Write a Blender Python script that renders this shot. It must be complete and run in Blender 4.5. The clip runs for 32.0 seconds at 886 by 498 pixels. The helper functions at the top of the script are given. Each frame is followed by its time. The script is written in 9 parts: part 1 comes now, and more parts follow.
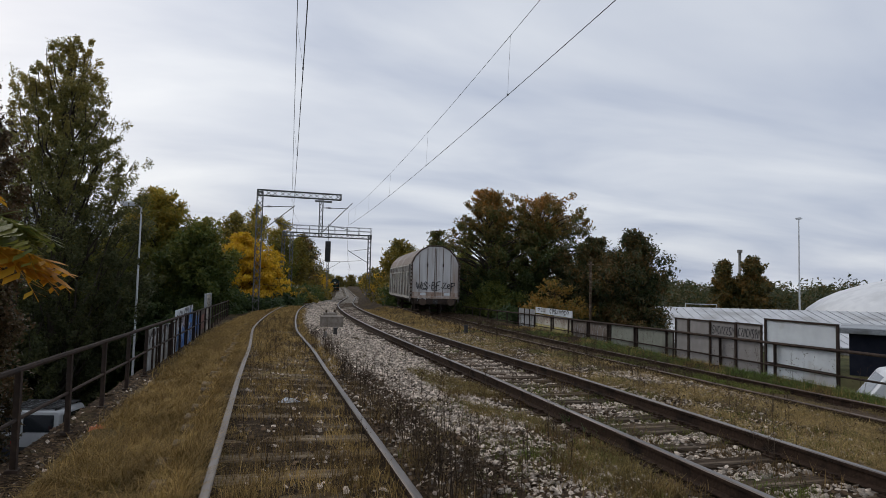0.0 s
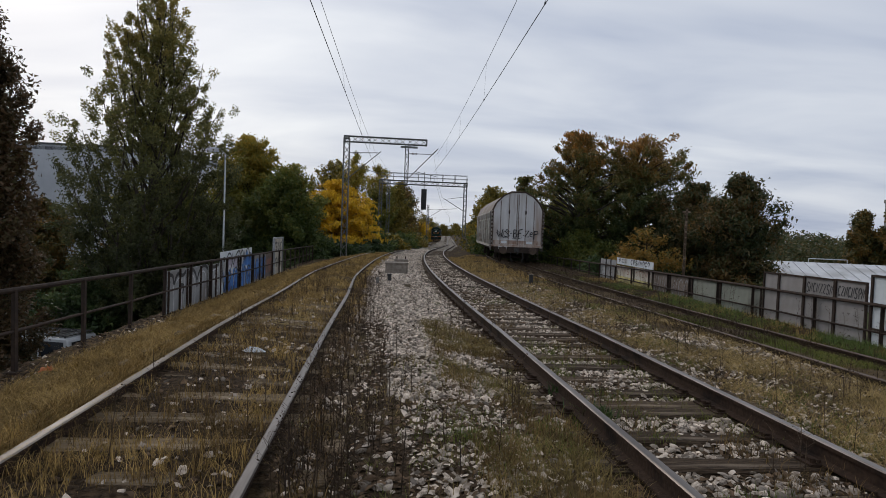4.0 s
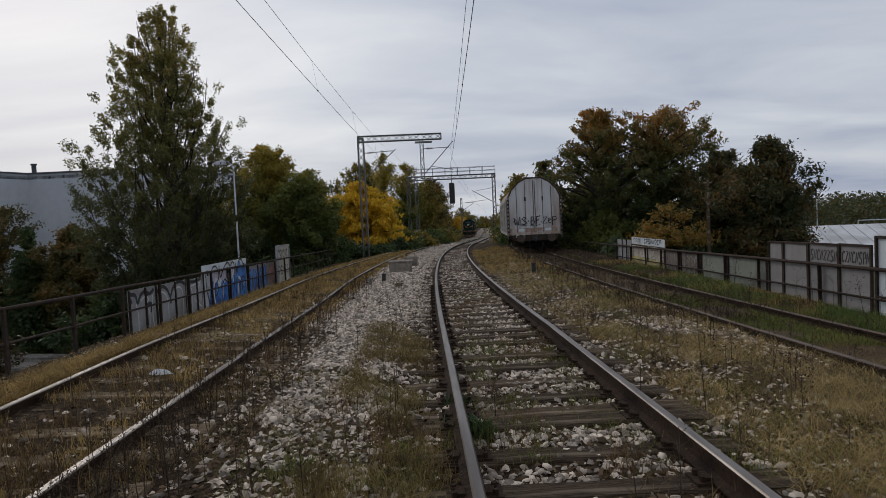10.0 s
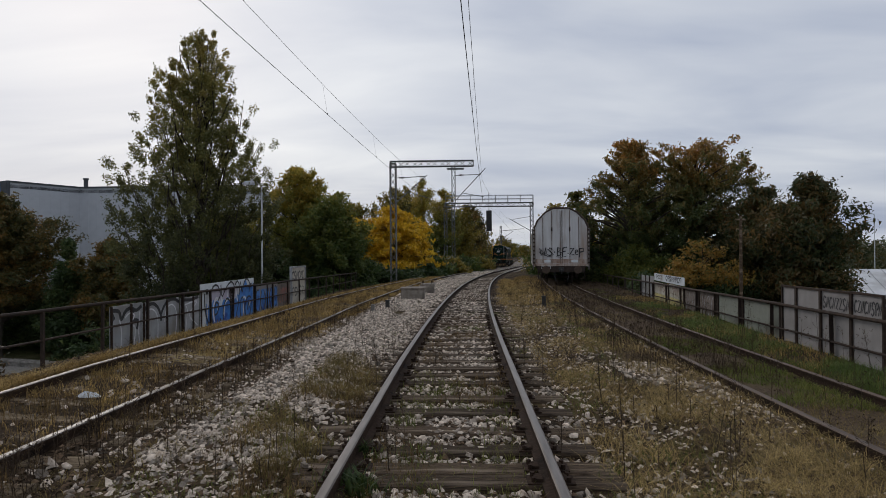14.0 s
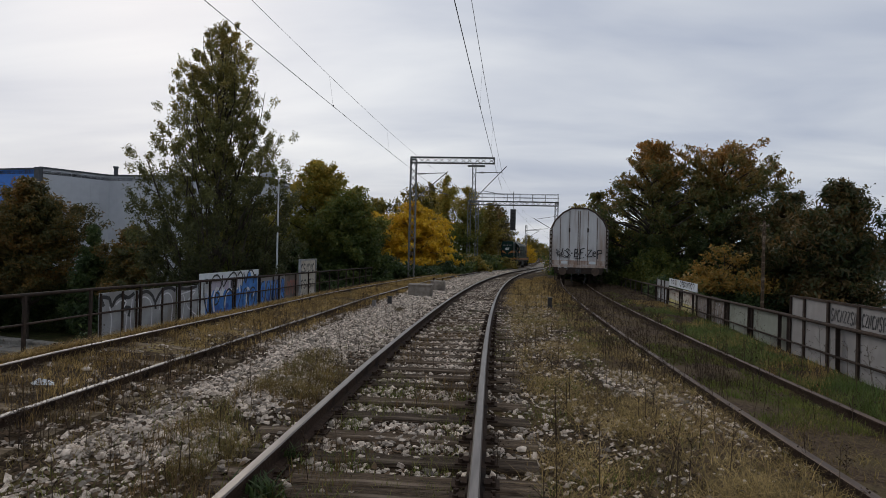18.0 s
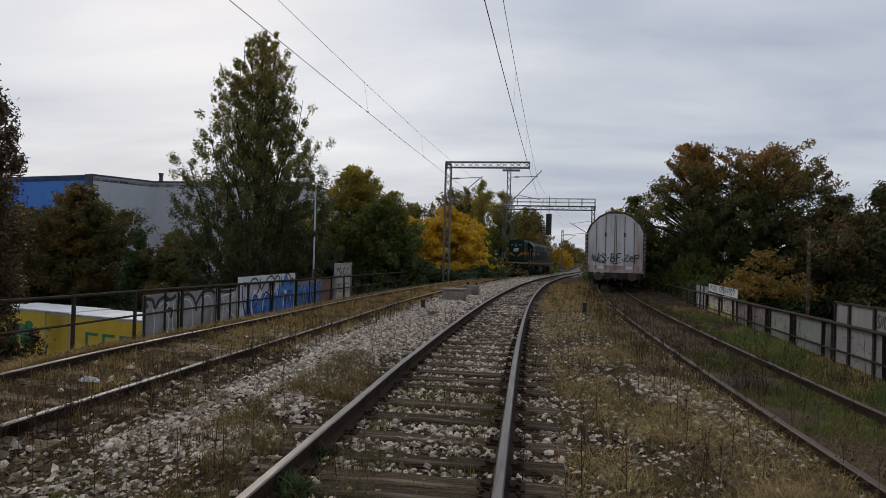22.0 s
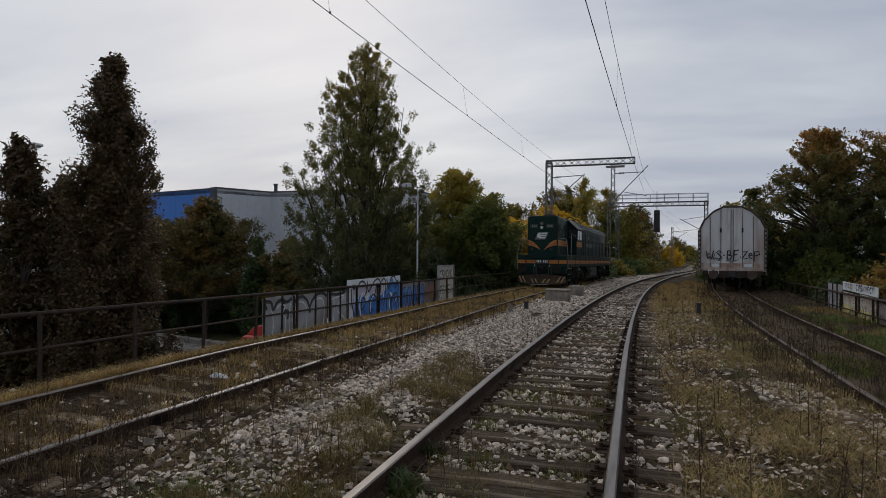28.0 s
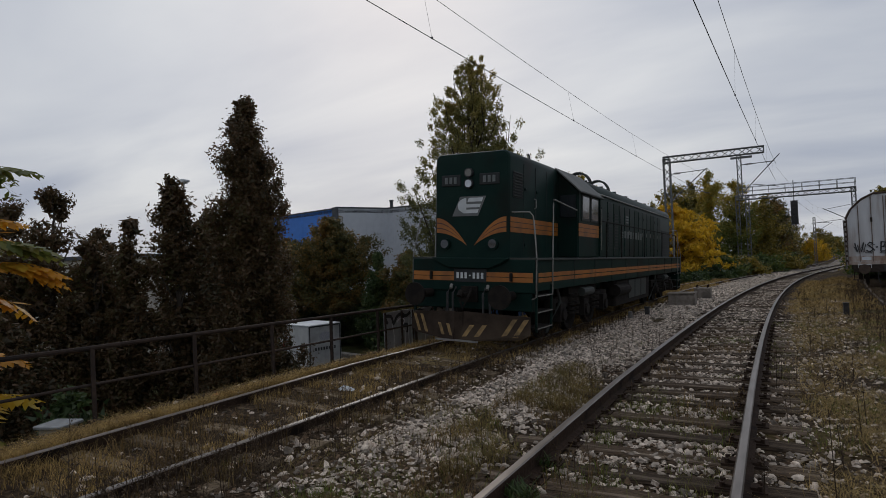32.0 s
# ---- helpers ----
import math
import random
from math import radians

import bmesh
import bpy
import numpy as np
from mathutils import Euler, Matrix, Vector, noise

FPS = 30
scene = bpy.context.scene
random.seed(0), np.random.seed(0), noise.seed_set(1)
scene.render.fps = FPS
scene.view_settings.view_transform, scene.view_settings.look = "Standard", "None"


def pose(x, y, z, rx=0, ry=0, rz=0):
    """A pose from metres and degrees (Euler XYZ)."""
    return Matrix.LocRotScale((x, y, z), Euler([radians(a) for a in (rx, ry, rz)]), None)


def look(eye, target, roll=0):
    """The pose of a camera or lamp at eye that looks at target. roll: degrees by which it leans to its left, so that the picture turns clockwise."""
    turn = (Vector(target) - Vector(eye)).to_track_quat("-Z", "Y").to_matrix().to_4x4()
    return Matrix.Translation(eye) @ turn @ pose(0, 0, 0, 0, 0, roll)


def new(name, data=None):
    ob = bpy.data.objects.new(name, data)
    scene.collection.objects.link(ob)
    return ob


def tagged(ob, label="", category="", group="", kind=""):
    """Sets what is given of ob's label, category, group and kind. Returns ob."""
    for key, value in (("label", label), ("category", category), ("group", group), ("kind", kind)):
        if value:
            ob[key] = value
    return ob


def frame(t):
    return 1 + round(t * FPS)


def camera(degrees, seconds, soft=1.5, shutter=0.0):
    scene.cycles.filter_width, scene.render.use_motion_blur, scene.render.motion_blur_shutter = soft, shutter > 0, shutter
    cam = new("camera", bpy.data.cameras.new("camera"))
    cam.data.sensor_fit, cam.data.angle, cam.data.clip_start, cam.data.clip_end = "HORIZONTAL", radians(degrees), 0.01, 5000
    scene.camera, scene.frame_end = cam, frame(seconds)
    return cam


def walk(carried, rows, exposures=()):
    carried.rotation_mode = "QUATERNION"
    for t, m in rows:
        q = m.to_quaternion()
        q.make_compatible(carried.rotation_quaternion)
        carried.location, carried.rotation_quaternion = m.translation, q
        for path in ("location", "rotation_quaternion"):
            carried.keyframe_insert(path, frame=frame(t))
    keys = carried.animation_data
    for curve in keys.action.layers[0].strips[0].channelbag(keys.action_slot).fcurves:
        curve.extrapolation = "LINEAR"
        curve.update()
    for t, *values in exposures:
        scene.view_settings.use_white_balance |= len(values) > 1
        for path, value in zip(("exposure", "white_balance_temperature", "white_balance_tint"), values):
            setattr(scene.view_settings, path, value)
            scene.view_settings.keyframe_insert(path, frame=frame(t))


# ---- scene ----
cam = camera(73.8, 32.0, soft=0.8)
PATH = [
    (0, (-4.512, -1.718, 1.567), (-3.944, 0.196, 1.684), 1.4),
    (0.5, (-4.15, -1.592, 1.507), (-3.646, 0.343, 1.537), -1.5),
    (1, (-3.816, -1.413, 1.509), (-3.462, 0.554, 1.427), 0.2),
    (1.5, (-3.598, -1.353, 1.491), (-3.276, 0.619, 1.396), 1.6),
    (2, (-3.578, -1.047, 1.509), (-3.321, 0.935, 1.428), 1.3),
    (2.5, (-3.281, -0.995, 1.509), (-2.984, 0.982, 1.507), -2.1),
    (3, (-3.05, -0.868, 1.51), (-2.811, 1.117, 1.512), 3.6),
    (3.5, (-2.853, -0.803, 1.487), (-2.615, 1.182, 1.425), 2.6),
    (5.5, (-2.289, -0.467, 1.5), (-2.16, 1.528, 1.435), 2.0),
    (6, (-2.298, -0.404, 1.506), (-2.237, 1.595, 1.477), 1.5),
    (6.5, (-2.28, -0.45, 1.485), (-2.221, 1.549, 1.483), 0.6),
    (7, (-2.206, -0.405, 1.496), (-2.069, 1.591, 1.498), -0.3),
    (7.5, (-1.988, -0.419, 1.518), (-1.946, 1.58, 1.522), 1.3),
    (8, (-1.862, -0.353, 1.509), (-1.863, 1.646, 1.477), 0.2),
    (8.5, (-1.688, -0.279, 1.531), (-1.685, 1.721, 1.543), -0.4),
    (9, (-1.507, -0.342, 1.538), (-1.379, 1.653, 1.594), -3.6),
    (9.5, (-1.28, -0.346, 1.517), (-1.088, 1.645, 1.509), -4.3),
    (10, (-0.999, -0.171, 1.481), (-0.928, 1.826, 1.396), -2.7),
    (10.5, (-0.756, -0.105, 1.505), (-0.648, 1.891, 1.459), -1.4),
    (11, (-0.406, -0.081, 1.512), (-0.467, 1.917, 1.452), -0.3),
    (11.5, (-0.284, 0.016, 1.515), (-0.33, 2.014, 1.441), 1.3),
    (12, (-0.222, 0.166, 1.493), (-0.283, 2.165, 1.446), -0.5),
    (12.5, (-0.031, 0.223, 1.499), (-0.126, 2.22, 1.464), -0.8),
    (13, (0.112, 0.238, 1.504), (0.087, 2.237, 1.485), 0.7),
    (13.5, (0.138, 0.208, 1.506), (0.083, 2.207, 1.511), 0.1),
    (15.5, (0.521, 0.61, 1.472), (0.424, 2.607, 1.482), -1.1),
    (16, (0.769, 0.629, 1.491), (0.513, 2.612, 1.493), 0.2),
    (16.5, (0.753, 0.644, 1.498), (0.478, 2.624, 1.45), 0.6),
    (17, (0.833, 0.465, 1.491), (0.427, 2.423, 1.448), 0.4),
    (17.5, (0.872, 0.611, 1.495), (0.696, 2.603, 1.482), 1.5),
    (18, (0.83, 0.63, 1.5), (0.664, 2.623, 1.498), 1.4),
    (18.5, (0.852, 0.628, 1.49), (0.669, 2.619, 1.488), 1.3),
    (19, (0.84, 0.646, 1.499), (0.629, 2.635, 1.481), 1.4),
    (19.5, (0.856, 0.632, 1.476), (0.612, 2.617, 1.459), 1.2),
    (20, (0.855, 0.622, 1.474), (0.595, 2.605, 1.464), 1.2),
    (20.5, (0.864, 0.615, 1.476), (0.575, 2.594, 1.488), 1.0),
    (21, (0.889, 0.548, 1.489), (0.589, 2.526, 1.511), 1.2),
    (21.5, (0.901, 0.554, 1.477), (0.608, 2.532, 1.497), 1.2),
    (22, (0.903, 0.582, 1.489), (0.617, 2.561, 1.5), 1.5),
    (22.5, (0.886, 0.617, 1.481), (0.585, 2.594, 1.483), 1.5),
    (23, (0.89, 0.594, 1.493), (0.567, 2.568, 1.489), 1.6),
    (23.5, (0.902, 0.58, 1.482), (0.543, 2.547, 1.461), 1.5),
    (24, (0.895, 0.517, 1.468), (0.547, 2.487, 1.433), 1.4),
    (24.5, (0.874, 0.558, 1.481), (0.499, 2.522, 1.447), 1.1),
    (25, (0.875, 0.595, 1.495), (0.465, 2.553, 1.48), 1.2),
    (25.5, (0.977, 0.449, 1.479), (0.516, 2.394, 1.514), 1.3),
    (26, (1.06, 0.44, 1.499), (0.594, 2.384, 1.576), 0.6),
    (26.5, (1.011, 0.662, 1.476), (0.407, 2.567, 1.553), 1.1),
    (28.5, (0.871, 0.546, 1.501), (0.252, 2.448, 1.498), 0.3),
    (29, (0.84, 0.552, 1.571), (0.234, 2.458, 1.562), 0.3),
    (29.5, (0.81, 0.595, 1.544), (0.17, 2.489, 1.479), 0.4),
    (30, (0.821, 0.58, 1.535), (0.164, 2.469, 1.542), 0.1),
    (30.5, (0.903, 0.583, 1.532), (0.144, 2.433, 1.556), -0.6),
    (31, (0.996, 0.58, 1.512), (0.151, 2.393, 1.506), 0.3),
    (31.5, (1.007, 0.556, 1.512), (0.157, 2.366, 1.548), -3.3),
    (32, (1.027, 0.432, 1.572), (0.054, 2.179, 1.615), -2.4),
]
walk(cam, [(t, look(e, g, r)) for t, e, g, r in PATH], exposures=[(0, 0.1), (1, 0.02), (2, 0.25), (3, 0.08), (6, 0.14), (7, -0.03), (8, -0.06), (10, -0.12), (13, 0.0), (16, -0.17), (18, -0.06), (19, -0.08), (24.5, -0.11), (26, -0.22), (29, -0.24), (30, -0.14), (31, -0.16), (32, -0.30)])


# ---- world, sun ----
SUN_AZ, SUN_EL = radians(-33), radians(30)
sun_dir = Vector((math.sin(SUN_AZ) * math.cos(SUN_EL), math.cos(SUN_AZ) * math.cos(SUN_EL), math.sin(SUN_EL)))


def make_world():
    w = bpy.data.worlds.new("overcast_sky")
    scene.world = w
    w.use_nodes = True
    nt = w.node_tree
    nt.nodes.clear()
    N, L = nt.nodes.new, nt.links.new
    out, bg = N("ShaderNodeOutputWorld"), N("ShaderNodeBackground")
    sky = N("ShaderNodeTexSky")
    sky.sky_type = "NISHITA"
    sky.sun_disc = False
    sky.sun_elevation, sky.sun_rotation = SUN_EL, SUN_AZ
    sky.dust_density = 3.0
    tc = N("ShaderNodeTexCoord")
    sep = N("ShaderNodeSeparateXYZ")
    L(tc.outputs["Generated"], sep.inputs[0])
    den = N("ShaderNodeMath"); den.operation = "ADD"; den.inputs[1].default_value = 0.16
    mx = N("ShaderNodeMath"); mx.operation = "MAXIMUM"; mx.inputs[1].default_value = 0.0
    L(sep.outputs[2], mx.inputs[0]); L(mx.outputs[0], den.inputs[0])
    dx = N("ShaderNodeMath"); dx.operation = "DIVIDE"
    dy = N("ShaderNodeMath"); dy.operation = "DIVIDE"
    L(sep.outputs[0], dx.inputs[0]); L(den.outputs[0], dx.inputs[1])
    L(sep.outputs[1], dy.inputs[0]); L(den.outputs[0], dy.inputs[1])
    com = N("ShaderNodeCombineXYZ")
    L(dx.outputs[0], com.inputs[0]); L(dy.outputs[0], com.inputs[1])
    mp = N("ShaderNodeMapping")
    mp.inputs["Rotation"].default_value = (0, 0, radians(20))
    mp.inputs["Scale"].default_value = (0.55, 1.15, 1)
    L(com.outputs[0], mp.inputs[0])
    n1 = N("ShaderNodeTexNoise")
    n1.inputs["Scale"].default_value, n1.inputs["Detail"].default_value, n1.inputs["Roughness"].default_value = 1.1, 5, 0.48
    n1.inputs["Distortion"].default_value = 0.35
    L(mp.outputs[0], n1.inputs["Vector"])
    ramp = N("ShaderNodeValToRGB")
    e = ramp.color_ramp.elements
    e[0].position, e[0].color = 0.30, (0.375, 0.430, 0.560, 1)
    e[1].position, e[1].color = 0.68, (0.735, 0.765, 0.815, 1)
    L(n1.outputs["Fac"], ramp.inputs[0])
    # brighter cloud in front of the hidden sun
    dot = N("ShaderNodeVectorMath"); dot.operation = "DOT_PRODUCT"
    dot.inputs[1].default_value = sun_dir
    L(tc.outputs["Generated"], dot.inputs[0])
    mr = N("ShaderNodeMapRange")
    mr.interpolation_type = "SMOOTHSTEP"
    mr.inputs["From Min"].default_value, mr.inputs["From Max"].default_value = 0.78, 1.0
    mr.inputs["To Min"].default_value, mr.inputs["To Max"].default_value = 0.0, 0.14
    L(dot.outputs["Value"], mr.inputs["Value"])
    glow = N("ShaderNodeMix"); glow.data_type = "RGBA"; glow.blend_type = "ADD"
    glow.inputs["B"].default_value = (0.70, 0.71, 0.66, 1)
    L(mr.outputs[0], glow.inputs["Factor"]); L(ramp.outputs[0], glow.inputs["A"])
    dim = N("ShaderNodeMix"); dim.data_type = "RGBA"; dim.blend_type = "MULTIPLY"
    dim.inputs["Factor"].default_value = 1.0
    dim.inputs["B"].default_value = (0.10, 0.10, 0.10, 1)
    L(sky.outputs[0], dim.inputs["A"])
    mix = N("ShaderNodeMix"); mix.data_type = "RGBA"
    mix.inputs["Factor"].default_value = 0.90
    L(dim.outputs["Result"], mix.inputs["A"]); L(glow.outputs["Result"], mix.inputs["B"])
    L(mix.outputs["Result"], bg.inputs[0])
    bg.inputs[1].default_value = 1.0
    L(bg.outputs[0], out.inputs[0])


make_world()
sun = new("sun", bpy.data.lights.new("sun", "SUN"))
sun.data.energy, sun.data.angle, sun.data.color = 0.6, radians(22), (1.0, 0.96, 0.9)
sun.matrix_basis = look((0, 0, 40), Vector((0, 0, 40)) - sun_dir)


# ---- the line of the tracks ----
def smooth(a, b, v):
    v = min(1.0, max(0.0, (v - a) / (b - a)))
    return v * v * (3 - 2 * v)


def mid_x(y):
    """Centre line of the middle track."""
    if y < 7:
        return 0.0
    if y < 70:
        return (y - 7) ** 2 / 820
    if y < 120:
        return 4.84 + (y - 70) * 0.152
    return 12.44 + (y - 120) * 0.115


def left_x(y):
    return mid_x(y) - 4.13 - 0.25 * smooth(12, 22, y) + 0.45 * smooth(46, 75, y)


def right_x(y):
    if y < 5:
        return 4.243
    return 4.395 + 0.0309 * (y - 15) + 0.00157 * (y - 15) ** 2 if y < 55 else 8.143 + (y - 55) * 0.1565


def top_z(y):
    """Height of the rail tops of the two main tracks."""
    return -0.0137 * max(0.0, min(y, 130) - 8)


def cant(y):
    """Sideways tilt of the west track, its outer rail raised through the curve."""
    return 0.054 * smooth(1, 9, y) * (1 - smooth(20, 38, y))


def left_z(y):
    return top_z(y) - 0.55 * cant(y)


def right_z(y):
    return -0.249 - 0.008 * (max(0.0, min(y, 130)) - 15)


def cant_r(y):
    return 0.058


def rail_fence_r(y):
    """The line of the railing beside the siding."""
    return 6.77 + 0.0868 * (y - 16.1)


FENCE_L = -6.75
STREET = -6.2


def road_y(x):
    return 24.5 - 0.25 * x


# ---- materials ----
def mat(name, c1, c2=None, scale=6.0, rough=0.8, metal=0.0, bump=0.3, c3=None, big=0.6, isl=0.0, rnd=0.0, stretch=(1, 1, 1), trans=0.0,
        detail=8, spec=0.5, bdist=0.02, lo=0.35, hi=0.65, lo3=0.52, hi3=0.66, coat=0.0):
    """A surface of two colours in a fine grain, with a third in large stains, varied by island or by object."""
    m = bpy.data.materials.new(name)
    m.use_nodes = True
    nt = m.node_tree
    N, L = nt.nodes.new, nt.links.new
    bs = nt.nodes["Principled BSDF"]
    bs.inputs["Roughness"].default_value, bs.inputs["Metallic"].default_value = rough, metal
    bs.inputs["Specular IOR Level"].default_value = spec if rough < 0.78 else spec * 0.2
    bs.inputs["Coat Weight"].default_value = coat
    c2 = c2 or tuple(v * 0.7 for v in c1)
    tc, mp = N("ShaderNodeTexCoord"), N("ShaderNodeMapping")
    mp.inputs["Scale"].default_value = stretch
    L(tc.outputs["Object"], mp.inputs[0])
    n = N("ShaderNodeTexNoise")
    n.inputs["Scale"].default_value, n.inputs["Detail"].default_value = scale, detail
    L(mp.outputs[0], n.inputs["Vector"])
    r = N("ShaderNodeMapRange")
    r.inputs["From Min"].default_value, r.inputs["From Max"].default_value = lo, hi
    L(n.outputs["Fac"], r.inputs["Value"])
    a = N("ShaderNodeMix"); a.data_type = "RGBA"
    a.inputs["A"].default_value, a.inputs["B"].default_value = (*c1, 1), (*c2, 1)
    L(r.outputs[0], a.inputs["Factor"])
    col = a.outputs["Result"]
    if c3:
        n3 = N("ShaderNodeTexNoise")
        n3.inputs["Scale"].default_value, n3.inputs["Detail"].default_value = big, 6
        L(mp.outputs[0], n3.inputs["Vector"])
        r3 = N("ShaderNodeMapRange")
        r3.inputs["From Min"].default_value, r3.inputs["From Max"].default_value = lo3, hi3
        L(n3.outputs["Fac"], r3.inputs["Value"])
        b = N("ShaderNodeMix"); b.data_type = "RGBA"
        b.inputs["B"].default_value = (*c3, 1)
        L(r3.outputs[0], b.inputs["Factor"]); L(col, b.inputs["A"])
        col = b.outputs["Result"]
    for amount, kind, sock in ((isl, "ShaderNodeNewGeometry", "Random Per Island"), (rnd, "ShaderNodeObjectInfo", "Random")):
        if amount:
            g = N(kind)
            rr = N("ShaderNodeMapRange")
            rr.inputs["To Min"].default_value, rr.inputs["To Max"].default_value = 1 - amount, 1 + amount
            L(g.outputs[sock], rr.inputs["Value"])
            h = N("ShaderNodeVectorMath"); h.operation = "SCALE"
            L(col, h.inputs[0]); L(rr.outputs[0], h.inputs["Scale"])
            col = h.outputs[0]
    L(col, bs.inputs["Base Color"])
    if bump:
        bm_ = N("ShaderNodeBump")
        bm_.inputs["Strength"].default_value, bm_.inputs["Distance"].default_value = bump, bdist
        L(n.outputs["Fac"], bm_.inputs["Height"]); L(bm_.outputs[0], bs.inputs["Normal"])
    if trans:
        t, ms, out = N("ShaderNodeBsdfTranslucent"), N("ShaderNodeMixShader"), nt.nodes["Material Output"]
        L(col, t.inputs[0])
        ms.inputs[0].default_value = trans
        L(bs.outputs[0], ms.inputs[1]); L(t.outputs[0], ms.inputs[2]); L(ms.outputs[0], out.inputs[0])
    return m


def leaf_mat(name, cols, rough=0.5, trans=0.45, up=None):
    """Leaves that differ one by one between a few colours."""
    m = bpy.data.materials.new(name)
    m.use_nodes = True
    nt = m.node_tree
    N, L = nt.nodes.new, nt.links.new
    bs, out = nt.nodes["Principled BSDF"], nt.nodes["Material Output"]
    bs.inputs["Roughness"].default_value = rough
    bs.inputs["Specular IOR Level"].default_value = 0.35
    g, ramp = N("ShaderNodeNewGeometry"), N("ShaderNodeValToRGB")
    tc, n, mx = N("ShaderNodeTexCoord"), N("ShaderNodeTexNoise"), N("ShaderNodeMix")
    n.inputs["Scale"].default_value = 0.45
    L(tc.outputs["Object"], n.inputs["Vector"])
    mx.data_type = "FLOAT"
    mx.inputs["Factor"].default_value = 0.5
    rg = N("ShaderNodeMapRange")
    rg.inputs["From Min"].default_value, rg.inputs["From Max"].default_value = 0.32, 0.68
    L(n.outputs["Fac"], rg.inputs["Value"])
    L(g.outputs["Random Per Island"], mx.inputs["A"]); L(rg.outputs[0], mx.inputs["B"])
    fac = mx.outputs["Result"]
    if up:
        # ramp position by height: walnut and limes turn from the top, poplar darker below
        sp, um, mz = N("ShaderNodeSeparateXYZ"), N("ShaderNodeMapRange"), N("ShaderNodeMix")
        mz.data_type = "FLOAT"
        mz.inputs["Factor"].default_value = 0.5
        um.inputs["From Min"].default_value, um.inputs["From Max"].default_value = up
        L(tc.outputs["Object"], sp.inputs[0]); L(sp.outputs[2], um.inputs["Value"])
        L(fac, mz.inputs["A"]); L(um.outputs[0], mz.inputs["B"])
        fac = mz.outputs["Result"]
    L(fac, ramp.inputs[0])
    el = ramp.color_ramp.elements
    while len(el) < len(cols):
        el.new(0.5)
    for i, c in enumerate(cols):
        el[i].position, el[i].color = 0.15 + 0.7 * i / (len(cols) - 1), (*c, 1)
    L(ramp.outputs[0], bs.inputs["Base Color"])
    t, ms = N("ShaderNodeBsdfTranslucent"), N("ShaderNodeMixShader")
    L(ramp.outputs[0], t.inputs[0])
    ms.inputs[0].default_value = trans
    L(bs.outputs[0], ms.inputs[1]); L(t.outputs[0], ms.inputs[2]); L(ms.outputs[0], out.inputs[0])
    return m


RUST = mat("rusty_rail_steel", (0.034, 0.022, 0.016), (0.056, 0.035, 0.024), 30, 0.85, 0.1, 0.4, (0.017, 0.012, 0.010), 3)
SHINE = mat("worn_rail_top", (0.25, 0.216, 0.190), (0.150, 0.124, 0.106), 20, 0.40, 0.8, 0.05, stretch=(1, 0.1, 1))
RUST_TOP = mat("rusty_rail_top", (0.115, 0.074, 0.050), (0.075, 0.050, 0.036), 20, 0.6, 0.3, 0.05, stretch=(1, 0.1, 1))
SLEEPER_PALE = mat("dusty_sleeper_wood", (0.22, 0.165, 0.105), (0.085, 0.060, 0.038), 16, 0.9, 0, 1.0, (0.28, 0.22, 0.15), 1.4, rnd=0.35, stretch=(0.6, 7, 5), bdist=0.015)
SOIL = mat("dry_track_soil", (0.120, 0.083, 0.053), (0.044, 0.029, 0.018), 22, 0.95, 0, 1.0, (0.105, 0.082, 0.040), 0.9, bdist=0.03)
DULL = mat("dull_rail_top", (0.205, 0.178, 0.158), (0.120, 0.100, 0.086), 20, 0.36, 0.75, 0.0, (0.070, 0.054, 0.044), 2.0, stretch=(1, 0.1, 1))
SLEEPER = mat("weathered_sleeper_wood", (0.100, 0.069, 0.045), (0.026, 0.019, 0.013), 16, 0.9, 0, 1.0, (0.185, 0.142, 0.104), 1.6, rnd=0.35, stretch=(0.6, 7, 5), bdist=0.015)
BED = mat("dirty_ballast_bed", (0.072, 0.047, 0.026), (0.016, 0.0105, 0.006), 24, 0.95, 0, 1.0, (0.088, 0.064, 0.024), 0.8, bdist=0.05)
STONE = mat("crushed_limestone", (0.50, 0.425, 0.35), (0.24, 0.19, 0.145), 18, 0.9, 0, 0.6, isl=0.74, lo=0.38, hi=0.66)
STONE_ONE = mat("crushed_limestone_piece", (0.50, 0.425, 0.35), (0.24, 0.19, 0.145), 2, 0.9, 0, 0.6, rnd=0.5, lo=0.38, hi=0.66)
STONE_D = mat("brown_ballast_stone", (0.135, 0.090, 0.056), (0.055, 0.036, 0.022), 9, 0.92, 0, 0.3, isl=0.6)
CONC_OLD = mat("brown_stained_concrete", (0.27, 0.235, 0.20), (0.17, 0.145, 0.12), 7, 0.9, 0, 0.5, (0.11, 0.095, 0.08), 1.4)
CONC = mat("weathered_concrete", (0.33, 0.31, 0.28), (0.21, 0.195, 0.175), 7, 0.9, 0, 0.4, (0.14, 0.13, 0.115), 0.9)
FENCE = mat("rusty_brown_paint", (0.036, 0.027, 0.023), (0.062, 0.043, 0.033), 12, 0.8, 0.1, 0.3, (0.035, 0.028, 0.025), 1.2, rnd=0.15)
GALV = mat("galvanised_steel", (0.36, 0.37, 0.38), (0.26, 0.27, 0.28), 8, 0.5, 0.5, 0.1, (0.19, 0.19, 0.185), 0.8)
MAST = mat("weathered_mast_steel", (0.20, 0.205, 0.20), (0.13, 0.13, 0.125), 10, 0.65, 0.3, 0.1)
WIRE = mat("dark_copper_wire", (0.05, 0.045, 0.045), (0.03, 0.03, 0.03), 4, 0.6, 0.5, 0)
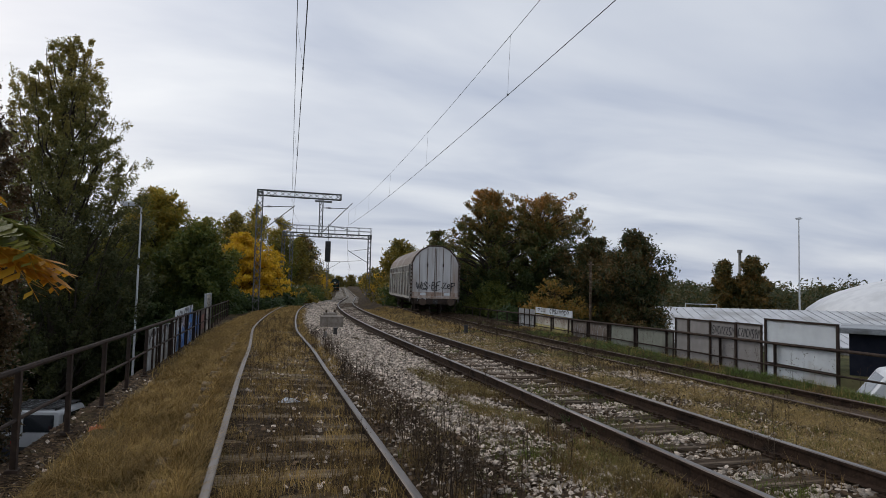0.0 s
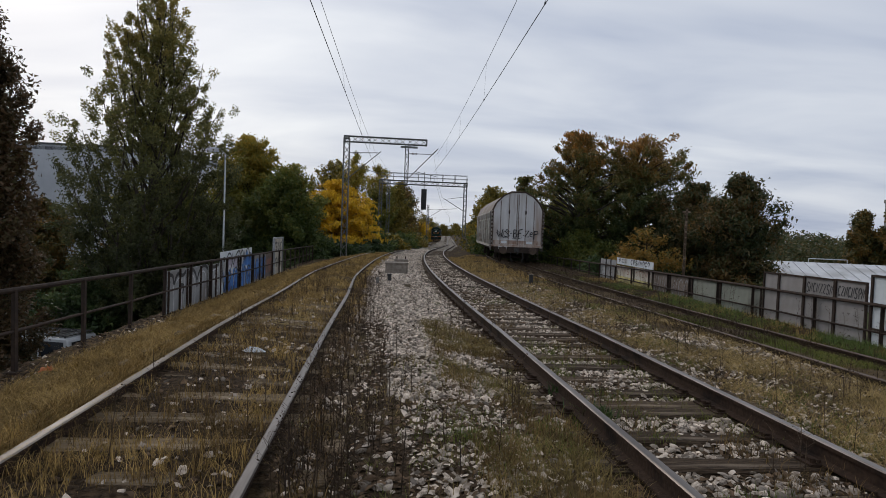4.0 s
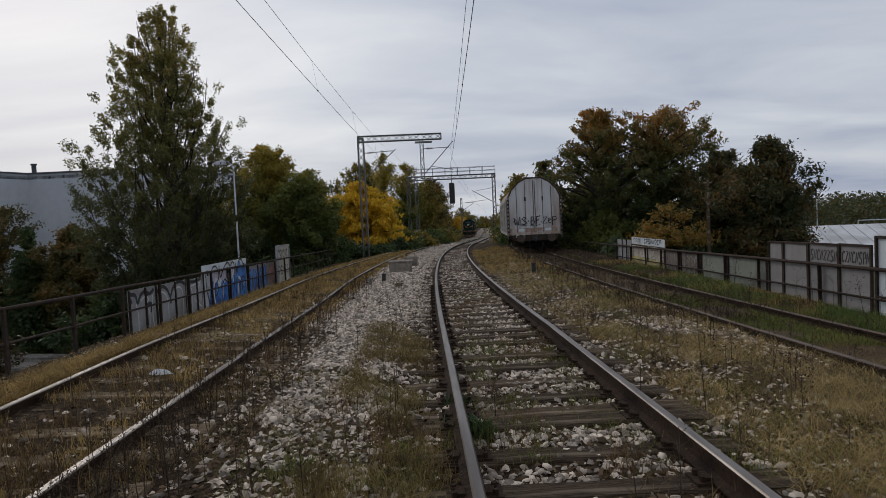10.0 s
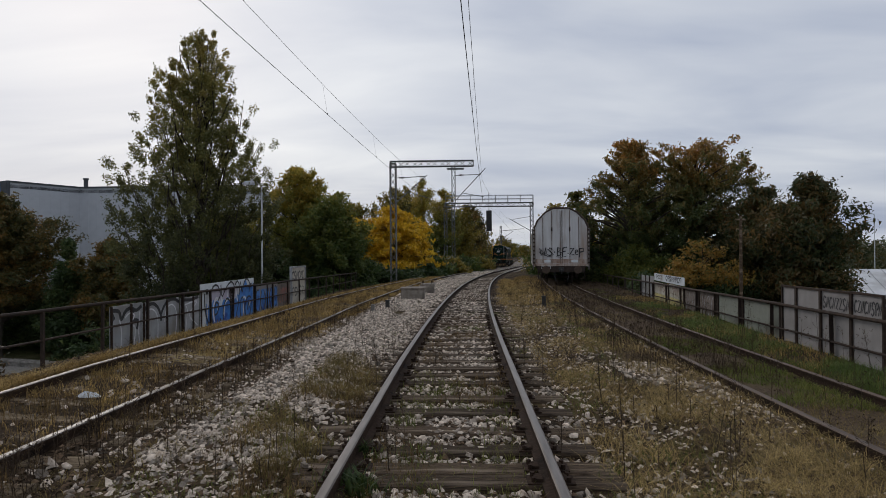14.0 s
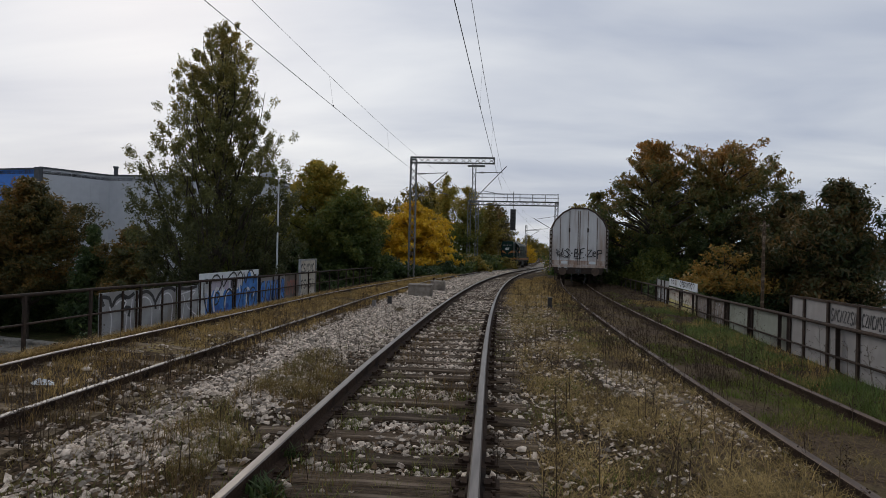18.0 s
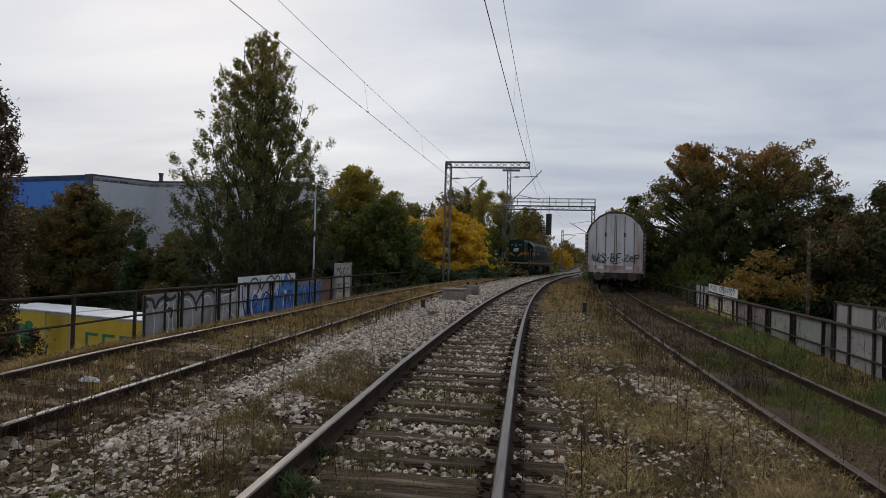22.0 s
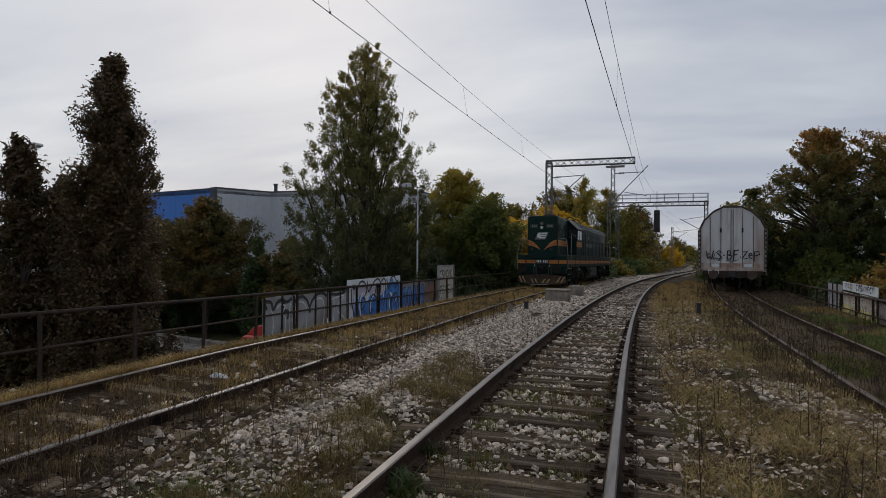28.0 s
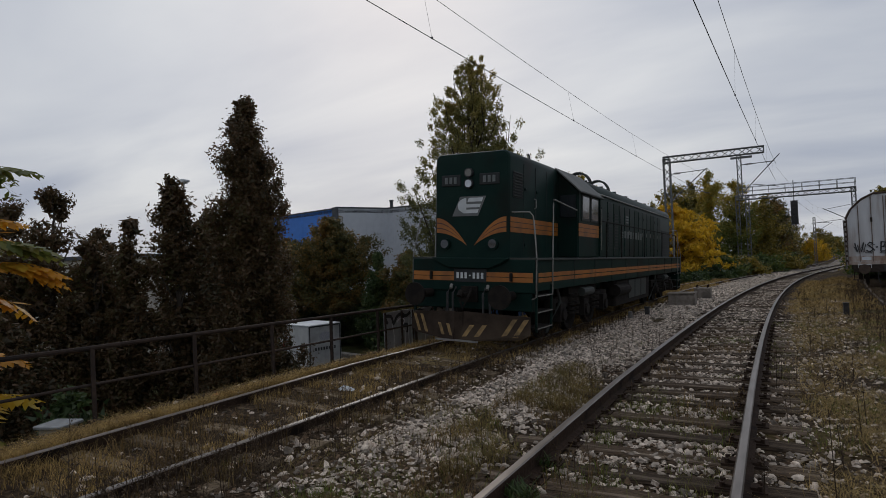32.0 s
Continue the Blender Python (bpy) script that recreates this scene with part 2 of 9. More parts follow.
INSUL = mat("brown_insulator", (0.07, 0.03, 0.02), (0.04, 0.02, 0.015), 8, 0.3, 0, 0)
BLACK = mat("black_rubber", (0.022, 0.022, 0.023), (0.04, 0.038, 0.036), 9, 0.75, 0, 0.2)
BARK = mat("grey_brown_bark", (0.085, 0.070, 0.056), (0.04, 0.033, 0.027), 9, 0.95, 0, 0.8, (0.11, 0.10, 0.085), 1.0, stretch=(1, 1, 0.25))
GRASS_DRY = mat("dry_grass", (0.49, 0.335, 0.125), (0.24, 0.160, 0.058), 3, 0.8, 0, 0, isl=0.45, trans=0.2)
GRASS_BROWN = mat("brown_grass", (0.25, 0.165, 0.068), (0.11, 0.072, 0.030), 3, 0.85, 0, 0, isl=0.45, trans=0.15)
STRAW = mat("straw_litter_soil", (0.175, 0.125, 0.056), (0.066, 0.045, 0.023), 26, 0.95, 0, 1.0, (0.27, 0.20, 0.085), 1.3, bdist=0.03)
GRASS_PALE = mat("bleached_grass", (0.45, 0.325, 0.138), (0.24, 0.165, 0.066), 3, 0.8, 0, 0, isl=0.4, trans=0.2)
GRASS_GREEN = mat("green_grass", (0.082, 0.132, 0.023), (0.140, 0.165, 0.038), 2, 0.75, 0, 0, isl=0.4, trans=0.25)
GRASS_MOSS = mat("mossy_grass", (0.105, 0.138, 0.028), (0.175, 0.170, 0.048), 2, 0.8, 0, 0, isl=0.45, trans=0.2)
GRASS_OLIVE = mat("olive_straw_grass", (0.275, 0.205, 0.080), (0.135, 0.104, 0.040), 3, 0.8, 0, 0, isl=0.4, trans=0.2)
STONE_FAR = mat("far_ballast", (0.33, 0.29, 0.24), (0.07, 0.056, 0.042), 11, 0.92, 0, 1.0, (0.20, 0.165, 0.125), 0.5, lo=0.42, hi=0.58, bdist=0.06)
WEED = mat("dead_weed_stalks", (0.055, 0.040, 0.030), (0.11, 0.078, 0.050), 4, 0.9, 0, 0, isl=0.5)
ASPHALT = mat("asphalt", (0.055, 0.055, 0.057), (0.038, 0.038, 0.04), 40, 0.9, 0, 0.2, (0.075, 0.073, 0.07), 0.5)
EARTH = mat("grass_and_leaf_litter", (0.070, 0.080, 0.026), (0.040, 0.038, 0.018), 3, 0.95, 0, 0.6, (0.12, 0.105, 0.05), 0.15, bdist=0.1)
GLASS = mat("dark_window_glass", (0.015, 0.018, 0.02), (0.02, 0.022, 0.025), 1, 0.08, 0, 0, spec=0.8)


# ---- mesh helpers ----
class Build:
    """Gathers boxes, tubes and prisms into one mesh."""

    def __init__(self):
        self.v, self.f, self.mi = [], [], []

    def add(self, verts, faces, m=0):
        o = len(self.v)
        self.v += [tuple(p) for p in verts]
        self.f += [tuple(i + o for i in q) for q in faces]
        self.mi += [m] * len(faces)
        return self

    def box(self, c, s, rz=0.0, m=0, tilt=None):
        cx, cy, cz = c
        hx, hy, hz = s[0] / 2, s[1] / 2, s[2] / 2
        pts = [Vector((a * hx, b * hy, d * hz)) for d in (-1, 1) for a, b in ((-1, -1), (1, -1), (1, 1), (-1, 1))]
        R = tilt if tilt is not None else Matrix.Rotation(rz, 3, "Z")
        pts = [R @ p + Vector(c) for p in pts]
        return self.add(pts, [(3, 2, 1, 0), (4, 5, 6, 7), (0, 1, 5, 4), (1, 2, 6, 5), (2, 3, 7, 6), (3, 0, 4, 7)], m)

    def tube(self, pts, r, n=6, m=0, r2=None, caps=True):
        """A round bar along pts, tapering from r to r2."""
        pts = [Vector(p) for p in pts]
        k = len(pts)
        rings = []
        for i, p in enumerate(pts):
            d = (pts[min(i + 1, k - 1)] - pts[max(i - 1, 0)]).normalized()
            a = d.orthogonal().normalized()
            if abs(d.z) < 0.9:
                a = d.cross(Vector((0, 0, 1))).normalized()
            else:
                a = d.cross(Vector((0, 1, 0))).normalized()
            b = d.cross(a)
            rr = r if r2 is None else r + (r2 - r) * i / (k - 1)
            rings.append([p + (a * math.cos(2 * math.pi * j / n) + b * math.sin(2 * math.pi * j / n)) * rr for j in range(n)])
        verts = [q for ring in rings for q in ring]
        faces = [(i * n + j, i * n + (j + 1) % n, (i + 1) * n + (j + 1) % n, (i + 1) * n + j) for i in range(k - 1) for j in range(n)]
        if caps:
            faces += [tuple(range(n - 1, -1, -1)), tuple((k - 1) * n + j for j in range(n))]
        return self.add(verts, faces, m)

    def prism(self, poly, frm, to, axis="y", m=0):
        """A flat outline (2D) drawn out along an axis."""
        put = {"y": lambda p, d: (p[0], d, p[1]), "x": lambda p, d: (d, p[0], p[1]), "z": lambda p, d: (p[0], p[1], d)}[axis]
        n = len(poly)
        verts = [put(p, frm) for p in poly] + [put(p, to) for p in poly]
        faces = [(i, (i + 1) % n, n + (i + 1) % n, n + i) for i in range(n)] + [tuple(range(n - 1, -1, -1)), tuple(range(n, 2 * n))]
        return self.add(verts, faces, m)

    def mesh(self, name, mats, bevel=0.0, smooth_angle=0.0):
        me = bpy.data.meshes.new(name)
        me.from_pydata(self.v, [], self.f)
        bm = bmesh.new()
        bm.from_mesh(me)
        bmesh.ops.recalc_face_normals(bm, faces=bm.faces)
        for fc, i in zip(bm.faces, self.mi):
            fc.material_index = i
        if bevel:
            ed = [e for e in bm.edges if len(e.link_faces) == 2 and e.calc_face_angle(0) > 0.6]
            bmesh.ops.bevel(bm, geom=ed, offset=bevel, segments=1, affect="EDGES", clamp_overlap=True)
        bm.to_mesh(me)
        bm.free()
        if smooth_angle:
            me.polygons.foreach_set("use_smooth", [True] * len(me.polygons))
            me.set_sharp_from_angle(angle=radians(smooth_angle))
        for m in (mats if isinstance(mats, (list, tuple)) else [mats]):
            me.materials.append(m)
        return me

    def part(self, name, mats, parent=None, label="", bevel=0.0, smooth_angle=0.0, at=None):
        ob = new(name, self.mesh(name, mats, bevel, smooth_angle))
        if at is not None:
            ob.matrix_basis = at
        ob.parent = parent
        if label:
            ob["label"] = label
        return ob


def raw(name, verts, faces, mats, parent=None, label=""):
    """A large mesh straight from arrays; faces all of one size."""
    me = bpy.data.meshes.new(name)
    verts = np.asarray(verts, dtype=np.float32).reshape(-1, 3)
    faces = np.asarray(faces, dtype=np.int32)
    k = faces.shape[1]
    me.vertices.add(len(verts)); me.vertices.foreach_set("co", verts.ravel())
    me.loops.add(faces.size); me.loops.foreach_set("vertex_index", faces.ravel())
    me.polygons.add(len(faces))
    me.polygons.foreach_set("loop_start", np.arange(0, faces.size, k, dtype=np.int32))
    me.update(calc_edges=True)
    me.validate()
    for m in (mats if isinstance(mats, (list, tuple)) else [mats]):
        me.materials.append(m)
    ob = new(name, me)
    ob.parent = parent
    if label:
        ob["label"] = label
    return ob


def thing(name, x, y, z, label, category, group="", rz=0.0, kind=""):
    e = new(name)
    e.empty_display_size = 0.2
    e.matrix_basis = pose(x, y, z, 0, 0, rz)
    return tagged(e, label, category, group, kind)


def share(ob, parent, m, name=None):
    """Another object on the same mesh."""
    o = new(name or ob.name.split(".")[0], ob.data)
    o.matrix_basis = m
    o.parent = parent
    return o


# ---- ground, embankment, street ----
def edge_l(y):
    return -7.0 if y < 36 else -7.0 + (mid_x(y) - mid_x(36))


def edge_r(y):
    return rail_fence_r(max(y, -4)) + 0.12 if y < 40 else rail_fence_r(40) + 0.12 + (right_x(y) - right_x(40))


def low_z(x):
    return STREET if x < 0 else STREET + 2.95 * smooth(7.5, 13, x)


def ground_z(x, y):
    l, r = edge_l(y), edge_r(y)
    d = max(l - x, x - r, 0.0)
    base = low_z(x)
    top = top_z(y) - 0.75
    z = top + (base - top) * smooth(0.0, 7.5 - (3.6 * smooth(6.2, 8.5, y) * smooth(40, 34, y) if x < 0 else 0.0), d)
    cut = abs(y - road_y(x))
    if abs(x) < 60:
        z = STREET + (z - STREET) * smooth(5.6 if x > 0 else 6.0, 6.6 if x > 0 or d <= 0 else 8.5, cut)
    if d > 8:
        z += 0.25 * noise.noise((x * 0.05, y * 0.05, 0)) * smooth(8.5, 14, cut)
    return z


def axis_steps(lo, hi, fine, far):
    c = list(np.arange(lo, hi + 0.01, fine))
    s, a, b = fine, lo, hi
    left, right = [], []
    while a > -far:
        s *= 1.35
        a -= s
        b += s
        left.append(a); right.append(b)
    return left[::-1] + c + right


def make_ground():
    xs, ys = axis_steps(-48, 48, 0.8, 2600), axis_steps(-24, 120, 0.8, 2600)
    nx, ny = len(xs), len(ys)
    v = [(x, y, ground_z(x, y)) for y in ys for x in xs]
    i = np.arange(nx * ny).reshape(ny, nx)
    f = np.stack([i[:-1, :-1], i[:-1, 1:], i[1:, 1:], i[1:, :-1]], -1).reshape(-1, 4)
    g = raw("ground", v, f, EARTH)
    tagged(g, "rough grassy ground and embankment slopes with leaf litter", "ground", kind="structure")
    # street with a low wall on its far side
    b = Build()
    xs = np.arange(-75, 61, 3.0)
    for x0, x1 in zip(xs[:-1], xs[1:]):
        y0, y1 = road_y(x0), road_y(x1)
        b.add([(x0, y0 - 5, STREET + 0.03), (x1, y1 - 5, STREET + 0.03), (x1, y1 + 5, STREET + 0.03), (x0, y0 + 5, STREET + 0.03)], [(0, 1, 2, 3)])
    tagged(b.part("road", ASPHALT), "grey asphalt street passing under the railway bridge", "road", kind="structure")
    for k in (-1, 1):
        b = Build()
        for x0, x1 in zip(xs[:-1], xs[1:]):
            a = road_y(0) + k * 5.9
            d = Vector((x1 - x0, road_y(x1) - road_y(x0), 0))
            b.box(((x0 + x1) / 2, (road_y(x0) + road_y(x1)) / 2 + k * 5.9, STREET + 0.1), (d.length, 1.7, 0.16), math.atan2(d.y, d.x))
        tagged(b.part("pavement", CONC), "concrete pavement slabs beside the street", "pavement", kind="structure")


def bed_z(x, y):
    """The surface that the sleepers lie in."""
    zt, zr = top_z(y), right_z(y)
    u = x - mid_x(y)
    main = zt - 0.195
    ul = x - left_x(y)
    # crown between the two main tracks, shoulder on the left
    if ul > 0.9 and u < -0.9:
        main += 0.075 * math.sin(math.pi * (ul - 0.9) / (3.2 - 0.9)) if ul < 3.2 else 0
    if abs(ul) < 1.3:
        main += 0.085 * smooth(1.3, 1.0, abs(ul))
    if ul < -1.0:
        main -= 0.075 * min(1.0, (-1.0 - ul) / 0.5) + 0.10 * smooth(-1.4, -2.4, ul)
    main -= (0.55 + max(-1.1, min(1.1, ul))) * cant(y) * (1 - smooth(1.15, 1.9, abs(ul)))
    v = x - right_x(y)
    side = zr - 0.118 - max(-0.9, min(1.2, v)) * cant_r(y) + 0.02 * noise.noise((x * 1.5, y * 1.5, 3.0)) + 0.06 * smooth(-0.80, -1.0, v)
    if v > 0.8:
        side += 0.10 * smooth(0.8, 1.5, v)
    k = smooth(1.3, 3.0, u)
    z = main + (side - main) * k
    return z + 0.025 * noise.noise((x * 1.3, y * 1.3, 0.3)) + 0.012 * noise.noise((x * 5, y * 5, 1.7))


def make_trackbed():
    ys = list(np.arange(-14, 30, 0.25)) + list(np.arange(30, 60, 0.8)) + list(np.arange(60, 321, 5.0))
    nc = 76
    v, f = [], []
    for y in ys:
        l, r = edge_l(y), edge_r(y)
        row = [(l + (r - l) * i / (nc - 1)) for i in range(nc)]
        v += [(l, y, top_z(y) - 1.3)] + [(x, y, bed_z(x, y)) for x in row] + [(r, y, top_z(y) - 1.3)]
    n = nc + 2
    i = np.arange(n * len(ys)).reshape(len(ys), n)
    f = np.stack([i[:-1, :-1], i[:-1, 1:], i[1:, 1:], i[1:, :-1]], -1).reshape(-1, 4)
    bed = raw("trackbed", v, f, BED)
    bed.data.polygons.foreach_set("use_smooth", [True] * len(bed.data.polygons))
    tagged(bed, "dirty gravel track bed with soil and moss between the tracks", "track bed", kind="structure")
    # pale ballast far along the main tracks
    ys = list(np.arange(47, 320, 2.0))
    us = (-5.45, -3.3, -2.0, -0.9, 0.0, 0.9, 1.5)
    v = [(mid_x(y) + u, y, bed_z(mid_x(y) + u, y) + (0.02 if 0 < i < 6 else -0.03)) for y in ys for i, u in enumerate(us)]
    i = np.arange(7 * len(ys)).reshape(len(ys), 7)
    f = np.stack([i[:-1, :-1], i[:-1, 1:], i[1:, 1:], i[1:, :-1]], -1).reshape(-1, 4)
    tagged(raw("far_ballast", v, f, STONE_FAR), "pale ballast of the main tracks further along", "track bed", kind="structure")
    # dry soil in and beside the siding
    for line, v0, v1, y0, y1, up, m, label in ((right_x, -0.63, 0.63, -6, 70, 0.006, SOIL, "trodden dry brown soil along the siding"), (right_x, -1.9, -0.88, 2, 40, 0.006, SOIL, "trodden dry brown soil along the siding"),
                                               (left_x, -2.45, -0.83, -13, 52, 0.032, STRAW, "soil matted with dry straw along the railing"), (left_x, -0.62, 0.62, 9, 60, 0.004, STRAW, "straw-covered soil between the rails")):
        ys = list(np.arange(y0, min(y1, 30), 0.25)) + list(np.arange(30, y1, 1.0))
        nc = 12
        v = []
        for y in ys:
            for i in range(nc):
                k = i / (nc - 1)
                x = line(y) + v0 + (v1 - v0) * k + 0.12 * noise.noise((k * 2, y * 1.1, v0)) * (1 - k if v0 < -1 else 0)
                v.append((x, y, bed_z(x, y) + (up if 0 < i < nc - 1 else -0.02) + 0.012 * noise.noise((x * 6, y * 6, 5.0))))
        i = np.arange(nc * len(ys)).reshape(len(ys), nc)
        f = np.stack([i[:-1, :-1], i[:-1, 1:], i[1:, 1:], i[1:, :-1]], -1).reshape(-1, 4)
        o = raw("soil_strip", v, f, m)
        o.data.polygons.foreach_set("use_smooth", [True] * len(o.data.polygons))
        tagged(o, label, "soil", kind="structure")
    # concrete bridge deck below the bed, where the street passes under
    d = Build()
    d.box((0.0, 24.4, -1.75), (14.6, 21.0, 0.9))
    for s in (-7.02, 7.75):
        d.box((s, 24.4, -1.25), (0.3, 21.0, 0.8))
    tagged(d.part("bridge_deck", CONC, bevel=0.02), "grey concrete railway bridge deck over the street", "bridge", kind="structure")
    return bed


# ---- rails and sleepers ----
RAIL = [(-0.07, -0.160), (0.07, -0.160), (0.07, -0.148), (0.012, -0.130), (0.009, -0.048), (0.035, -0.038), (0.0375, -0.009), (0.028, 0.0),
        (-0.028, 0.0), (-0.0375, -0.009), (-0.035, -0.038), (-0.009, -0.048), (-0.012, -0.130), (-0.07, -0.148)]


def rail_mesh(line, height, off, ys):
    b = Build()
    n = len(RAIL)
    verts = []
    for y in ys:
        s = (line(y + 0.2) - line(y - 0.2)) / 0.4
        k = 1 / math.hypot(1, s)
        for px, pz in RAIL:
            d = off + px
            verts.append((line(y) + d * k, y - d * s * k, height(y) + pz))
    for i in range(len(ys) - 1):
        for j in range(n):
            a = i * n + j
            c = i * n + (j + 1) % n
            b.f.append((a, c, c + n, a + n))
            b.mi.append(1 if j in (6, 7, 8) else 0)
    b.f.append(tuple(range(n))); b.mi.append(0)
    b.v = verts
    return b


sleepers_at = {}


def make_track(name, line, height, top, label, y0, y1, ysl, seed, near=(), tilt=lambda y: 0.0, lift=0.0):
    """A track: two rails on wooden sleepers, with tie plates and screws on those close by."""
    rng = random.Random(seed)
    t = thing(name, 0, 0, 0, label, "railway track", "tracks", kind="structure")
    ys = list(np.arange(-13, 40, 1.0)) + list(np.arange(40, y1 + 1, 3.0))
    for off, tm in ((-0.7525, RUST_TOP if top is RUST else top), (0.7525, RUST_TOP if top is RUST else DULL)):
        rail_mesh(line, lambda y: height(y) - off * tilt(y), off, ys).part("rail", [RUST, tm], t, smooth_angle=35)
    kinds = []
    for k in range(5):
        b = Build()
        n = 9
        w, h = 0.245 + rng.uniform(-0.015, 0.02), 0.16
        for i in range(n):
            x = -1.25 + 2.5 * i / (n - 1)
            dz = rng.uniform(-0.008, 0.004)
            e = rng.uniform(-0.008, 0.008)
            b.v += [(x, -w / 2 + e, -h), (x, -w / 2 + e, -0.018 + dz), (x, -w / 2 + 0.02 + e, dz), (x, w / 2 - 0.02 + e, dz), (x, w / 2 + e, -0.018 + dz), (x, w / 2 + e, -h)]
        for i in range(n - 1):
            for j in range(5):
                a = i * 6 + j
                b.f.append((a, a + 6, a + 7, a + 1)); b.mi.append(0)
        b.f += [(0, 1, 2, 3, 4, 5), tuple(6 * (n - 1) + j for j in (5, 4, 3, 2, 1, 0))]
        b.mi += [0, 0]
        kinds.append(b.mesh("sleeper", SLEEPER_PALE if top is SHINE else SLEEPER))
    pl = Build()
    pl.box((0, 0, 0.008), (0.34, 0.17, 0.016))
    for sx in (-0.125, 0.125):
        for sy in (-0.05, 0.05):
            pl.tube([(sx, sy, 0.01), (sx, sy, 0.05)], 0.018, 6)
        pl.box((sx * 0.72, 0, 0.026), (0.06, 0.11, 0.02))
    plate = pl.mesh("tie_plate", RUST)
    spots, y = [], y0
    while y < ysl:
        if not near or not near[0] - 0.4 < y < near[-1] + 0.4:
            spots.append(y)
        y += 0.60 + rng.uniform(-0.03, 0.03)
    sleepers_at[name] = spots = sorted(spots + list(near))
    for y in spots:
        s = (line(y + 0.2) - line(y - 0.2)) / 0.4
        m = pose(line(y) + rng.uniform(-0.05, 0.05), y, height(y) - 0.165 + lift, rng.uniform(-0.6, 0.6), math.degrees(tilt(y)) + rng.uniform(-0.3, 0.3), -math.degrees(math.atan(s)) + rng.uniform(-1.2, 1.2))
        o = new("sleeper", rng.choice(kinds))
        o.matrix_basis, o.parent = m, t
        if 1.5 < y < 17:
            for off in (-0.7525, 0.7525):
                q = new("tie_plate", plate)
                q.matrix_basis = pose(line(y) + off, y - off * s, height(y) - off * tilt(y) - 0.165, 0, math.degrees(tilt(y)), -math.degrees(math.atan(s)))
                q.parent = t
    return t


make_ground()
trackbed = make_trackbed()
make_track("railway_track_west", left_x, left_z, SHINE, "railway track with shiny rails, sunken in dry grass", -12.0, 300, 60, 1, tilt=cant, lift=0.062)
NEAR_SLEEPERS = (3.33, 3.9, 4.55, 4.8, 5.23, 5.78, 6.41, 6.98, 7.76, 8.26, 8.74)
make_track("railway_track_middle", mid_x, top_z, DULL, "railway track on weathered wooden sleepers in white gravel", -12.15, 300, 70, 2, NEAR_SLEEPERS)
make_track("railway_track_siding", right_x, right_z, RUST, "rusty overgrown siding track", -11.9, 120, 50, 3, tilt=cant_r)


# ---- railings and panels on the bridge ----
PAINT_LILAC = mat("lilac_spray_paint", (0.46, 0.42, 0.50), (0.40, 0.37, 0.46), 6, 0.6, 0, 0)
PANEL_GREY = mat("dirty_silver_sheet", (0.40, 0.41, 0.42), (0.30, 0.305, 0.31), 3, 0.55, 0.3, 0.1, (0.24, 0.22, 0.20), 1.1, rnd=0.1)
PANEL_WHITE = mat("white_painted_sheet", (0.62, 0.655, 0.675), (0.54, 0.57, 0.595), 4, 0.6, 0, 0.05, (0.42, 0.41, 0.39), 1.4)
PANEL_GREEN = mat("grey_green_sheet", (0.255, 0.268, 0.222), (0.205, 0.215, 0.180), 4, 0.6, 0, 0.05, (0.145, 0.140, 0.115), 1.2, rnd=0.08)
PANEL_WARM = mat("warm_grey_sheet", (0.27, 0.25, 0.24), (0.215, 0.20, 0.192), 4, 0.65, 0, 0.05, (0.21, 0.19, 0.18), 1.1, rnd=0.08)
PANEL_BROWN = mat("brown_rusty_sheet", (0.15, 0.125, 0.11), (0.20, 0.165, 0.14), 4, 0.8, 0, 0.1, (0.09, 0.07, 0.06), 1.5, rnd=0.1)
PANEL_YELLOW = mat("faded_yellow_sheet", (0.56, 0.48, 0.16), (0.48, 0.42, 0.20), 4, 0.7, 0, 0.05, (0.33, 0.28, 0.15), 1.6)
PANEL_CREAM = mat("cream_painted_sheet", (0.52, 0.48, 0.40), (0.44, 0.41, 0.35), 4, 0.7, 0, 0.05, (0.36, 0.31, 0.25), 1.6)
PAINT_BLACK = mat("black_spray_paint", (0.015, 0.015, 0.018), (0.03, 0.03, 0.032), 8, 0.6, 0, 0)
PAINT_WHITE = mat("white_spray_paint", (0.68, 0.68, 0.70), (0.55, 0.56, 0.58), 8, 0.6, 0, 0)
PAINT_BLUE = mat("blue_spray_paint", (0.03, 0.14, 0.45), (0.07, 0.24, 0.58), 5, 0.55, 0, 0, (0.015, 0.06, 0.26), 2.0)
PAINT_RED = mat("faded_red_spray_paint", (0.26, 0.10, 0.075), (0.18, 0.08, 0.06), 6, 0.7, 0, 0)
PAINT_GREY = mat("grey_spray_paint", (0.34, 0.34, 0.36), (0.26, 0.26, 0.28), 8, 0.7, 0, 0)


def ribbon(b, pts, w, y, m=0):
    """A painted stroke in the plane y, as a thin raised band."""
    p = [Vector((a, 0, c)) for a, c in pts]
    k = len(p)
    vs = []
    for i in range(k):
        d = (p[min(i + 1, k - 1)] - p[max(i - 1, 0)])
        d = d.normalized() if d.length else Vector((1, 0, 0))
        n = Vector((-d.z, 0, d.x)) * w / 2
        vs += [(p[i].x + n.x, y, p[i].z + n.z), (p[i].x - n.x, y, p[i].z - n.z)]
    b.add(vs, [(2 * i, 2 * i + 1, 2 * i + 3, 2 * i + 2) for i in range(k - 1)], m)


def arc(cx, cz, rx, rz, a0, a1, n=9):
    return [(cx + rx * math.cos(radians(a0 + (a1 - a0) * i / n)), cz + rz * math.sin(radians(a0 + (a1 - a0) * i / n))) for i in range(n + 1)]


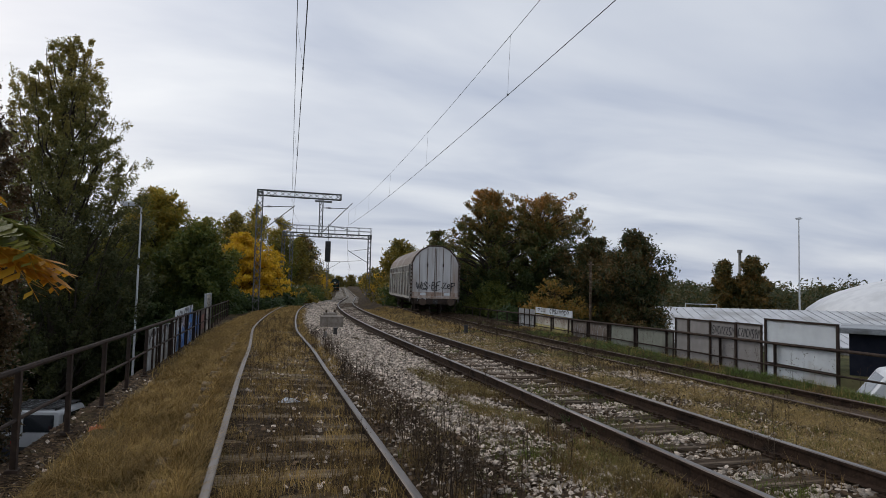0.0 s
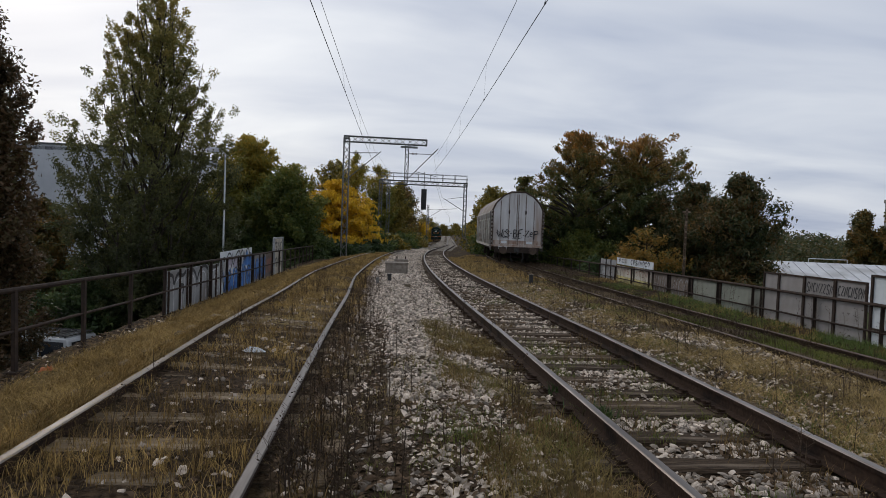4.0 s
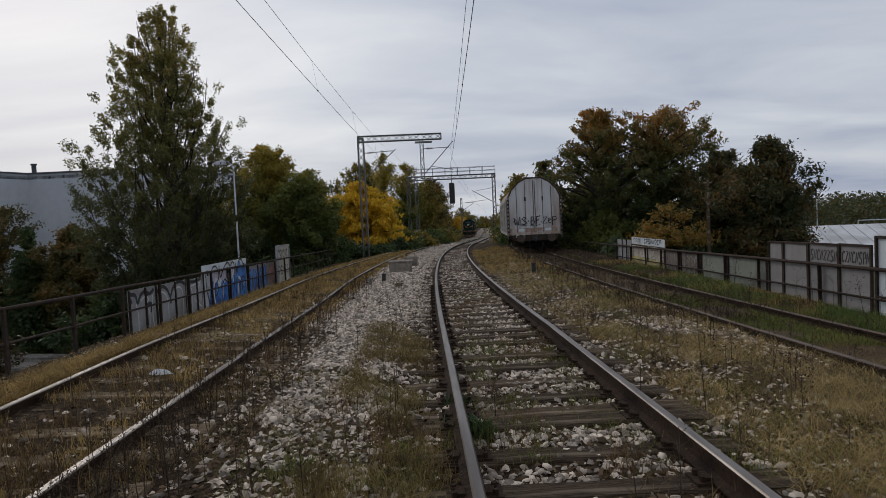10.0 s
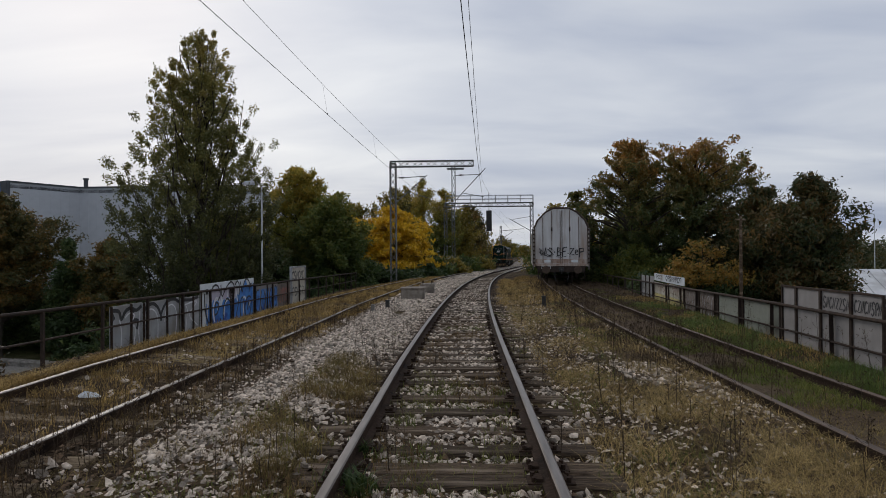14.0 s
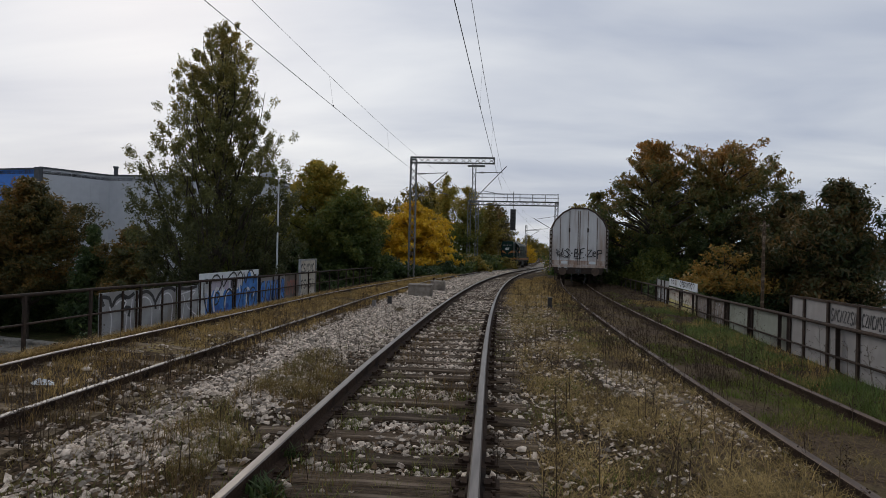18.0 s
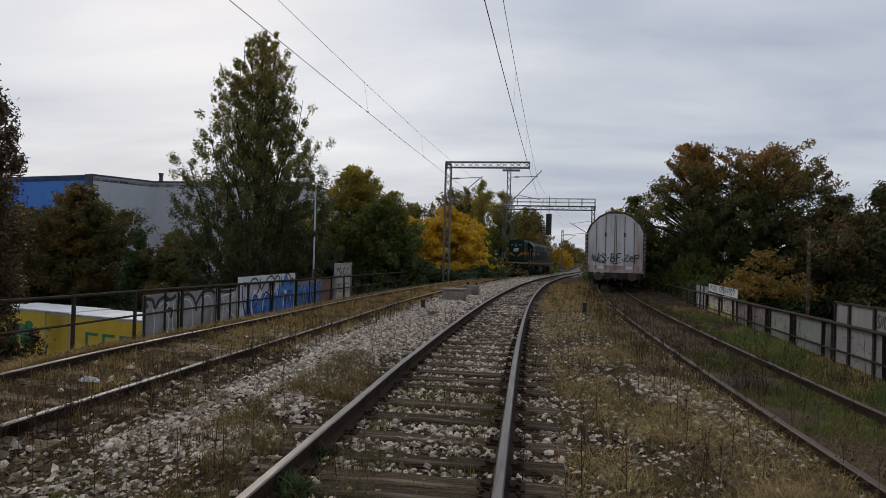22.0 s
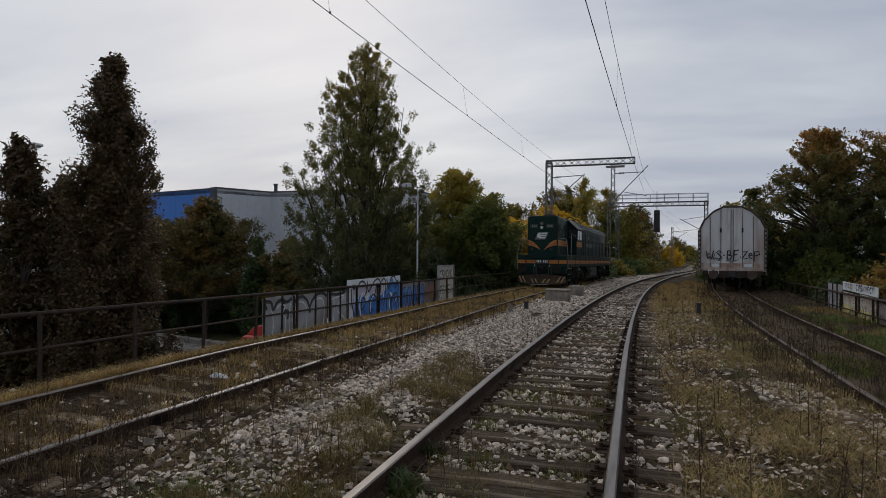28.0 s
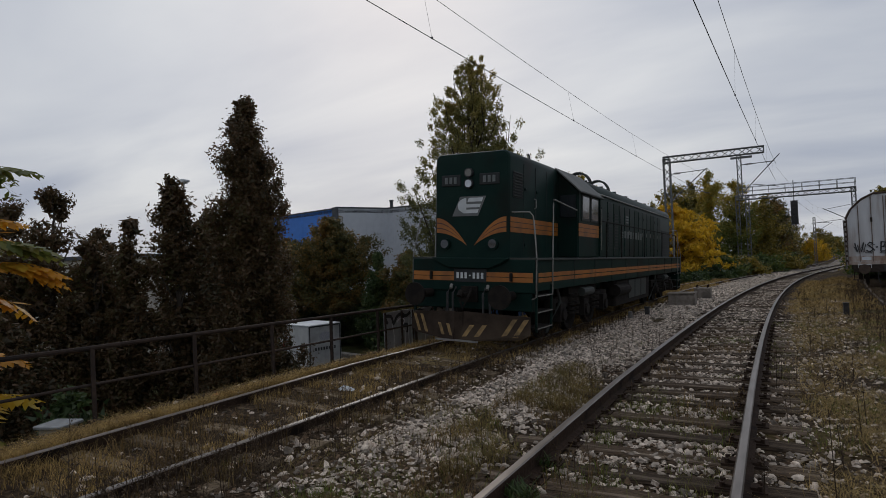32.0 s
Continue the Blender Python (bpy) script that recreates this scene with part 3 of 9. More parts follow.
def scrawl(rng, w, h, n, slant=0.15):
    """Rows of loops and hooks like hand lettering that says nothing."""
    out = []
    step = w / n
    for i in range(n):
        x = (i + 0.5) * step
        k = rng.randrange(5)
        r = step * 0.36
        if k == 0:
            out.append(arc(x, h * 0.5, r, h * 0.42, 40, 320))
        elif k == 1:
            out.append([(x - r, h * 0.08), (x - r * 0.6, h * 0.9), (x + r * 0.3, h * 0.15), (x + r * 0.8, h * 0.92)])
        elif k == 2:
            out.append(arc(x, h * 0.68, r, h * 0.25, -60, 240) + [(x - r * 0.2, h * 0.05)])
        elif k == 3:
            out.append(arc(x, h * 0.7, r * 0.9, h * 0.24, 20, 260, 6) + arc(x, h * 0.26, r * 0.9, h * 0.22, 80, -160, 6))
        else:
            out.append([(x - r, h * 0.9), (x + r * 0.8, h * 0.88), (x - r * 0.8, h * 0.1), (x + r, h * 0.12)])
    return [[(a + slant * (c - h / 2), c + 0.0) for a, c in s] for s in out]


def strokes(name, parent, rows, w, m, off, label=""):
    b = Build()
    for r in rows:
        ribbon(b, r, w, off)
    o = b.part(name, m, parent, label)
    return tagged(o, kind="stuff")


def fence_z_l(y):
    return 0.62 - 0.0145 * (y - 6.5)


def fence_z_r(y):
    return 0.49 - 0.0155 * (y - 6.0)


def make_fence(name, line, top, posts, label, seed):
    rng = random.Random(seed)
    f = thing(name, 0, 0, 0, label, "railing", "bridge railings")
    ys = [posts[0] - 0.3] + posts + [posts[-1] + 0.3]
    for dz, r in ((0.0, 0.031), (-0.48, 0.02)):
        b = Build()
        pts = [(line(y), y, top(y) + dz + rng.uniform(-0.006, 0.006)) for y in np.linspace(ys[0], ys[-1], 40)]
        b.tube(pts, r, 8)
        b.part("top_rail" if dz == 0 else "middle_rail", FENCE, f, smooth_angle=40)
    b = Build()
    b.box((0, 0, -0.46), (0.058, 0.01, 0.96))
    b.box((0.026, 0, -0.46), (0.008, 0.055, 0.96))
    b.box((0, 0, -0.93), (0.11, 0.11, 0.03))
    me = b.mesh("post", FENCE)
    for y in posts:
        o = new("post", me)
        o.matrix_basis = pose(line(y) + 0.0, y, top(y) - 0.02, rng.uniform(-0.8, 0.8), rng.uniform(-0.8, 0.8), rng.uniform(-3, 3))
        o.parent = f
    return f


def sheet(parent, side, y0, y1, z0, z1, m, label, out=0.07, frame_m=None, t=0.012):
    """A sheet panel on the outer side of a railing, from y0 to y1; returned in its own plane (x along, z up, facing the tracks)."""
    line = (lambda y: FENCE_L) if side < 0 else rail_fence_r
    a, c = Vector((line(y0) + side * out, y0, 0)), Vector((line(y1) + side * out, y1, 0))
    if side > 0:
        a, c = c, a
    d = (c - a)
    w = d.length
    ang = math.degrees(math.atan2(d.y, d.x))
    b = Build()
    b.box((w / 2, t / 2, (z1 - z0) / 2), (w, t, z1 - z0))
    o = b.part("panel", m, parent, label, at=pose(a.x, a.y, z0, 0, 0, ang))
    return o, w, z1 - z0


def bars(parent, w, h, xs, m=None, zs=(), r=0.035):
    for x in xs:
        Build().box((x, -0.02, h / 2 - 0.05), (r, 0.035, h + 0.1)).part("upright_bar", m or FENCE, parent)
    for z in zs:
        Build().box((w / 2, -0.018, z), (w, 0.03, r)).part("edge_bar", m or FENCE, parent)


def make_fences():
    rng = random.Random(5)
    posts = [-7.9, -6.3, -4.7, -3.1, -1.5, 0.1, 1.7, 3.3, 4.9, 6.45, 8.05, 9.65, 11.25, 12.85, 14.45, 16.0, 17.6, 19.45, 21.2, 23.0, 24.6, 26.2, 27.8, 29.4, 31.0, 32.6, 34.2, 35.8, 37.4]
    f = make_fence("bridge_railing", lambda y: FENCE_L, fence_z_l, posts, "rusty brown steel railing with sprayed sheet panels on the bridge", 3)
    def curved(rows, n=4):
        """Rows in shares of the sheet, rounded off."""
        out = []
        for r in rows:
            q = [Vector((x * w, z * h)) for x, z in [r[0]] + r + [r[-1]]]
            o = []
            for i in range(1, len(q) - 2):
                for k in range(n):
                    u = k / n
                    o.append(tuple(0.5 * (2 * q[i] + (q[i + 1] - q[i - 1]) * u + (2 * q[i - 1] - 5 * q[i] + 4 * q[i + 1] - q[i + 2]) * u * u + (3 * q[i] - q[i - 1] - 3 * q[i + 1] + q[i + 2]) * u ** 3)))
            out.append(o + [tuple(q[-2])])
        return out
    # silver panels with black and white arches
    TAGS = [([[(0.0, 0.92), (0.25, 0.88), (0.33, 0.70), (0.45, 0.85), (0.62, 0.91), (0.80, 0.84), (0.98, 0.92)], [(0.72, 0.86), (0.66, 0.66), (0.86, 0.60), (0.82, 0.42)], [(0.03, 0.90), (0.12, 0.72)]],
             [[(0.27, 0.70), (0.33, 0.42), (0.30, 0.02)], [(0.44, 0.72), (0.58, 0.80), (0.74, 0.74), (0.62, 0.55), (0.76, 0.46), (0.72, 0.03)], [(0.92, 0.80), (0.88, 0.35), (0.93, 0.02)]]),
            ([[(0.0, 0.76), (0.10, 0.90), (0.25, 0.95), (0.38, 0.84), (0.46, 0.68), (0.55, 0.84), (0.68, 0.96), (0.85, 0.97), (0.98, 0.88)], [(0.46, 0.68), (0.47, 0.50)]],
             [[(0.06, 0.48), (0.07, 0.72), (0.18, 0.83), (0.32, 0.74), (0.38, 0.50), (0.37, 0.02)], [(0.56, 0.46), (0.61, 0.76), (0.76, 0.85), (0.88, 0.72), (0.90, 0.40), (0.87, 0.02)]]),
            ([[(0.05, 0.96), (0.5, 0.92), (0.95, 0.97)]], [[(0.10, 0.80), (0.86, 0.85), (0.42, 0.52), (0.90, 0.18)], [(0.24, 0.15), (0.32, 0.62), (0.25, 0.78)]])]
    edges = [(11.6, 12.75), (12.78, 14.42), (14.5, 15.5)]
    for i, (y0, y1) in enumerate(edges):
        p, w, h = sheet(f, -1, y0, y1, -0.50 - 0.012 * (y0 - 11), 0.45 - 0.02 * (y0 - 11.6), PANEL_GREY, "silver sheet panel sprayed with black and white arches")
        rows, wh = TAGS[i]
        strokes("graffiti", p, curved(rows), 0.078, PAINT_BLACK, -0.004, "black sprayed arches")
        strokes("graffiti", p, curved(wh), 0.034, PAINT_WHITE, -0.006, "white sprayed outlines")
        bars(p, w, h, (0.02, w * 0.62), zs=())
    # the large white board with blue lettering shapes
    p, w, h = sheet(f, -1, 15.56, 19.5, -0.62, 0.67, PANEL_WHITE, "white board covered in blue graffiti")
    lilac = [[(x, 0.60), (x + 0.01, 0.86)] for x in (0.20, 0.29, 0.40, 0.50, 0.60)]
    wht = [[(0.22, 0.15), (0.20, 0.45), (0.25, 0.66), (0.31, 0.55), (0.27, 0.40)], [(0.38, 0.2), (0.40, 0.5), (0.45, 0.58)], [(0.55, 0.1), (0.56, 0.6), (0.60, 0.85), (0.64, 0.5)], [(0.76, 0.1), (0.77, 0.55), (0.82, 0.5)], [(0.88, 0.3), (0.92, 0.45)], [(0.10, 0.25), (0.11, 0.6)]]
    blk = [[(0.06, 0.80), (0.07, 0.45), (0.13, 0.15), (0.16, 0.42), (0.14, 0.62), (0.19, 0.90), (0.27, 0.93), (0.32, 0.74), (0.28, 0.60)], [(0.16, 0.42), (0.20, 0.10), (0.27, 0.06), (0.33, 0.2)], [(0.33, 0.93), (0.35, 0.68), (0.41, 0.82), (0.47, 0.93), (0.53, 0.97), (0.58, 0.84), (0.57, 0.6)],
           [(0.22, 0.30), (0.24, 0.56), (0.29, 0.50), (0.27, 0.34), (0.22, 0.30)], [(0.38, 0.08), (0.37, 0.38), (0.43, 0.60), (0.50, 0.50), (0.51, 0.2), (0.54, 0.08)], [(0.48, 0.62), (0.50, 0.84), (0.55, 0.72)], [(0.59, 0.88), (0.64, 0.97), (0.68, 0.84), (0.66, 0.45), (0.62, 0.2), (0.64, 0.06)],
           [(0.70, 0.95), (0.74, 0.70), (0.78, 0.92), (0.84, 1.0), (0.90, 0.88), (0.89, 0.66)], [(0.70, 0.10), (0.70, 0.45), (0.75, 0.56), (0.78, 0.30), (0.76, 0.06)], [(0.81, 0.08), (0.80, 0.36), (0.86, 0.55), (0.93, 0.50), (0.92, 0.22), (0.87, 0.06), (0.82, 0.10)], [(0.85, 0.22), (0.87, 0.40), (0.89, 0.26)]]
    strokes("graffiti", p, curved(lilac), 0.34, PAINT_LILAC, -0.002, "pale lilac sprayed fill")
    b = Build()
    cols = np.linspace(0.09, 0.975, 46)
    lowz = [0.05 + 0.035 * math.sin(61 * c) + 0.02 * math.sin(23 * c) for c in cols]
    topz = [0.56 + 0.07 * math.sin(33 * c) + 0.05 * math.sin(71 * c) + 0.30 * smooth(0.64, 0.72, c) for c in cols]
    b.add([(c * w, -0.004, z * h) for c, z in zip(cols, lowz)] + [(c * w, -0.004, min(0.97, z) * h) for c, z in zip(cols, topz)], [(i, i + 1, 47 + i, 46 + i) for i in range(45)])
    tagged(b.part("graffiti", PAINT_BLUE, p, "blue sprayed fill"), kind="stuff")
    strokes("graffiti", p, curved(wht), 0.075, PAINT_WHITE, -0.007, "white sprayed highlights")
    strokes("graffiti", p, curved(blk), 0.055, PAINT_BLACK, -0.010, "black sprayed outlines")
    for x in (0.10, 0.93):
        Build().box((x * w, -0.008, h * 0.83), (0.12, 0.01, 0.14)).part("bolt_plate", PAINT_BLACK, p)
    bars(p, w, h * 0.86, (0.02, 2.0, w - 0.02))
    # blue scrawl, rusty sheet, striped box board
    p, w, h = sheet(f, -1, 19.56, 22.0, -0.62, 0.36, PANEL_WARM, "dull mauve-grey sheet panel with blue scrawl")
    loops = [(0.13, 0.50, 0.09), (0.33, 0.50, 0.085), (0.52, 0.52, 0.085), (0.71, 0.50, 0.085), (0.90, 0.54, 0.07)]
    strokes("graffiti", p, [[(cx * w, h * 0.16), (cx * w + 0.03, h * 0.5), (cx * w, h * 0.88)] for cx, _, _ in loops], 0.36, PAINT_BLUE, -0.004, "blue sprayed letters")
    strokes("graffiti", p, [arc(cx * w, cz * h, r * w, h * 0.38, 70 + 40 * i, 385 + 40 * i, 14) for i, (cx, cz, r) in enumerate(loops)] + [[(cx * w - 0.02, h * 0.35), (cx * w + 0.03, h * 0.66)] for cx, _, _ in loops], 0.05, PAINT_BLACK, -0.007, "black sprayed outlines")
    bars(p, w, h, (0.02, w / 2))
    p, w, h = sheet(f, -1, 22.05, 23.6, -0.62, 0.33, PANEL_BROWN, "rust-brown sheet panel with faded red paint")
    strokes("graffiti", p, [[(a + 0.1, c + 0.2) for a, c in r] for r in scrawl(rng, w - 0.3, h * 0.6, 4)], 0.12, PAINT_RED, -0.004)
    p, w, h = sheet(f, -1, 23.7, 25.75, -0.62, 0.86, PANEL_CREAM, "pale board with rows of dark marks")
    strokes("graffiti", p, [[(a + 0.12, c + h * 0.66) for a, c in r] for r in scrawl(rng, w - 0.3, h * 0.26, 6)], 0.075, PAINT_BLACK, -0.004)
    strokes("graffiti", p, [[(a + 0.12, c + h * 0.22) for a, c in r] for r in scrawl(rng, w - 0.3, h * 0.26, 5)], 0.06, PAINT_BLACK, -0.004)
    b = Build()
    b.box((w / 2, 0, h + 0.03), (w + 0.06, 0.1, 0.06)); b.box((0, 0, h / 2), (0.06, 0.1, h)); b.box((w, 0, h / 2), (0.06, 0.1, h))
    b.part("board_frame", GALV, p)

    # ---- the railing beside the siding ----
    posts = [-3.4, -1.6, 0.2, 2.0, 3.8, 5.6, 7.0, 8.6, 10.4, 12.7, 14.45, 16.2, 17.8, 19.5, 21.3, 23.3, 25.6, 27.4, 29.2, 31.0, 32.8, 34.6, 36.4, 38.2]
    f = make_fence("bridge_railing", rail_fence_r, fence_z_r, posts, "rusty brown steel railing backed with mixed sheet panels", 4)
    p, w, h = sheet(f, 1, 7.05, 8.92, -0.50, 0.95, PANEL_WHITE, "large pale blue-white sheet board in a dark frame")
    b = Build()
    b.box((w / 2, -0.01, h), (w + 0.04, 0.05, 0.04)); b.box((0, -0.01, h / 2), (0.04, 0.05, h)); b.box((w, -0.01, h / 2), (0.04, 0.05, h)); b.box((w / 2, -0.01, 0.5), (w, 0.04, 0.035)); b.box((w / 2, -0.01, 0.94), (w, 0.04, 0.02))
    b.part("board_frame", FENCE, p)
    ys = [9.05, 9.9, 10.85, 11.75, 12.35]
    for i in range(4):
        p, w, h = sheet(f, 1, ys[i], ys[i + 1] - 0.03, -0.55, 0.80 - 0.012 * i, PANEL_WARM, "warm grey sheet panel framed with rusty bars")
        b = Build()
        b.box((w / 2, -0.012, h), (w + 0.03, 0.04, 0.035)); b.box((0, -0.012, h / 2), (0.035, 0.04, h)); b.box((w, -0.012, h / 2), (0.035, 0.04, h))
        b.part("board_frame", FENCE, p)
        if i < 2:
            strokes("graffiti", p, [[(a + 0.05, c + h * 0.76) for a, c in r] for r in scrawl(rng, w - 0.1, h * 0.17, 8)], 0.026, PAINT_BLACK, -0.004, "black sprayed tags")
    ys = [12.42, 14.4, 16.12]
    for i in range(2):
        p, w, h = sheet(f, 1, ys[i], ys[i + 1] - 0.04, -0.55, 0.36 - 0.02 * i, PANEL_GREEN, "grey-green sheet panel framed with rusty bars")
        bars(p, w, h, (0.0, w), zs=(h,))
    ys = [16.2, 17.75, 19.25]
    for i in range(2):
        p, w, h = sheet(f, 1, ys[i], ys[i + 1] - 0.04, -0.6, 0.33 - 0.03 * i, PANEL_BROWN, "brown sheet panel with faint chalk-white scrawl")
        strokes("graffiti", p, [[(a + 0.15, c + 0.2) for a, c in r] for r in scrawl(rng, w - 0.3, h * 0.7, 3)], 0.03, PAINT_GREY, -0.004)
        bars(p, w, h, (0.0, w), zs=(h,))
    ys = [19.28, 21.2, 23.4]
    for i in range(2):
        p, w, h = sheet(f, 1, ys[i], ys[i + 1] - 0.05, -0.62, -0.15, PANEL_YELLOW, "faded yellow sheet panel")
        p, w, h = sheet(f, 1, ys[i], ys[i + 1] - 0.05, -0.14, 0.30 - 0.03 * i, PANEL_CREAM, "cream sheet panel with faded brown letters")
        strokes("graffiti", p, [[(a + 0.15, c + 0.1) for a, c in r] for r in scrawl(rng, w - 0.3, h * 0.6, 5)], 0.03, PAINT_RED, -0.004)
        bars(p, w, h, (0.0, w))
    p, w, h = sheet(f, 1, 19.28, 23.35, 0.33, 0.60, PANEL_WHITE, "white signboard strip with black sprayed letters")
    strokes("graffiti", p, [[(a + w * 0.42, c + 0.06) for a, c in r] for r in scrawl(rng, w * 0.5, h * 0.7, 8)], 0.05, PAINT_BLACK, -0.004)
    strokes("graffiti", p, [[(a + w * 0.06, c + 0.08) for a, c in r] for r in scrawl(rng, w * 0.25, h * 0.55, 3)], 0.04, PAINT_BLACK, -0.004)
    for y0, y1 in ((23.45, 24.1), (24.15, 24.8), (24.85, 25.7)):
        p, w, h = sheet(f, 1, y0, y1, -0.68, 0.47 - 0.012 * (y0 - 23), PANEL_GREY, "narrow whitish sheet panel")
        bars(p, w, h, (0.0,))


make_fences()


# ---- overhead line ----
def lattice(b, p0, p1, w, d, r=0.03, n=10, side=None, up=None):
    """A four-chord lattice between p0 and p1, w wide along side and d deep along up."""
    p0, p1 = Vector(p0), Vector(p1)
    side, up = Vector(side), Vector(up)
    cor = [(-1, -1), (1, -1), (1, 1), (-1, 1)]
    at = lambda k, i: p0 + (p1 - p0) * k + side * (cor[i][0] * w / 2) + up * (cor[i][1] * d / 2)
    for i in range(4):
        b.tube([at(0, i), at(1, i)], r, 4)
    for k in range(n):
        for i in range(4):
            j = (i + 1) % 4
            a, c = (i, j) if k % 2 else (j, i)
            b.tube([at(k / n, a), at((k + 1) / n, c)], r * 0.6, 4, caps=False)
    for i in range(4):
        b.tube([at(0, i), at(0, (i + 1) % 4)], r, 4); b.tube([at(1, i), at(1, (i + 1) % 4)], r, 4)


def make_gantries():
    # cantilever gantry beside the west track
    y = 45.0
    g = thing("catenary_gantry", -5.25, y, -1.0, "grey lattice steel gantry reaching over the tracks beside a yellow tree", "catenary mast", "overhead line")
    b = Build()
    lattice(b, (0, 0, 0), (0, 0, 9.2), 0.42, 0.42, 0.045, 16, (1, 0, 0), (0, 1, 0))
    b.part("mast", MAST, g)
    b = Build()
    lattice(b, (-0.2, 0, 9.15), (6.1, 0, 9.15), 0.35, 0.42, 0.04, 12, (0, 1, 0), (0, 0, 1))
    b.part("beam", MAST, g)
    b = Build()
    lattice(b, (4.6, 0, 8.95), (4.6, 0, 6.0), 0.25, 0.25, 0.03, 5, (1, 0, 0), (0, 1, 0))
    b.box((4.75, 0, 8.75), (1.3, 0.3, 0.12))
    b.part("drop_support", MAST, g)
    b = Build()
    b.tube([(4.7, 0, 8.25), (6.7, 0, 8.3)], 0.03, 6); b.tube([(4.7, 0, 6.3), (7.0, 0, 8.75)], 0.035, 6); b.tube([(5.3, 0, 6.9), (6.9, 0, 6.6)], 0.025, 6)
    b.part("bracket_arm", MAST, g)
    b = Build()
    for x in (5.0, 5.1, 5.2, 5.3):
        b.tube([(x, 0, 8.26), (x + 0.05, 0, 8.26)], 0.08, 8)
    b.part("insulator", INSUL, g)
    b = Build()
    b.tube([(0.2, 0, 8.1), (2.4, 0, 8.2)], 0.03, 6); b.tube([(0.2, 0, 6.2), (2.6, 0, 8.3)], 0.035, 6); b.tube([(1.2, 0, 7.0), (2.7, 0, 6.55)], 0.025, 6)
    b.part("bracket_arm", MAST, g)
    b = Build()
    for x in (0.5, 0.6, 0.7, 0.8):
        b.tube([(x, 0, 8.12), (x + 0.05, 0, 8.12)], 0.08, 8)
    b.part("insulator", INSUL, g)
    # signal portal further on
    y = 83.5
    g = thing("signal_gantry", 3.9, y, -1.6, "grey steel signal bridge with a railed walkway across the tracks", "signal gantry", "overhead line")
    for x in (-6.4, -5.3, 5.7):
        b = Build()
        lattice(b, (x, 0, -0.3), (x, 0, 9.9), 0.4, 0.4, 0.05, 14, (1, 0, 0), (0, 1, 0))
        b.part("leg", MAST, g)
    b = Build()
    lattice(b, (-6.4, 0, 9.6), (5.9, 0, 9.6), 0.9, 0.5, 0.05, 16, (0, 1, 0), (0, 0, 1))
    b.box((-0.3, 0, 9.88), (12.3, 1.0, 0.05))
    b.part("beam", MAST, g)
    b = Build()
    for sy in (-0.5, 0.5):
        for z in (10.4, 10.9):
            b.tube([(-6.4, sy, z), (5.9, sy, z)], 0.03, 5)
        for i in range(8):
            x = -6.4 + 12.3 * i / 7
            b.tube([(x, sy, 9.85), (x, sy, 10.9)], 0.03, 5)
    b.part("walkway_railing", MAST, g)
    b = Build()
    b.tube([(-0.3, -0.6, 6.0), (-0.3, -0.6, 11.2)], 0.05, 6)
    b.box((-0.3, -0.65, 7.3), (0.75, 0.25, 2.9))
    for z in (6.3, 6.8, 7.3, 7.8, 8.3):
        b.tube([(-0.3, -0.78, z), (-0.3, -1.05, z)], 0.15, 10)
    b.part("signal_head", BLACK, g, "black signal head hanging from the walkway", bevel=0.02)
    b = Build()
    b.tube([(5.5, 0, 5.9), (2.6, 0, 7.6)], 0.05, 6); b.tube([(5.5, 0, 7.9), (3.0, 0, 7.5)], 0.03, 6); b.tube([(4.6, 0, 6.2), (1.4, 0, 5.9)], 0.03, 6)
    b.part("bracket_arm", MAST, g)
    # a further mast
    g = thing("catenary_mast", 8.0, 128, -2.2, "slim grey catenary mast far along the line", "catenary mast", "overhead line")
    b = Build()
    lattice(b, (0, 0, 0), (0, 0, 9.0), 0.35, 0.35, 0.05, 12, (1, 0, 0), (0, 1, 0))
    b.part("mast", MAST, g)
    b = Build()
    b.tube([(0, 0, 6.2), (2.8, 0, 8.0)], 0.05, 6); b.tube([(0, 0, 8.0), (2.6, 0, 8.0)], 0.04, 6)
    b.part("bracket_arm", MAST, g)


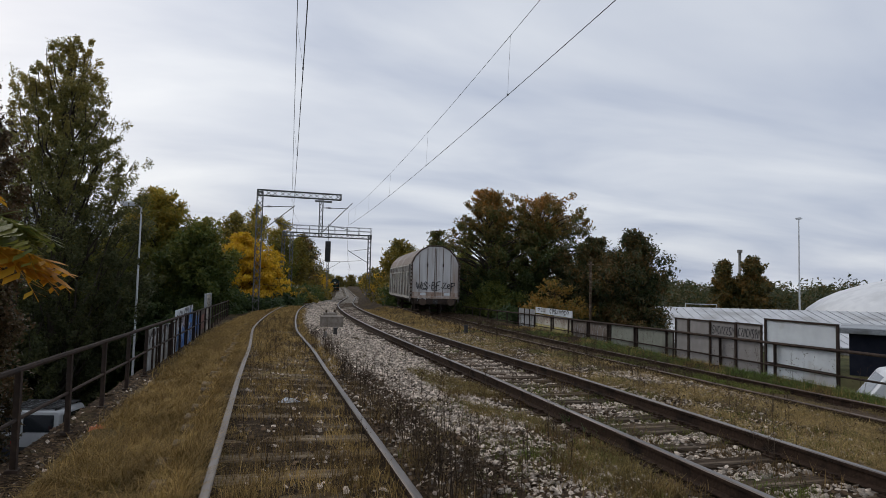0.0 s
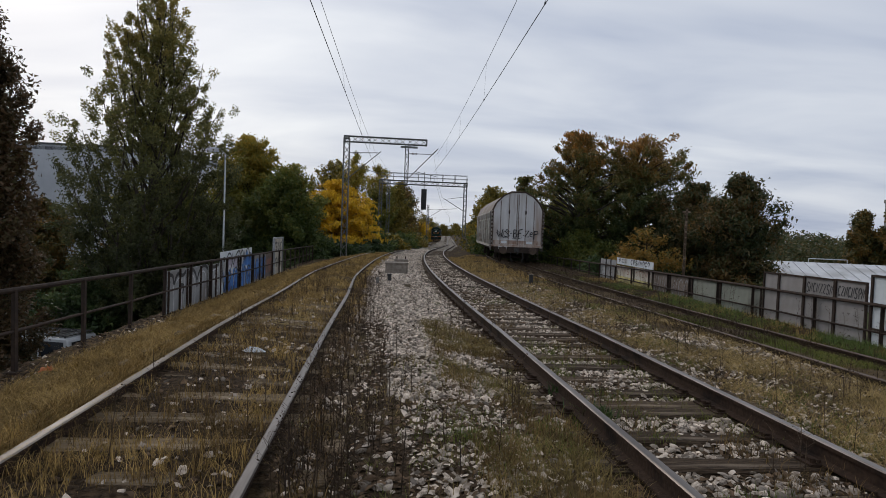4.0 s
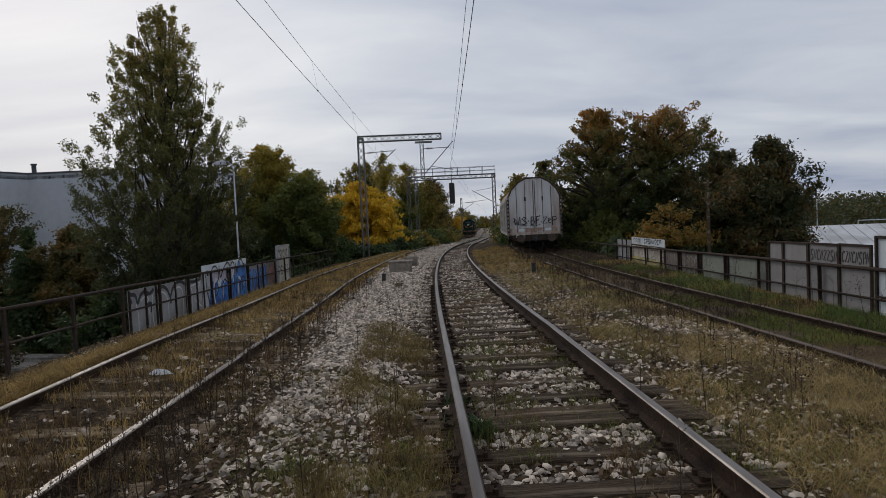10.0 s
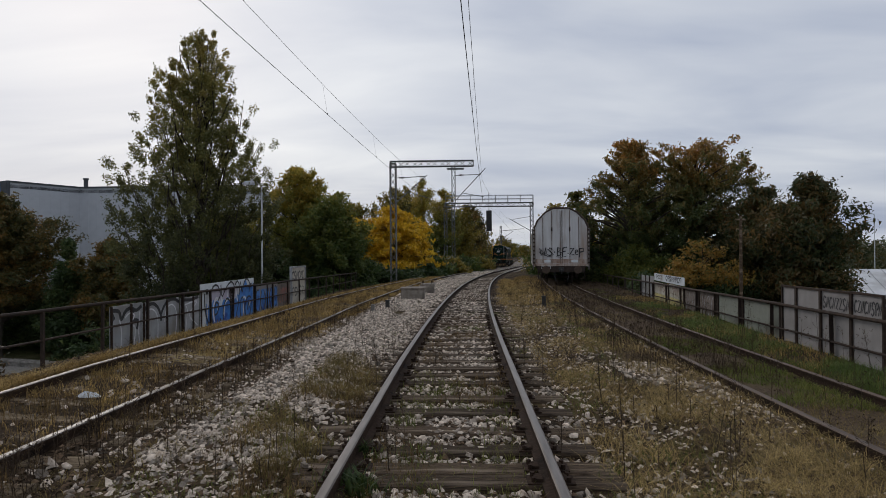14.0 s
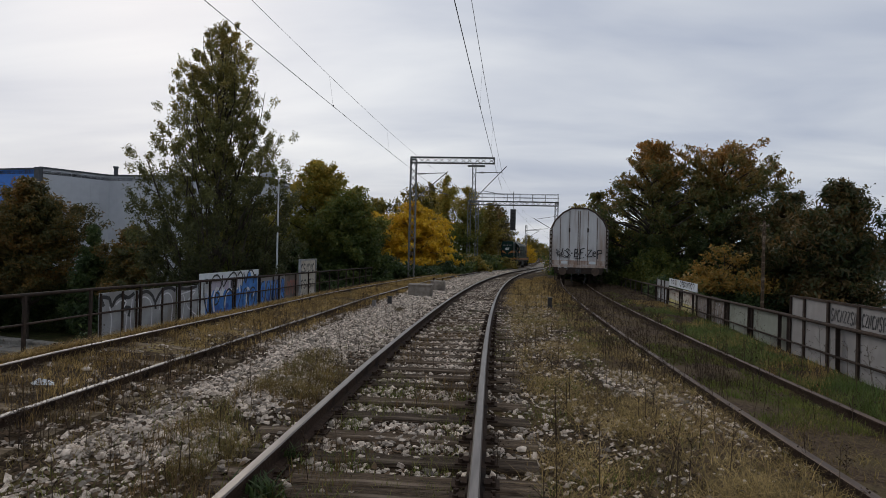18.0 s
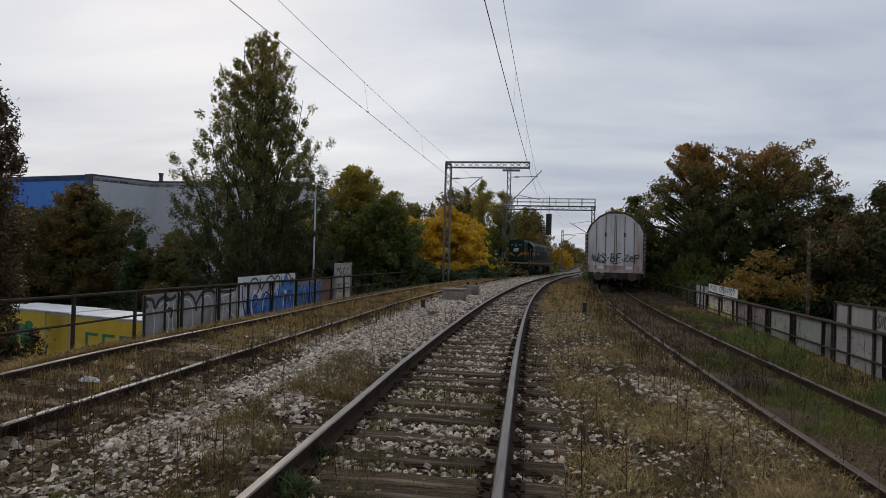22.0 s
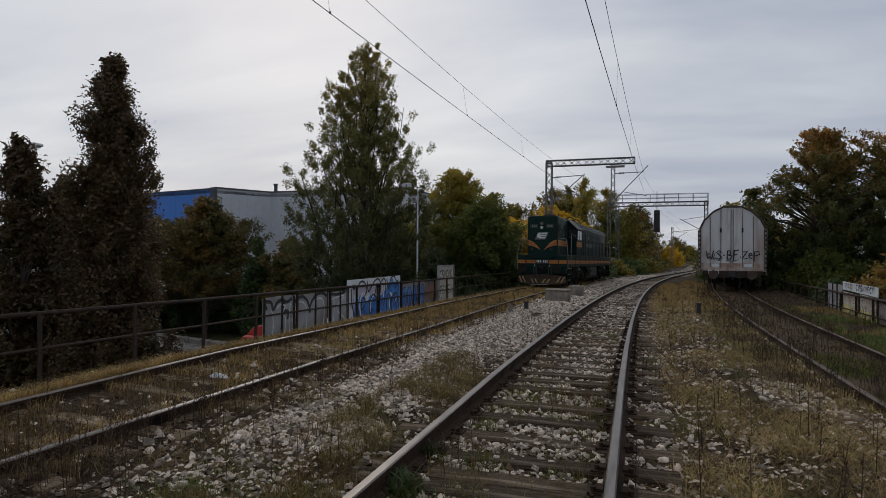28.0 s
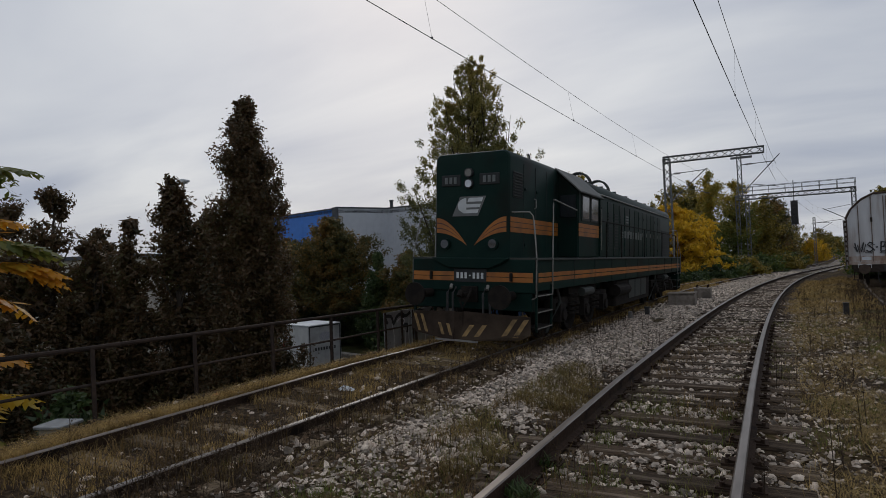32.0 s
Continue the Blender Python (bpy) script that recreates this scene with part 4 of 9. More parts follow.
def make_wires():
    # supports further on: y, x over the west track, x over the middle track, contact and catenary heights
    sup = [(45, -2.80, 1.48, 5.55, 6.95), (83.5, 2.35, 6.45, 4.6, 6.0), (128, 8.9, 12.9, 4.05, 5.4), (180, 15.0, 19.0, 3.9, 5.3)]
    # the span overhead: contact and catenary, each as x and z along y
    first = {1: ((-4.3435, 0.0344, 5.56, -0.0065, 0.0003), (-4.5047, 0.0361, 6.4709, -0.0094, 0.0009)),
             2: ((-0.2577, 0.0385, 5.4944, -0.0024, 0.0006), (-0.2171, 0.0384, 6.9173, -0.0197, 0.0011))}
    curve = lambda q, y: (q[0] + q[1] * y, y, q[2] + q[3] * y + q[4] * (y - 14) ** 2)
    for k in (1, 2):
        t = thing("overhead_wire", 0, 0, 0, "thin dark contact wire with its catenary and droppers", "overhead wire", "overhead line")
        con, mes = Build(), Build()
        runs = [([curve(first[k][0], y) for y in np.linspace(-16, 45, 25)], [curve(first[k][1], y) for y in np.linspace(-16, 45, 25)], (10, 13, 16, 19, 22))]
        for a, c in zip(sup[:-1], sup[1:]):
            n = 12
            q = [(a[0] + (c[0] - a[0]) * i / n, a[k] + (c[k] - a[k]) * i / n, i / n) for i in range(n + 1)]
            runs.append(([(x, y, a[3] + (c[3] - a[3]) * u) for y, x, u in q], [(x, y, a[4] + (c[4] - a[4]) * u - 2.4 * u * (1 - u)) for y, x, u in q], (2, 4, 6, 8, 10)))
        for pc, pm, drops in runs:
            con.tube(pc, 0.0085, 4, caps=False)
            mes.tube(pm, 0.0065, 4, caps=False)
            for i in drops:
                drop = Build().tube([pc[i], pm[i]], 0.0028, 3, caps=False)
                drop.tube([(pc[i][0], pc[i][1], pc[i][2] - 0.01), (pc[i][0], pc[i][1], pc[i][2] + 0.03)], 0.018, 5)
                drop.part("dropper", WIRE, t)
        con.part("contact_wire", WIRE, t)
        mes.part("catenary_wire", WIRE, t)


make_gantries()
make_wires()


# ---- goods wagon on the siding ----
WAG_GREY = mat("weathered_silver_wagon", (0.56, 0.56, 0.565), (0.43, 0.42, 0.415), 3, 0.6, 0.05, 0.08, (0.30, 0.215, 0.165), 1.5, lo3=0.52, hi3=0.74, stretch=(1, 1, 0.16))
WAG_POST = mat("pale_wagon_posts", (0.50, 0.475, 0.43), (0.38, 0.36, 0.325), 4, 0.65, 0, 0.08, (0.22, 0.17, 0.13), 1.5)
WAG_SIDE = mat("grimy_wagon_side", (0.20, 0.185, 0.175), (0.13, 0.12, 0.112), 3, 0.65, 0.2, 0.1, (0.17, 0.14, 0.12), 0.8, stretch=(1, 1, 0.4))
WAG_ROOF = mat("brown_wagon_roof", (0.23, 0.175, 0.145), (0.15, 0.115, 0.095), 3, 0.7, 0.2, 0.1, (0.25, 0.22, 0.20), 0.6)
WAG_RIB = mat("dark_streaked_seam", (0.135, 0.112, 0.098), (0.20, 0.145, 0.115), 6, 0.8, 0.1, 0.1)
WAG_RUST = mat("rust_bloomed_sheet", (0.28, 0.185, 0.135), (0.44, 0.385, 0.345), 5, 0.8, 0, 0.1, (0.17, 0.095, 0.06), 1.8, stretch=(1, 1, 0.4))
WAG_RIM = mat("dark_roof_rim", (0.060, 0.045, 0.037), (0.095, 0.068, 0.052), 6, 0.8, 0.1, 0.1)
UNDER = mat("brown_black_underframe", (0.035, 0.028, 0.024), (0.055, 0.042, 0.034), 7, 0.85, 0.2, 0.3)
WAG_PROFILE = [(-1.50, 1.18), (1.50, 1.18), (1.52, 3.32), (1.31, 3.78), (0.88, 4.22), (0.42, 4.46), (-0.42, 4.46), (-0.88, 4.22), (-1.31, 3.78), (-1.52, 3.32)]


def wheel_mesh(r, w=0.13):
    b = Build()
    n = 24
    ring = lambda rr, x: [(x, rr * math.cos(2 * math.pi * i / n), rr * math.sin(2 * math.pi * i / n)) for i in range(n)]
    prof = [(r * 0.2, -w * 0.75), (r * 0.75, -w * 0.2), (r * 0.85, -w * 0.5), (r, -w * 0.5), (r, w * 0.3), (r + 0.028, w * 0.42), (r + 0.028, w * 0.5), (r * 0.85, w * 0.5), (r * 0.75, w * 0.15), (r * 0.2, w * 0.6)]
    vs = [p for rr, x in prof for p in ring(rr, x)]
    k = len(prof)
    fs = [(i * n + j, i * n + (j + 1) % n, (i + 1) * n + (j + 1) % n, (i + 1) * n + j) for i in range(k - 1) for j in range(n)]
    fs += [tuple(range(n)), tuple((k - 1) * n + j for j in range(n))]
    b.add(vs, fs)
    for j in range(4):
        a = math.pi * j / 2
        b.box((-w * 0.4, r * 0.45 * math.cos(a), r * 0.45 * math.sin(a)), (0.04, 0.05, r * 0.34), tilt=Matrix.Rotation(a + math.pi / 2, 3, "X"))
    return b


def buffer(parent, x, y, z, face=-1, m=None):
    b = Build()
    b.tube([(x, y, z), (x, y + face * 0.32, z)], 0.085, 10)
    b.tube([(x, y + face * 0.30, z), (x, y + face * 0.58, z)], 0.06, 10)
    b.tube([(x, y + face * 0.57, z), (x, y + face * 0.61, z)], 0.22, 16)
    b.part("buffer", m or UNDER, parent, smooth_angle=40)


def make_wagon(y0, length):
    sl = (right_x(y0 + 8) - right_x(y0)) / 8
    w = thing("goods_wagon", right_x(y0) + 0.08, y0, right_z(y0 + 4) - 0.12, "grimy silver sliding-wall goods wagon with sprayed end wall", "railway wagon", rz=-math.degrees(math.atan(sl)))
    L = length
    b = Build()
    b.prism(WAG_PROFILE, 0.06, 0.14)
    end = b.part("end_wall", WAG_GREY, w)
    # ribs and seams on the end wall
    for x, k in ((-1.02, 0), (-0.52, 0), (-0.05, 0), (0.05, 0), (0.48, 0), (0.98, 0)):
        zt = 3.95 if abs(x) > 0.9 else 4.32
        b = Build()
        b.box((x, 0.045, (1.2 + zt) / 2), (0.034, 0.05, zt - 1.2))
        b.part("rib", WAG_RIB, end)
    b = Build()
    for (xa, za), (xb, zb) in zip(WAG_PROFILE[2:], WAG_PROFILE[3:]):
        b.tube([(xa, 0.05, za), (xb, 0.05, zb)], 0.05, 6)
    b.part("roof_edge_strip", WAG_RIM, w)
    for k in (-1, 1):
        b = Build()
        b.box((k * 1.475, 0.035, 2.26), (0.05, 0.07, 2.1))
        for i in range(9):
            b.box((k * 1.535, 0.03, 1.36 + 0.23 * i), (0.07, 0.06, 0.10))
        b.part("corner_post", WAG_RIM, w)
    b = Build()
    b.box((0, 0.03, 1.24), (3.02, 0.06, 0.14))
    b.part("end_sill", WAG_RUST, end)
    b = Build()
    b.box((0, 0.052, 1.44), (2.94, 0.014, 0.24))
    b.part("kick_strip", WAG_RUST, end, "rust-bloomed lower strip of the end wall")
    for x in (-0.52, 0.48):
        b = Build()
        b.box((x + 0.0, 0.03, 3.25), (0.08, 0.06, 0.22))
        b.part("latch", UNDER, end)
    rng = random.Random(8)
    tag = [[(0, 0.42), (0.08, 0), (0.16, 0.3), (0.24, 0), (0.34, 0.45)], [(0.70, 0.38), (0.57, 0.44), (0.48, 0.33), (0.6, 0.22), (0.69, 0.1), (0.56, 0), (0.42, 0.06)], [(0.78, 0.2), (0.87, 0.21)],
           [(1.0, 0.45), (0.97, 0)], [(0.98, 0.44), (1.15, 0.42), (1.12, 0.26), (0.99, 0.22), (1.2, 0.18), (1.14, 0.02), (0.96, 0)], [(1.3, 0.42), (1.26, -0.08)], [(1.28, 0.43), (1.52, 0.48)], [(1.28, 0.22), (1.45, 0.25)],
           [(1.55, 0.12), (1.61, 0.12)], [(1.68, 0.38), (1.9, 0.42), (1.66, 0.03), (1.92, 0.05)], [(1.98, 0.18), (2.12, 0.22), (2.08, 0.32), (1.98, 0.28), (1.97, 0.1), (2.12, 0.04)], [(2.22, 0.4), (2.2, -0.1)], [(2.2, 0.38), (2.42, 0.4), (2.45, 0.25), (2.22, 0.18)]]
    strokes("graffiti", end, [[(a - 1.2, c + 1.76) for a, c in r] for r in tag], 0.06, PAINT_BLACK, 0.015, "black sprayed tag across the end wall")
    strokes("graffiti", end, [[(0.97 * a - 1.11, 0.86 * c + 1.74) for a, c in r] for r in tag[:2]] + [[(-1.25, 2.02), (-1.12, 1.80), (-0.95, 1.98), (-0.80, 1.72), (-0.55, 1.70)], [(-0.28, 1.70), (0.02, 1.66), (0.30, 1.74)]], 0.032, PAINT_BLACK, 0.012, "thin second line of the sprayed tag")
    for x in (-0.77, 0.74):
        Build().box((x, 0.040, 1.45), (0.36, 0.012, 0.16)).part("pale_patch", PANEL_WHITE, end)
    # roof shell and sides with sliding doors
    b = Build()
    top = WAG_PROFILE[2:]
    inner = [(x * 0.985, z - 0.03) for x, z in top]
    n = len(top)
    for (pa, pb), (qa, qb) in zip(zip(top[:-1], top[1:]), zip(inner[:-1], inner[1:])):
        b.prism([pa, pb, qb, qa], 0.14, L)
    b.part("roof", WAG_ROOF, w)
    for s in (-1, 1):
        for i in range(2):
            ya, yb = 0.35 + i * (L - 0.5) / 2, 0.35 + (i + 1) * (L - 0.5) / 2 - 0.12
            b = Build()
            b.box((s * 1.47, (ya + yb) / 2, 2.22), (0.05, yb - ya, 2.05))
            d = b.part("sliding_wall", WAG_SIDE, w)
            b = Build()
            k = 4
            for j in range(k + 1):
                y = ya + 0.08 + (yb - ya - 0.16) * j / k
                b.box((s * 1.53, y, 2.22), (0.09, 0.14, 2.05))
                if j < k:
                    ym = y + (yb - ya - 0.16) / k
                    b.tube([(s * 1.545, y + 0.05, 1.3), (s * 1.53, y + 0.38, 2.82)], 0.045, 5); b.tube([(s * 1.545, ym - 0.05, 1.3), (s * 1.53, ym - 0.38, 2.82)], 0.045, 5)
                    b.box((s * 1.525, (y + ym) / 2, 3.06), (0.06, 0.07, 0.4))
            b.box((s * 1.52, (ya + yb) / 2, 3.26), (0.07, yb - ya, 0.09)); b.box((s * 1.52, (ya + yb) / 2, 2.85), (0.06, yb - ya, 0.06)); b.box((s * 1.53, (ya + yb) / 2, 1.2), (0.08, yb - ya, 0.14))
            b.part("door_ribs", WAG_POST, d)
        b = Build()
        b.tube([(s * 1.56, 0.2, 0.95), (s * 1.6, 0.22, 3.3)], 0.025, 6); b.tube([(s * 1.56, 0.55, 0.95), (s * 1.6, 0.55, 3.3)], 0.025, 6)
        for k in range(7):
            b.tube([(s * 1.58, 0.2, 1.1 + 0.33 * k), (s * 1.58, 0.55, 1.1 + 0.33 * k)], 0.018, 5)
        b.part("ladder", WAG_SIDE, w)
    b = Build()
    b.prism(WAG_PROFILE, L - 0.06, L)
    b.part("end_wall", WAG_GREY, w)
    b = Build()
    b.box((0, L / 2, 1.08), (2.7, L, 0.2))
    for s in (-0.9, 0.9):
        b.box((s, L / 2, 0.92), (0.12, L, 0.25))
    b.box((0, 0.05, 0.98), (2.6, 0.16, 0.34))
    b.part("underframe", UNDER, w, bevel=0.01)
    for s in (-0.875, 0.875):
        buffer(w, s, 0.0, 0.98, m=WAG_RIM)
    b = Build()
    b.tube([(0, 0, 0.98), (0, -0.35, 0.95), (0, -0.42, 0.75)], 0.05, 8); b.box((0, -0.02, 0.98), (0.3, 0.12, 0.25))
    b.tube([(0.35, 0, 0.85), (0.38, -0.15, 0.55), (0.3, -0.1, 0.3)], 0.03, 6); b.tube([(-0.35, 0, 0.85), (-0.38, -0.15, 0.55), (-0.3, -0.1, 0.3)], 0.03, 6)
    b.part("coupling", BLACK, w)
    b = Build()
    for x in (-1.1, -0.62):
        b.tube([(x, -0.02, 1.17), (x, -0.14, 1.17), (x, -0.14, 1.02)], 0.018, 5)
    b.tube([(-1.1, -0.14, 1.17), (-0.62, -0.14, 1.17)], 0.018, 5)
    b.part("hand_grip", WAG_GREY, w)
    for s in (-1, 1):
        Build().box((s * 1.28, 0.02, 0.72), (0.04, 0.05, 0.5)).part("step_hanger", UNDER, w)
        Build().box((s * 1.18, -0.06, 0.48), (0.3, 0.22, 0.03)).part("step", WAG_RIM, w)
        Build().box((s * 0.875, 0.0, 0.98), (0.36, 0.06, 0.36)).part("buffer_plate", WAG_RIM, w, bevel=0.01)
        Build().tube([(s * 1.42, 0.02, 1.35), (s * 1.46, -0.05, 1.35), (s * 1.46, -0.05, 2.3), (s * 1.42, 0.02, 2.3)], 0.016, 6).part("corner_grip", WAG_SIDE, w)
    wm = wheel_mesh(0.46).mesh("wheel", UNDER, smooth_angle=40)
    for y in (2.6, L - 2.6):
        b = Build()
        b.tube([(-0.9, y, 0.46), (0.9, y, 0.46)], 0.08, 10)
        for s in (-1.02, 1.02):
            b.box((s, y, 0.5), (0.18, 0.34, 0.3)); b.box((s, y, 0.78), (0.1, 1.3, 0.1)); b.box((s, y - 0.3, 0.6), (0.06, 0.06, 0.4)); b.box((s, y + 0.3, 0.6), (0.06, 0.06, 0.4))
        ax = b.part("wheelset", UNDER, w)
        for s in (-1, 1):
            o = new("wheel", wm)
            o.matrix_basis = pose(s * 0.75, y, 0.46, 0, 0, 0 if s < 0 else 180)
            o.parent = ax


make_wagon(33.9, 13.6)

# ---- locomotive ----
LOCO = mat("dark_green_loco_paint", (0.006, 0.019, 0.016), (0.009, 0.024, 0.019), 2.5, 0.45, 0, 0.03, (0.011, 0.015, 0.012), 0.9, spec=0.06, rnd=0.12)
LOCO_WORN = mat("faded_green_loco_paint", (0.010, 0.021, 0.017), (0.014, 0.025, 0.019), 3, 0.55, 0, 0.03, (0.020, 0.023, 0.017), 1.1, spec=0.07, rnd=0.15)
LOCO_DECK = mat("dusty_dark_green_steel", (0.018, 0.024, 0.020), (0.028, 0.031, 0.026), 5, 0.7, 0, 0.05, (0.034, 0.031, 0.025), 1.5)
LOCO_ROOF = mat("dusty_loco_roof", (0.040, 0.045, 0.040), (0.026, 0.030, 0.027), 3, 0.7, 0, 0.05, (0.075, 0.075, 0.066), 0.6)
LOCO_WING = mat("pale_dusty_roof_slope", (0.075, 0.080, 0.072), (0.050, 0.055, 0.050), 4, 0.65, 0, 0.05, (0.11, 0.108, 0.098), 0.8)
ORANGE = mat("orange_stripe_paint", (0.38, 0.135, 0.016), (0.29, 0.095, 0.013), 4, 0.5, 0, 0.02, (0.20, 0.075, 0.018), 1.4)
MAROON = mat("dark_red_line", (0.06, 0.018, 0.012), (0.05, 0.016, 0.012), 4, 0.5, 0, 0)
LOGO = mat("pale_grey_emblem_paint", (0.60, 0.62, 0.62), (0.50, 0.52, 0.52), 4, 0.5, 0, 0)
LOGO_DIM = mat("faded_grey_lettering", (0.15, 0.16, 0.155), (0.10, 0.11, 0.105), 8, 0.6, 0, 0)
EMBLEM_GREY = mat("mid_grey_emblem_field", (0.14, 0.145, 0.14), (0.11, 0.115, 0.11), 4, 0.6, 0, 0)
PLOUGH = mat("grimy_brown_plough", (0.048, 0.034, 0.025), (0.028, 0.020, 0.015), 5, 0.8, 0.1, 0.1, (0.070, 0.050, 0.034), 1.2)
HAZARD = mat("faded_yellow_hazard_paint", (0.32, 0.20, 0.07), (0.15, 0.095, 0.038), 9, 0.7, 0, 0)
LENS = mat("headlight_glass", (0.55, 0.57, 0.60), (0.45, 0.47, 0.5), 10, 0.12, 0.3, 0)
LENS_DULL = mat("dull_headlight_glass", (0.16, 0.15, 0.13), (0.10, 0.10, 0.09), 10, 0.2, 0.2, 0)
PIPE = mat("pale_handrail_paint", (0.24, 0.235, 0.215), (0.16, 0.15, 0.135), 8, 0.5, 0.1, 0)
LOUVRE = mat("black_grille", (0.010, 0.012, 0.012), (0.016, 0.018, 0.018), 6, 0.7, 0, 0)
TRUCK = mat("oily_bogie_steel", (0.016, 0.014, 0.013), (0.028, 0.023, 0.019), 7, 0.85, 0.2, 0.2)
wheels_turning = []


def hood(b, w, z0, z1, y0, y1, r=0.14):
    """A hood with rounded upper edges and softened ends."""
    def ring(k, y):
        h, top, q = w / 2 - k, z1 - k, max(0.02, r - k * 0.4)
        poly = [(-h, z0), (h, z0), (h, top - q)] + [(h - q + q * math.cos(radians(a)), top - q + q * math.sin(radians(a))) for a in (22, 45, 67)] + [(h - q, top), (-h + q, top)]
        poly += [(-h + q - q * math.sin(radians(a)), top - q + q * math.cos(radians(a))) for a in (22, 45, 67)] + [(-h, top - q)]
        return [(x, y, z) for x, z in poly]
    rows = [ring(k, y) for k, y in ((0.065, y0), (0.028, y0 + 0.012), (0.008, y0 + 0.038), (0.0, y0 + 0.075), (0.0, y1 - 0.075), (0.008, y1 - 0.038), (0.028, y1 - 0.012), (0.065, y1))]
    n = len(rows[0])
    faces = [(i * n + j, i * n + (j + 1) % n, (i + 1) * n + (j + 1) % n, (i + 1) * n + j) for i in range(len(rows) - 1) for j in range(n)]
    faces += [tuple(range(n - 1, -1, -1)), tuple((len(rows) - 1) * n + j for j in range(n))]
    b.add([p for q in rows for p in q], faces)


def wing_band(b, y, s, k0, k1):
    """One band of the curved stripes on the nose, from its point to the hood's corner."""
    n = 12
    hi, lo = [], []
    for i in range(n + 1):
        t = i / n
        x = 0.085 + 0.665 * t
        up = 1.945 + (2.475 - 1.945) * math.sin(t * math.pi / 2) ** 0.95
        dn = 1.935 + (2.185 - 1.935) * math.sin(t * math.pi / 2) ** 0.85
        hi.append((s * x, y, dn + (up - dn) * k1)); lo.append((s * x, y, dn + (up - dn) * k0))
    b.add(hi + lo, [(i, i + 1, n + 2 + i, n + 1 + i) for i in range(n)])


def band_run(parent, x, y0, y1, z0, z1):
    """An orange band with two thin dark lines along a side."""
    h = (z1 - z0)
    for a, c in ((0.0, 0.30), (0.36, 0.64), (0.70, 1.0)):
        Build().box((x, (y0 + y1) / 2, z0 + h * (a + c) / 2), (0.008, y1 - y0, h * (c - a))).part("side_stripe", ORANGE, parent)
    Build().box((x, (y0 + y1) / 2, z0 + h / 2), (0.004, y1 - y0, h)).part("stripe_line", MAROON, parent)


LOCO_L = 18.0
BOGIES = (3.6, 14.4)
LOCO_V = 5.2


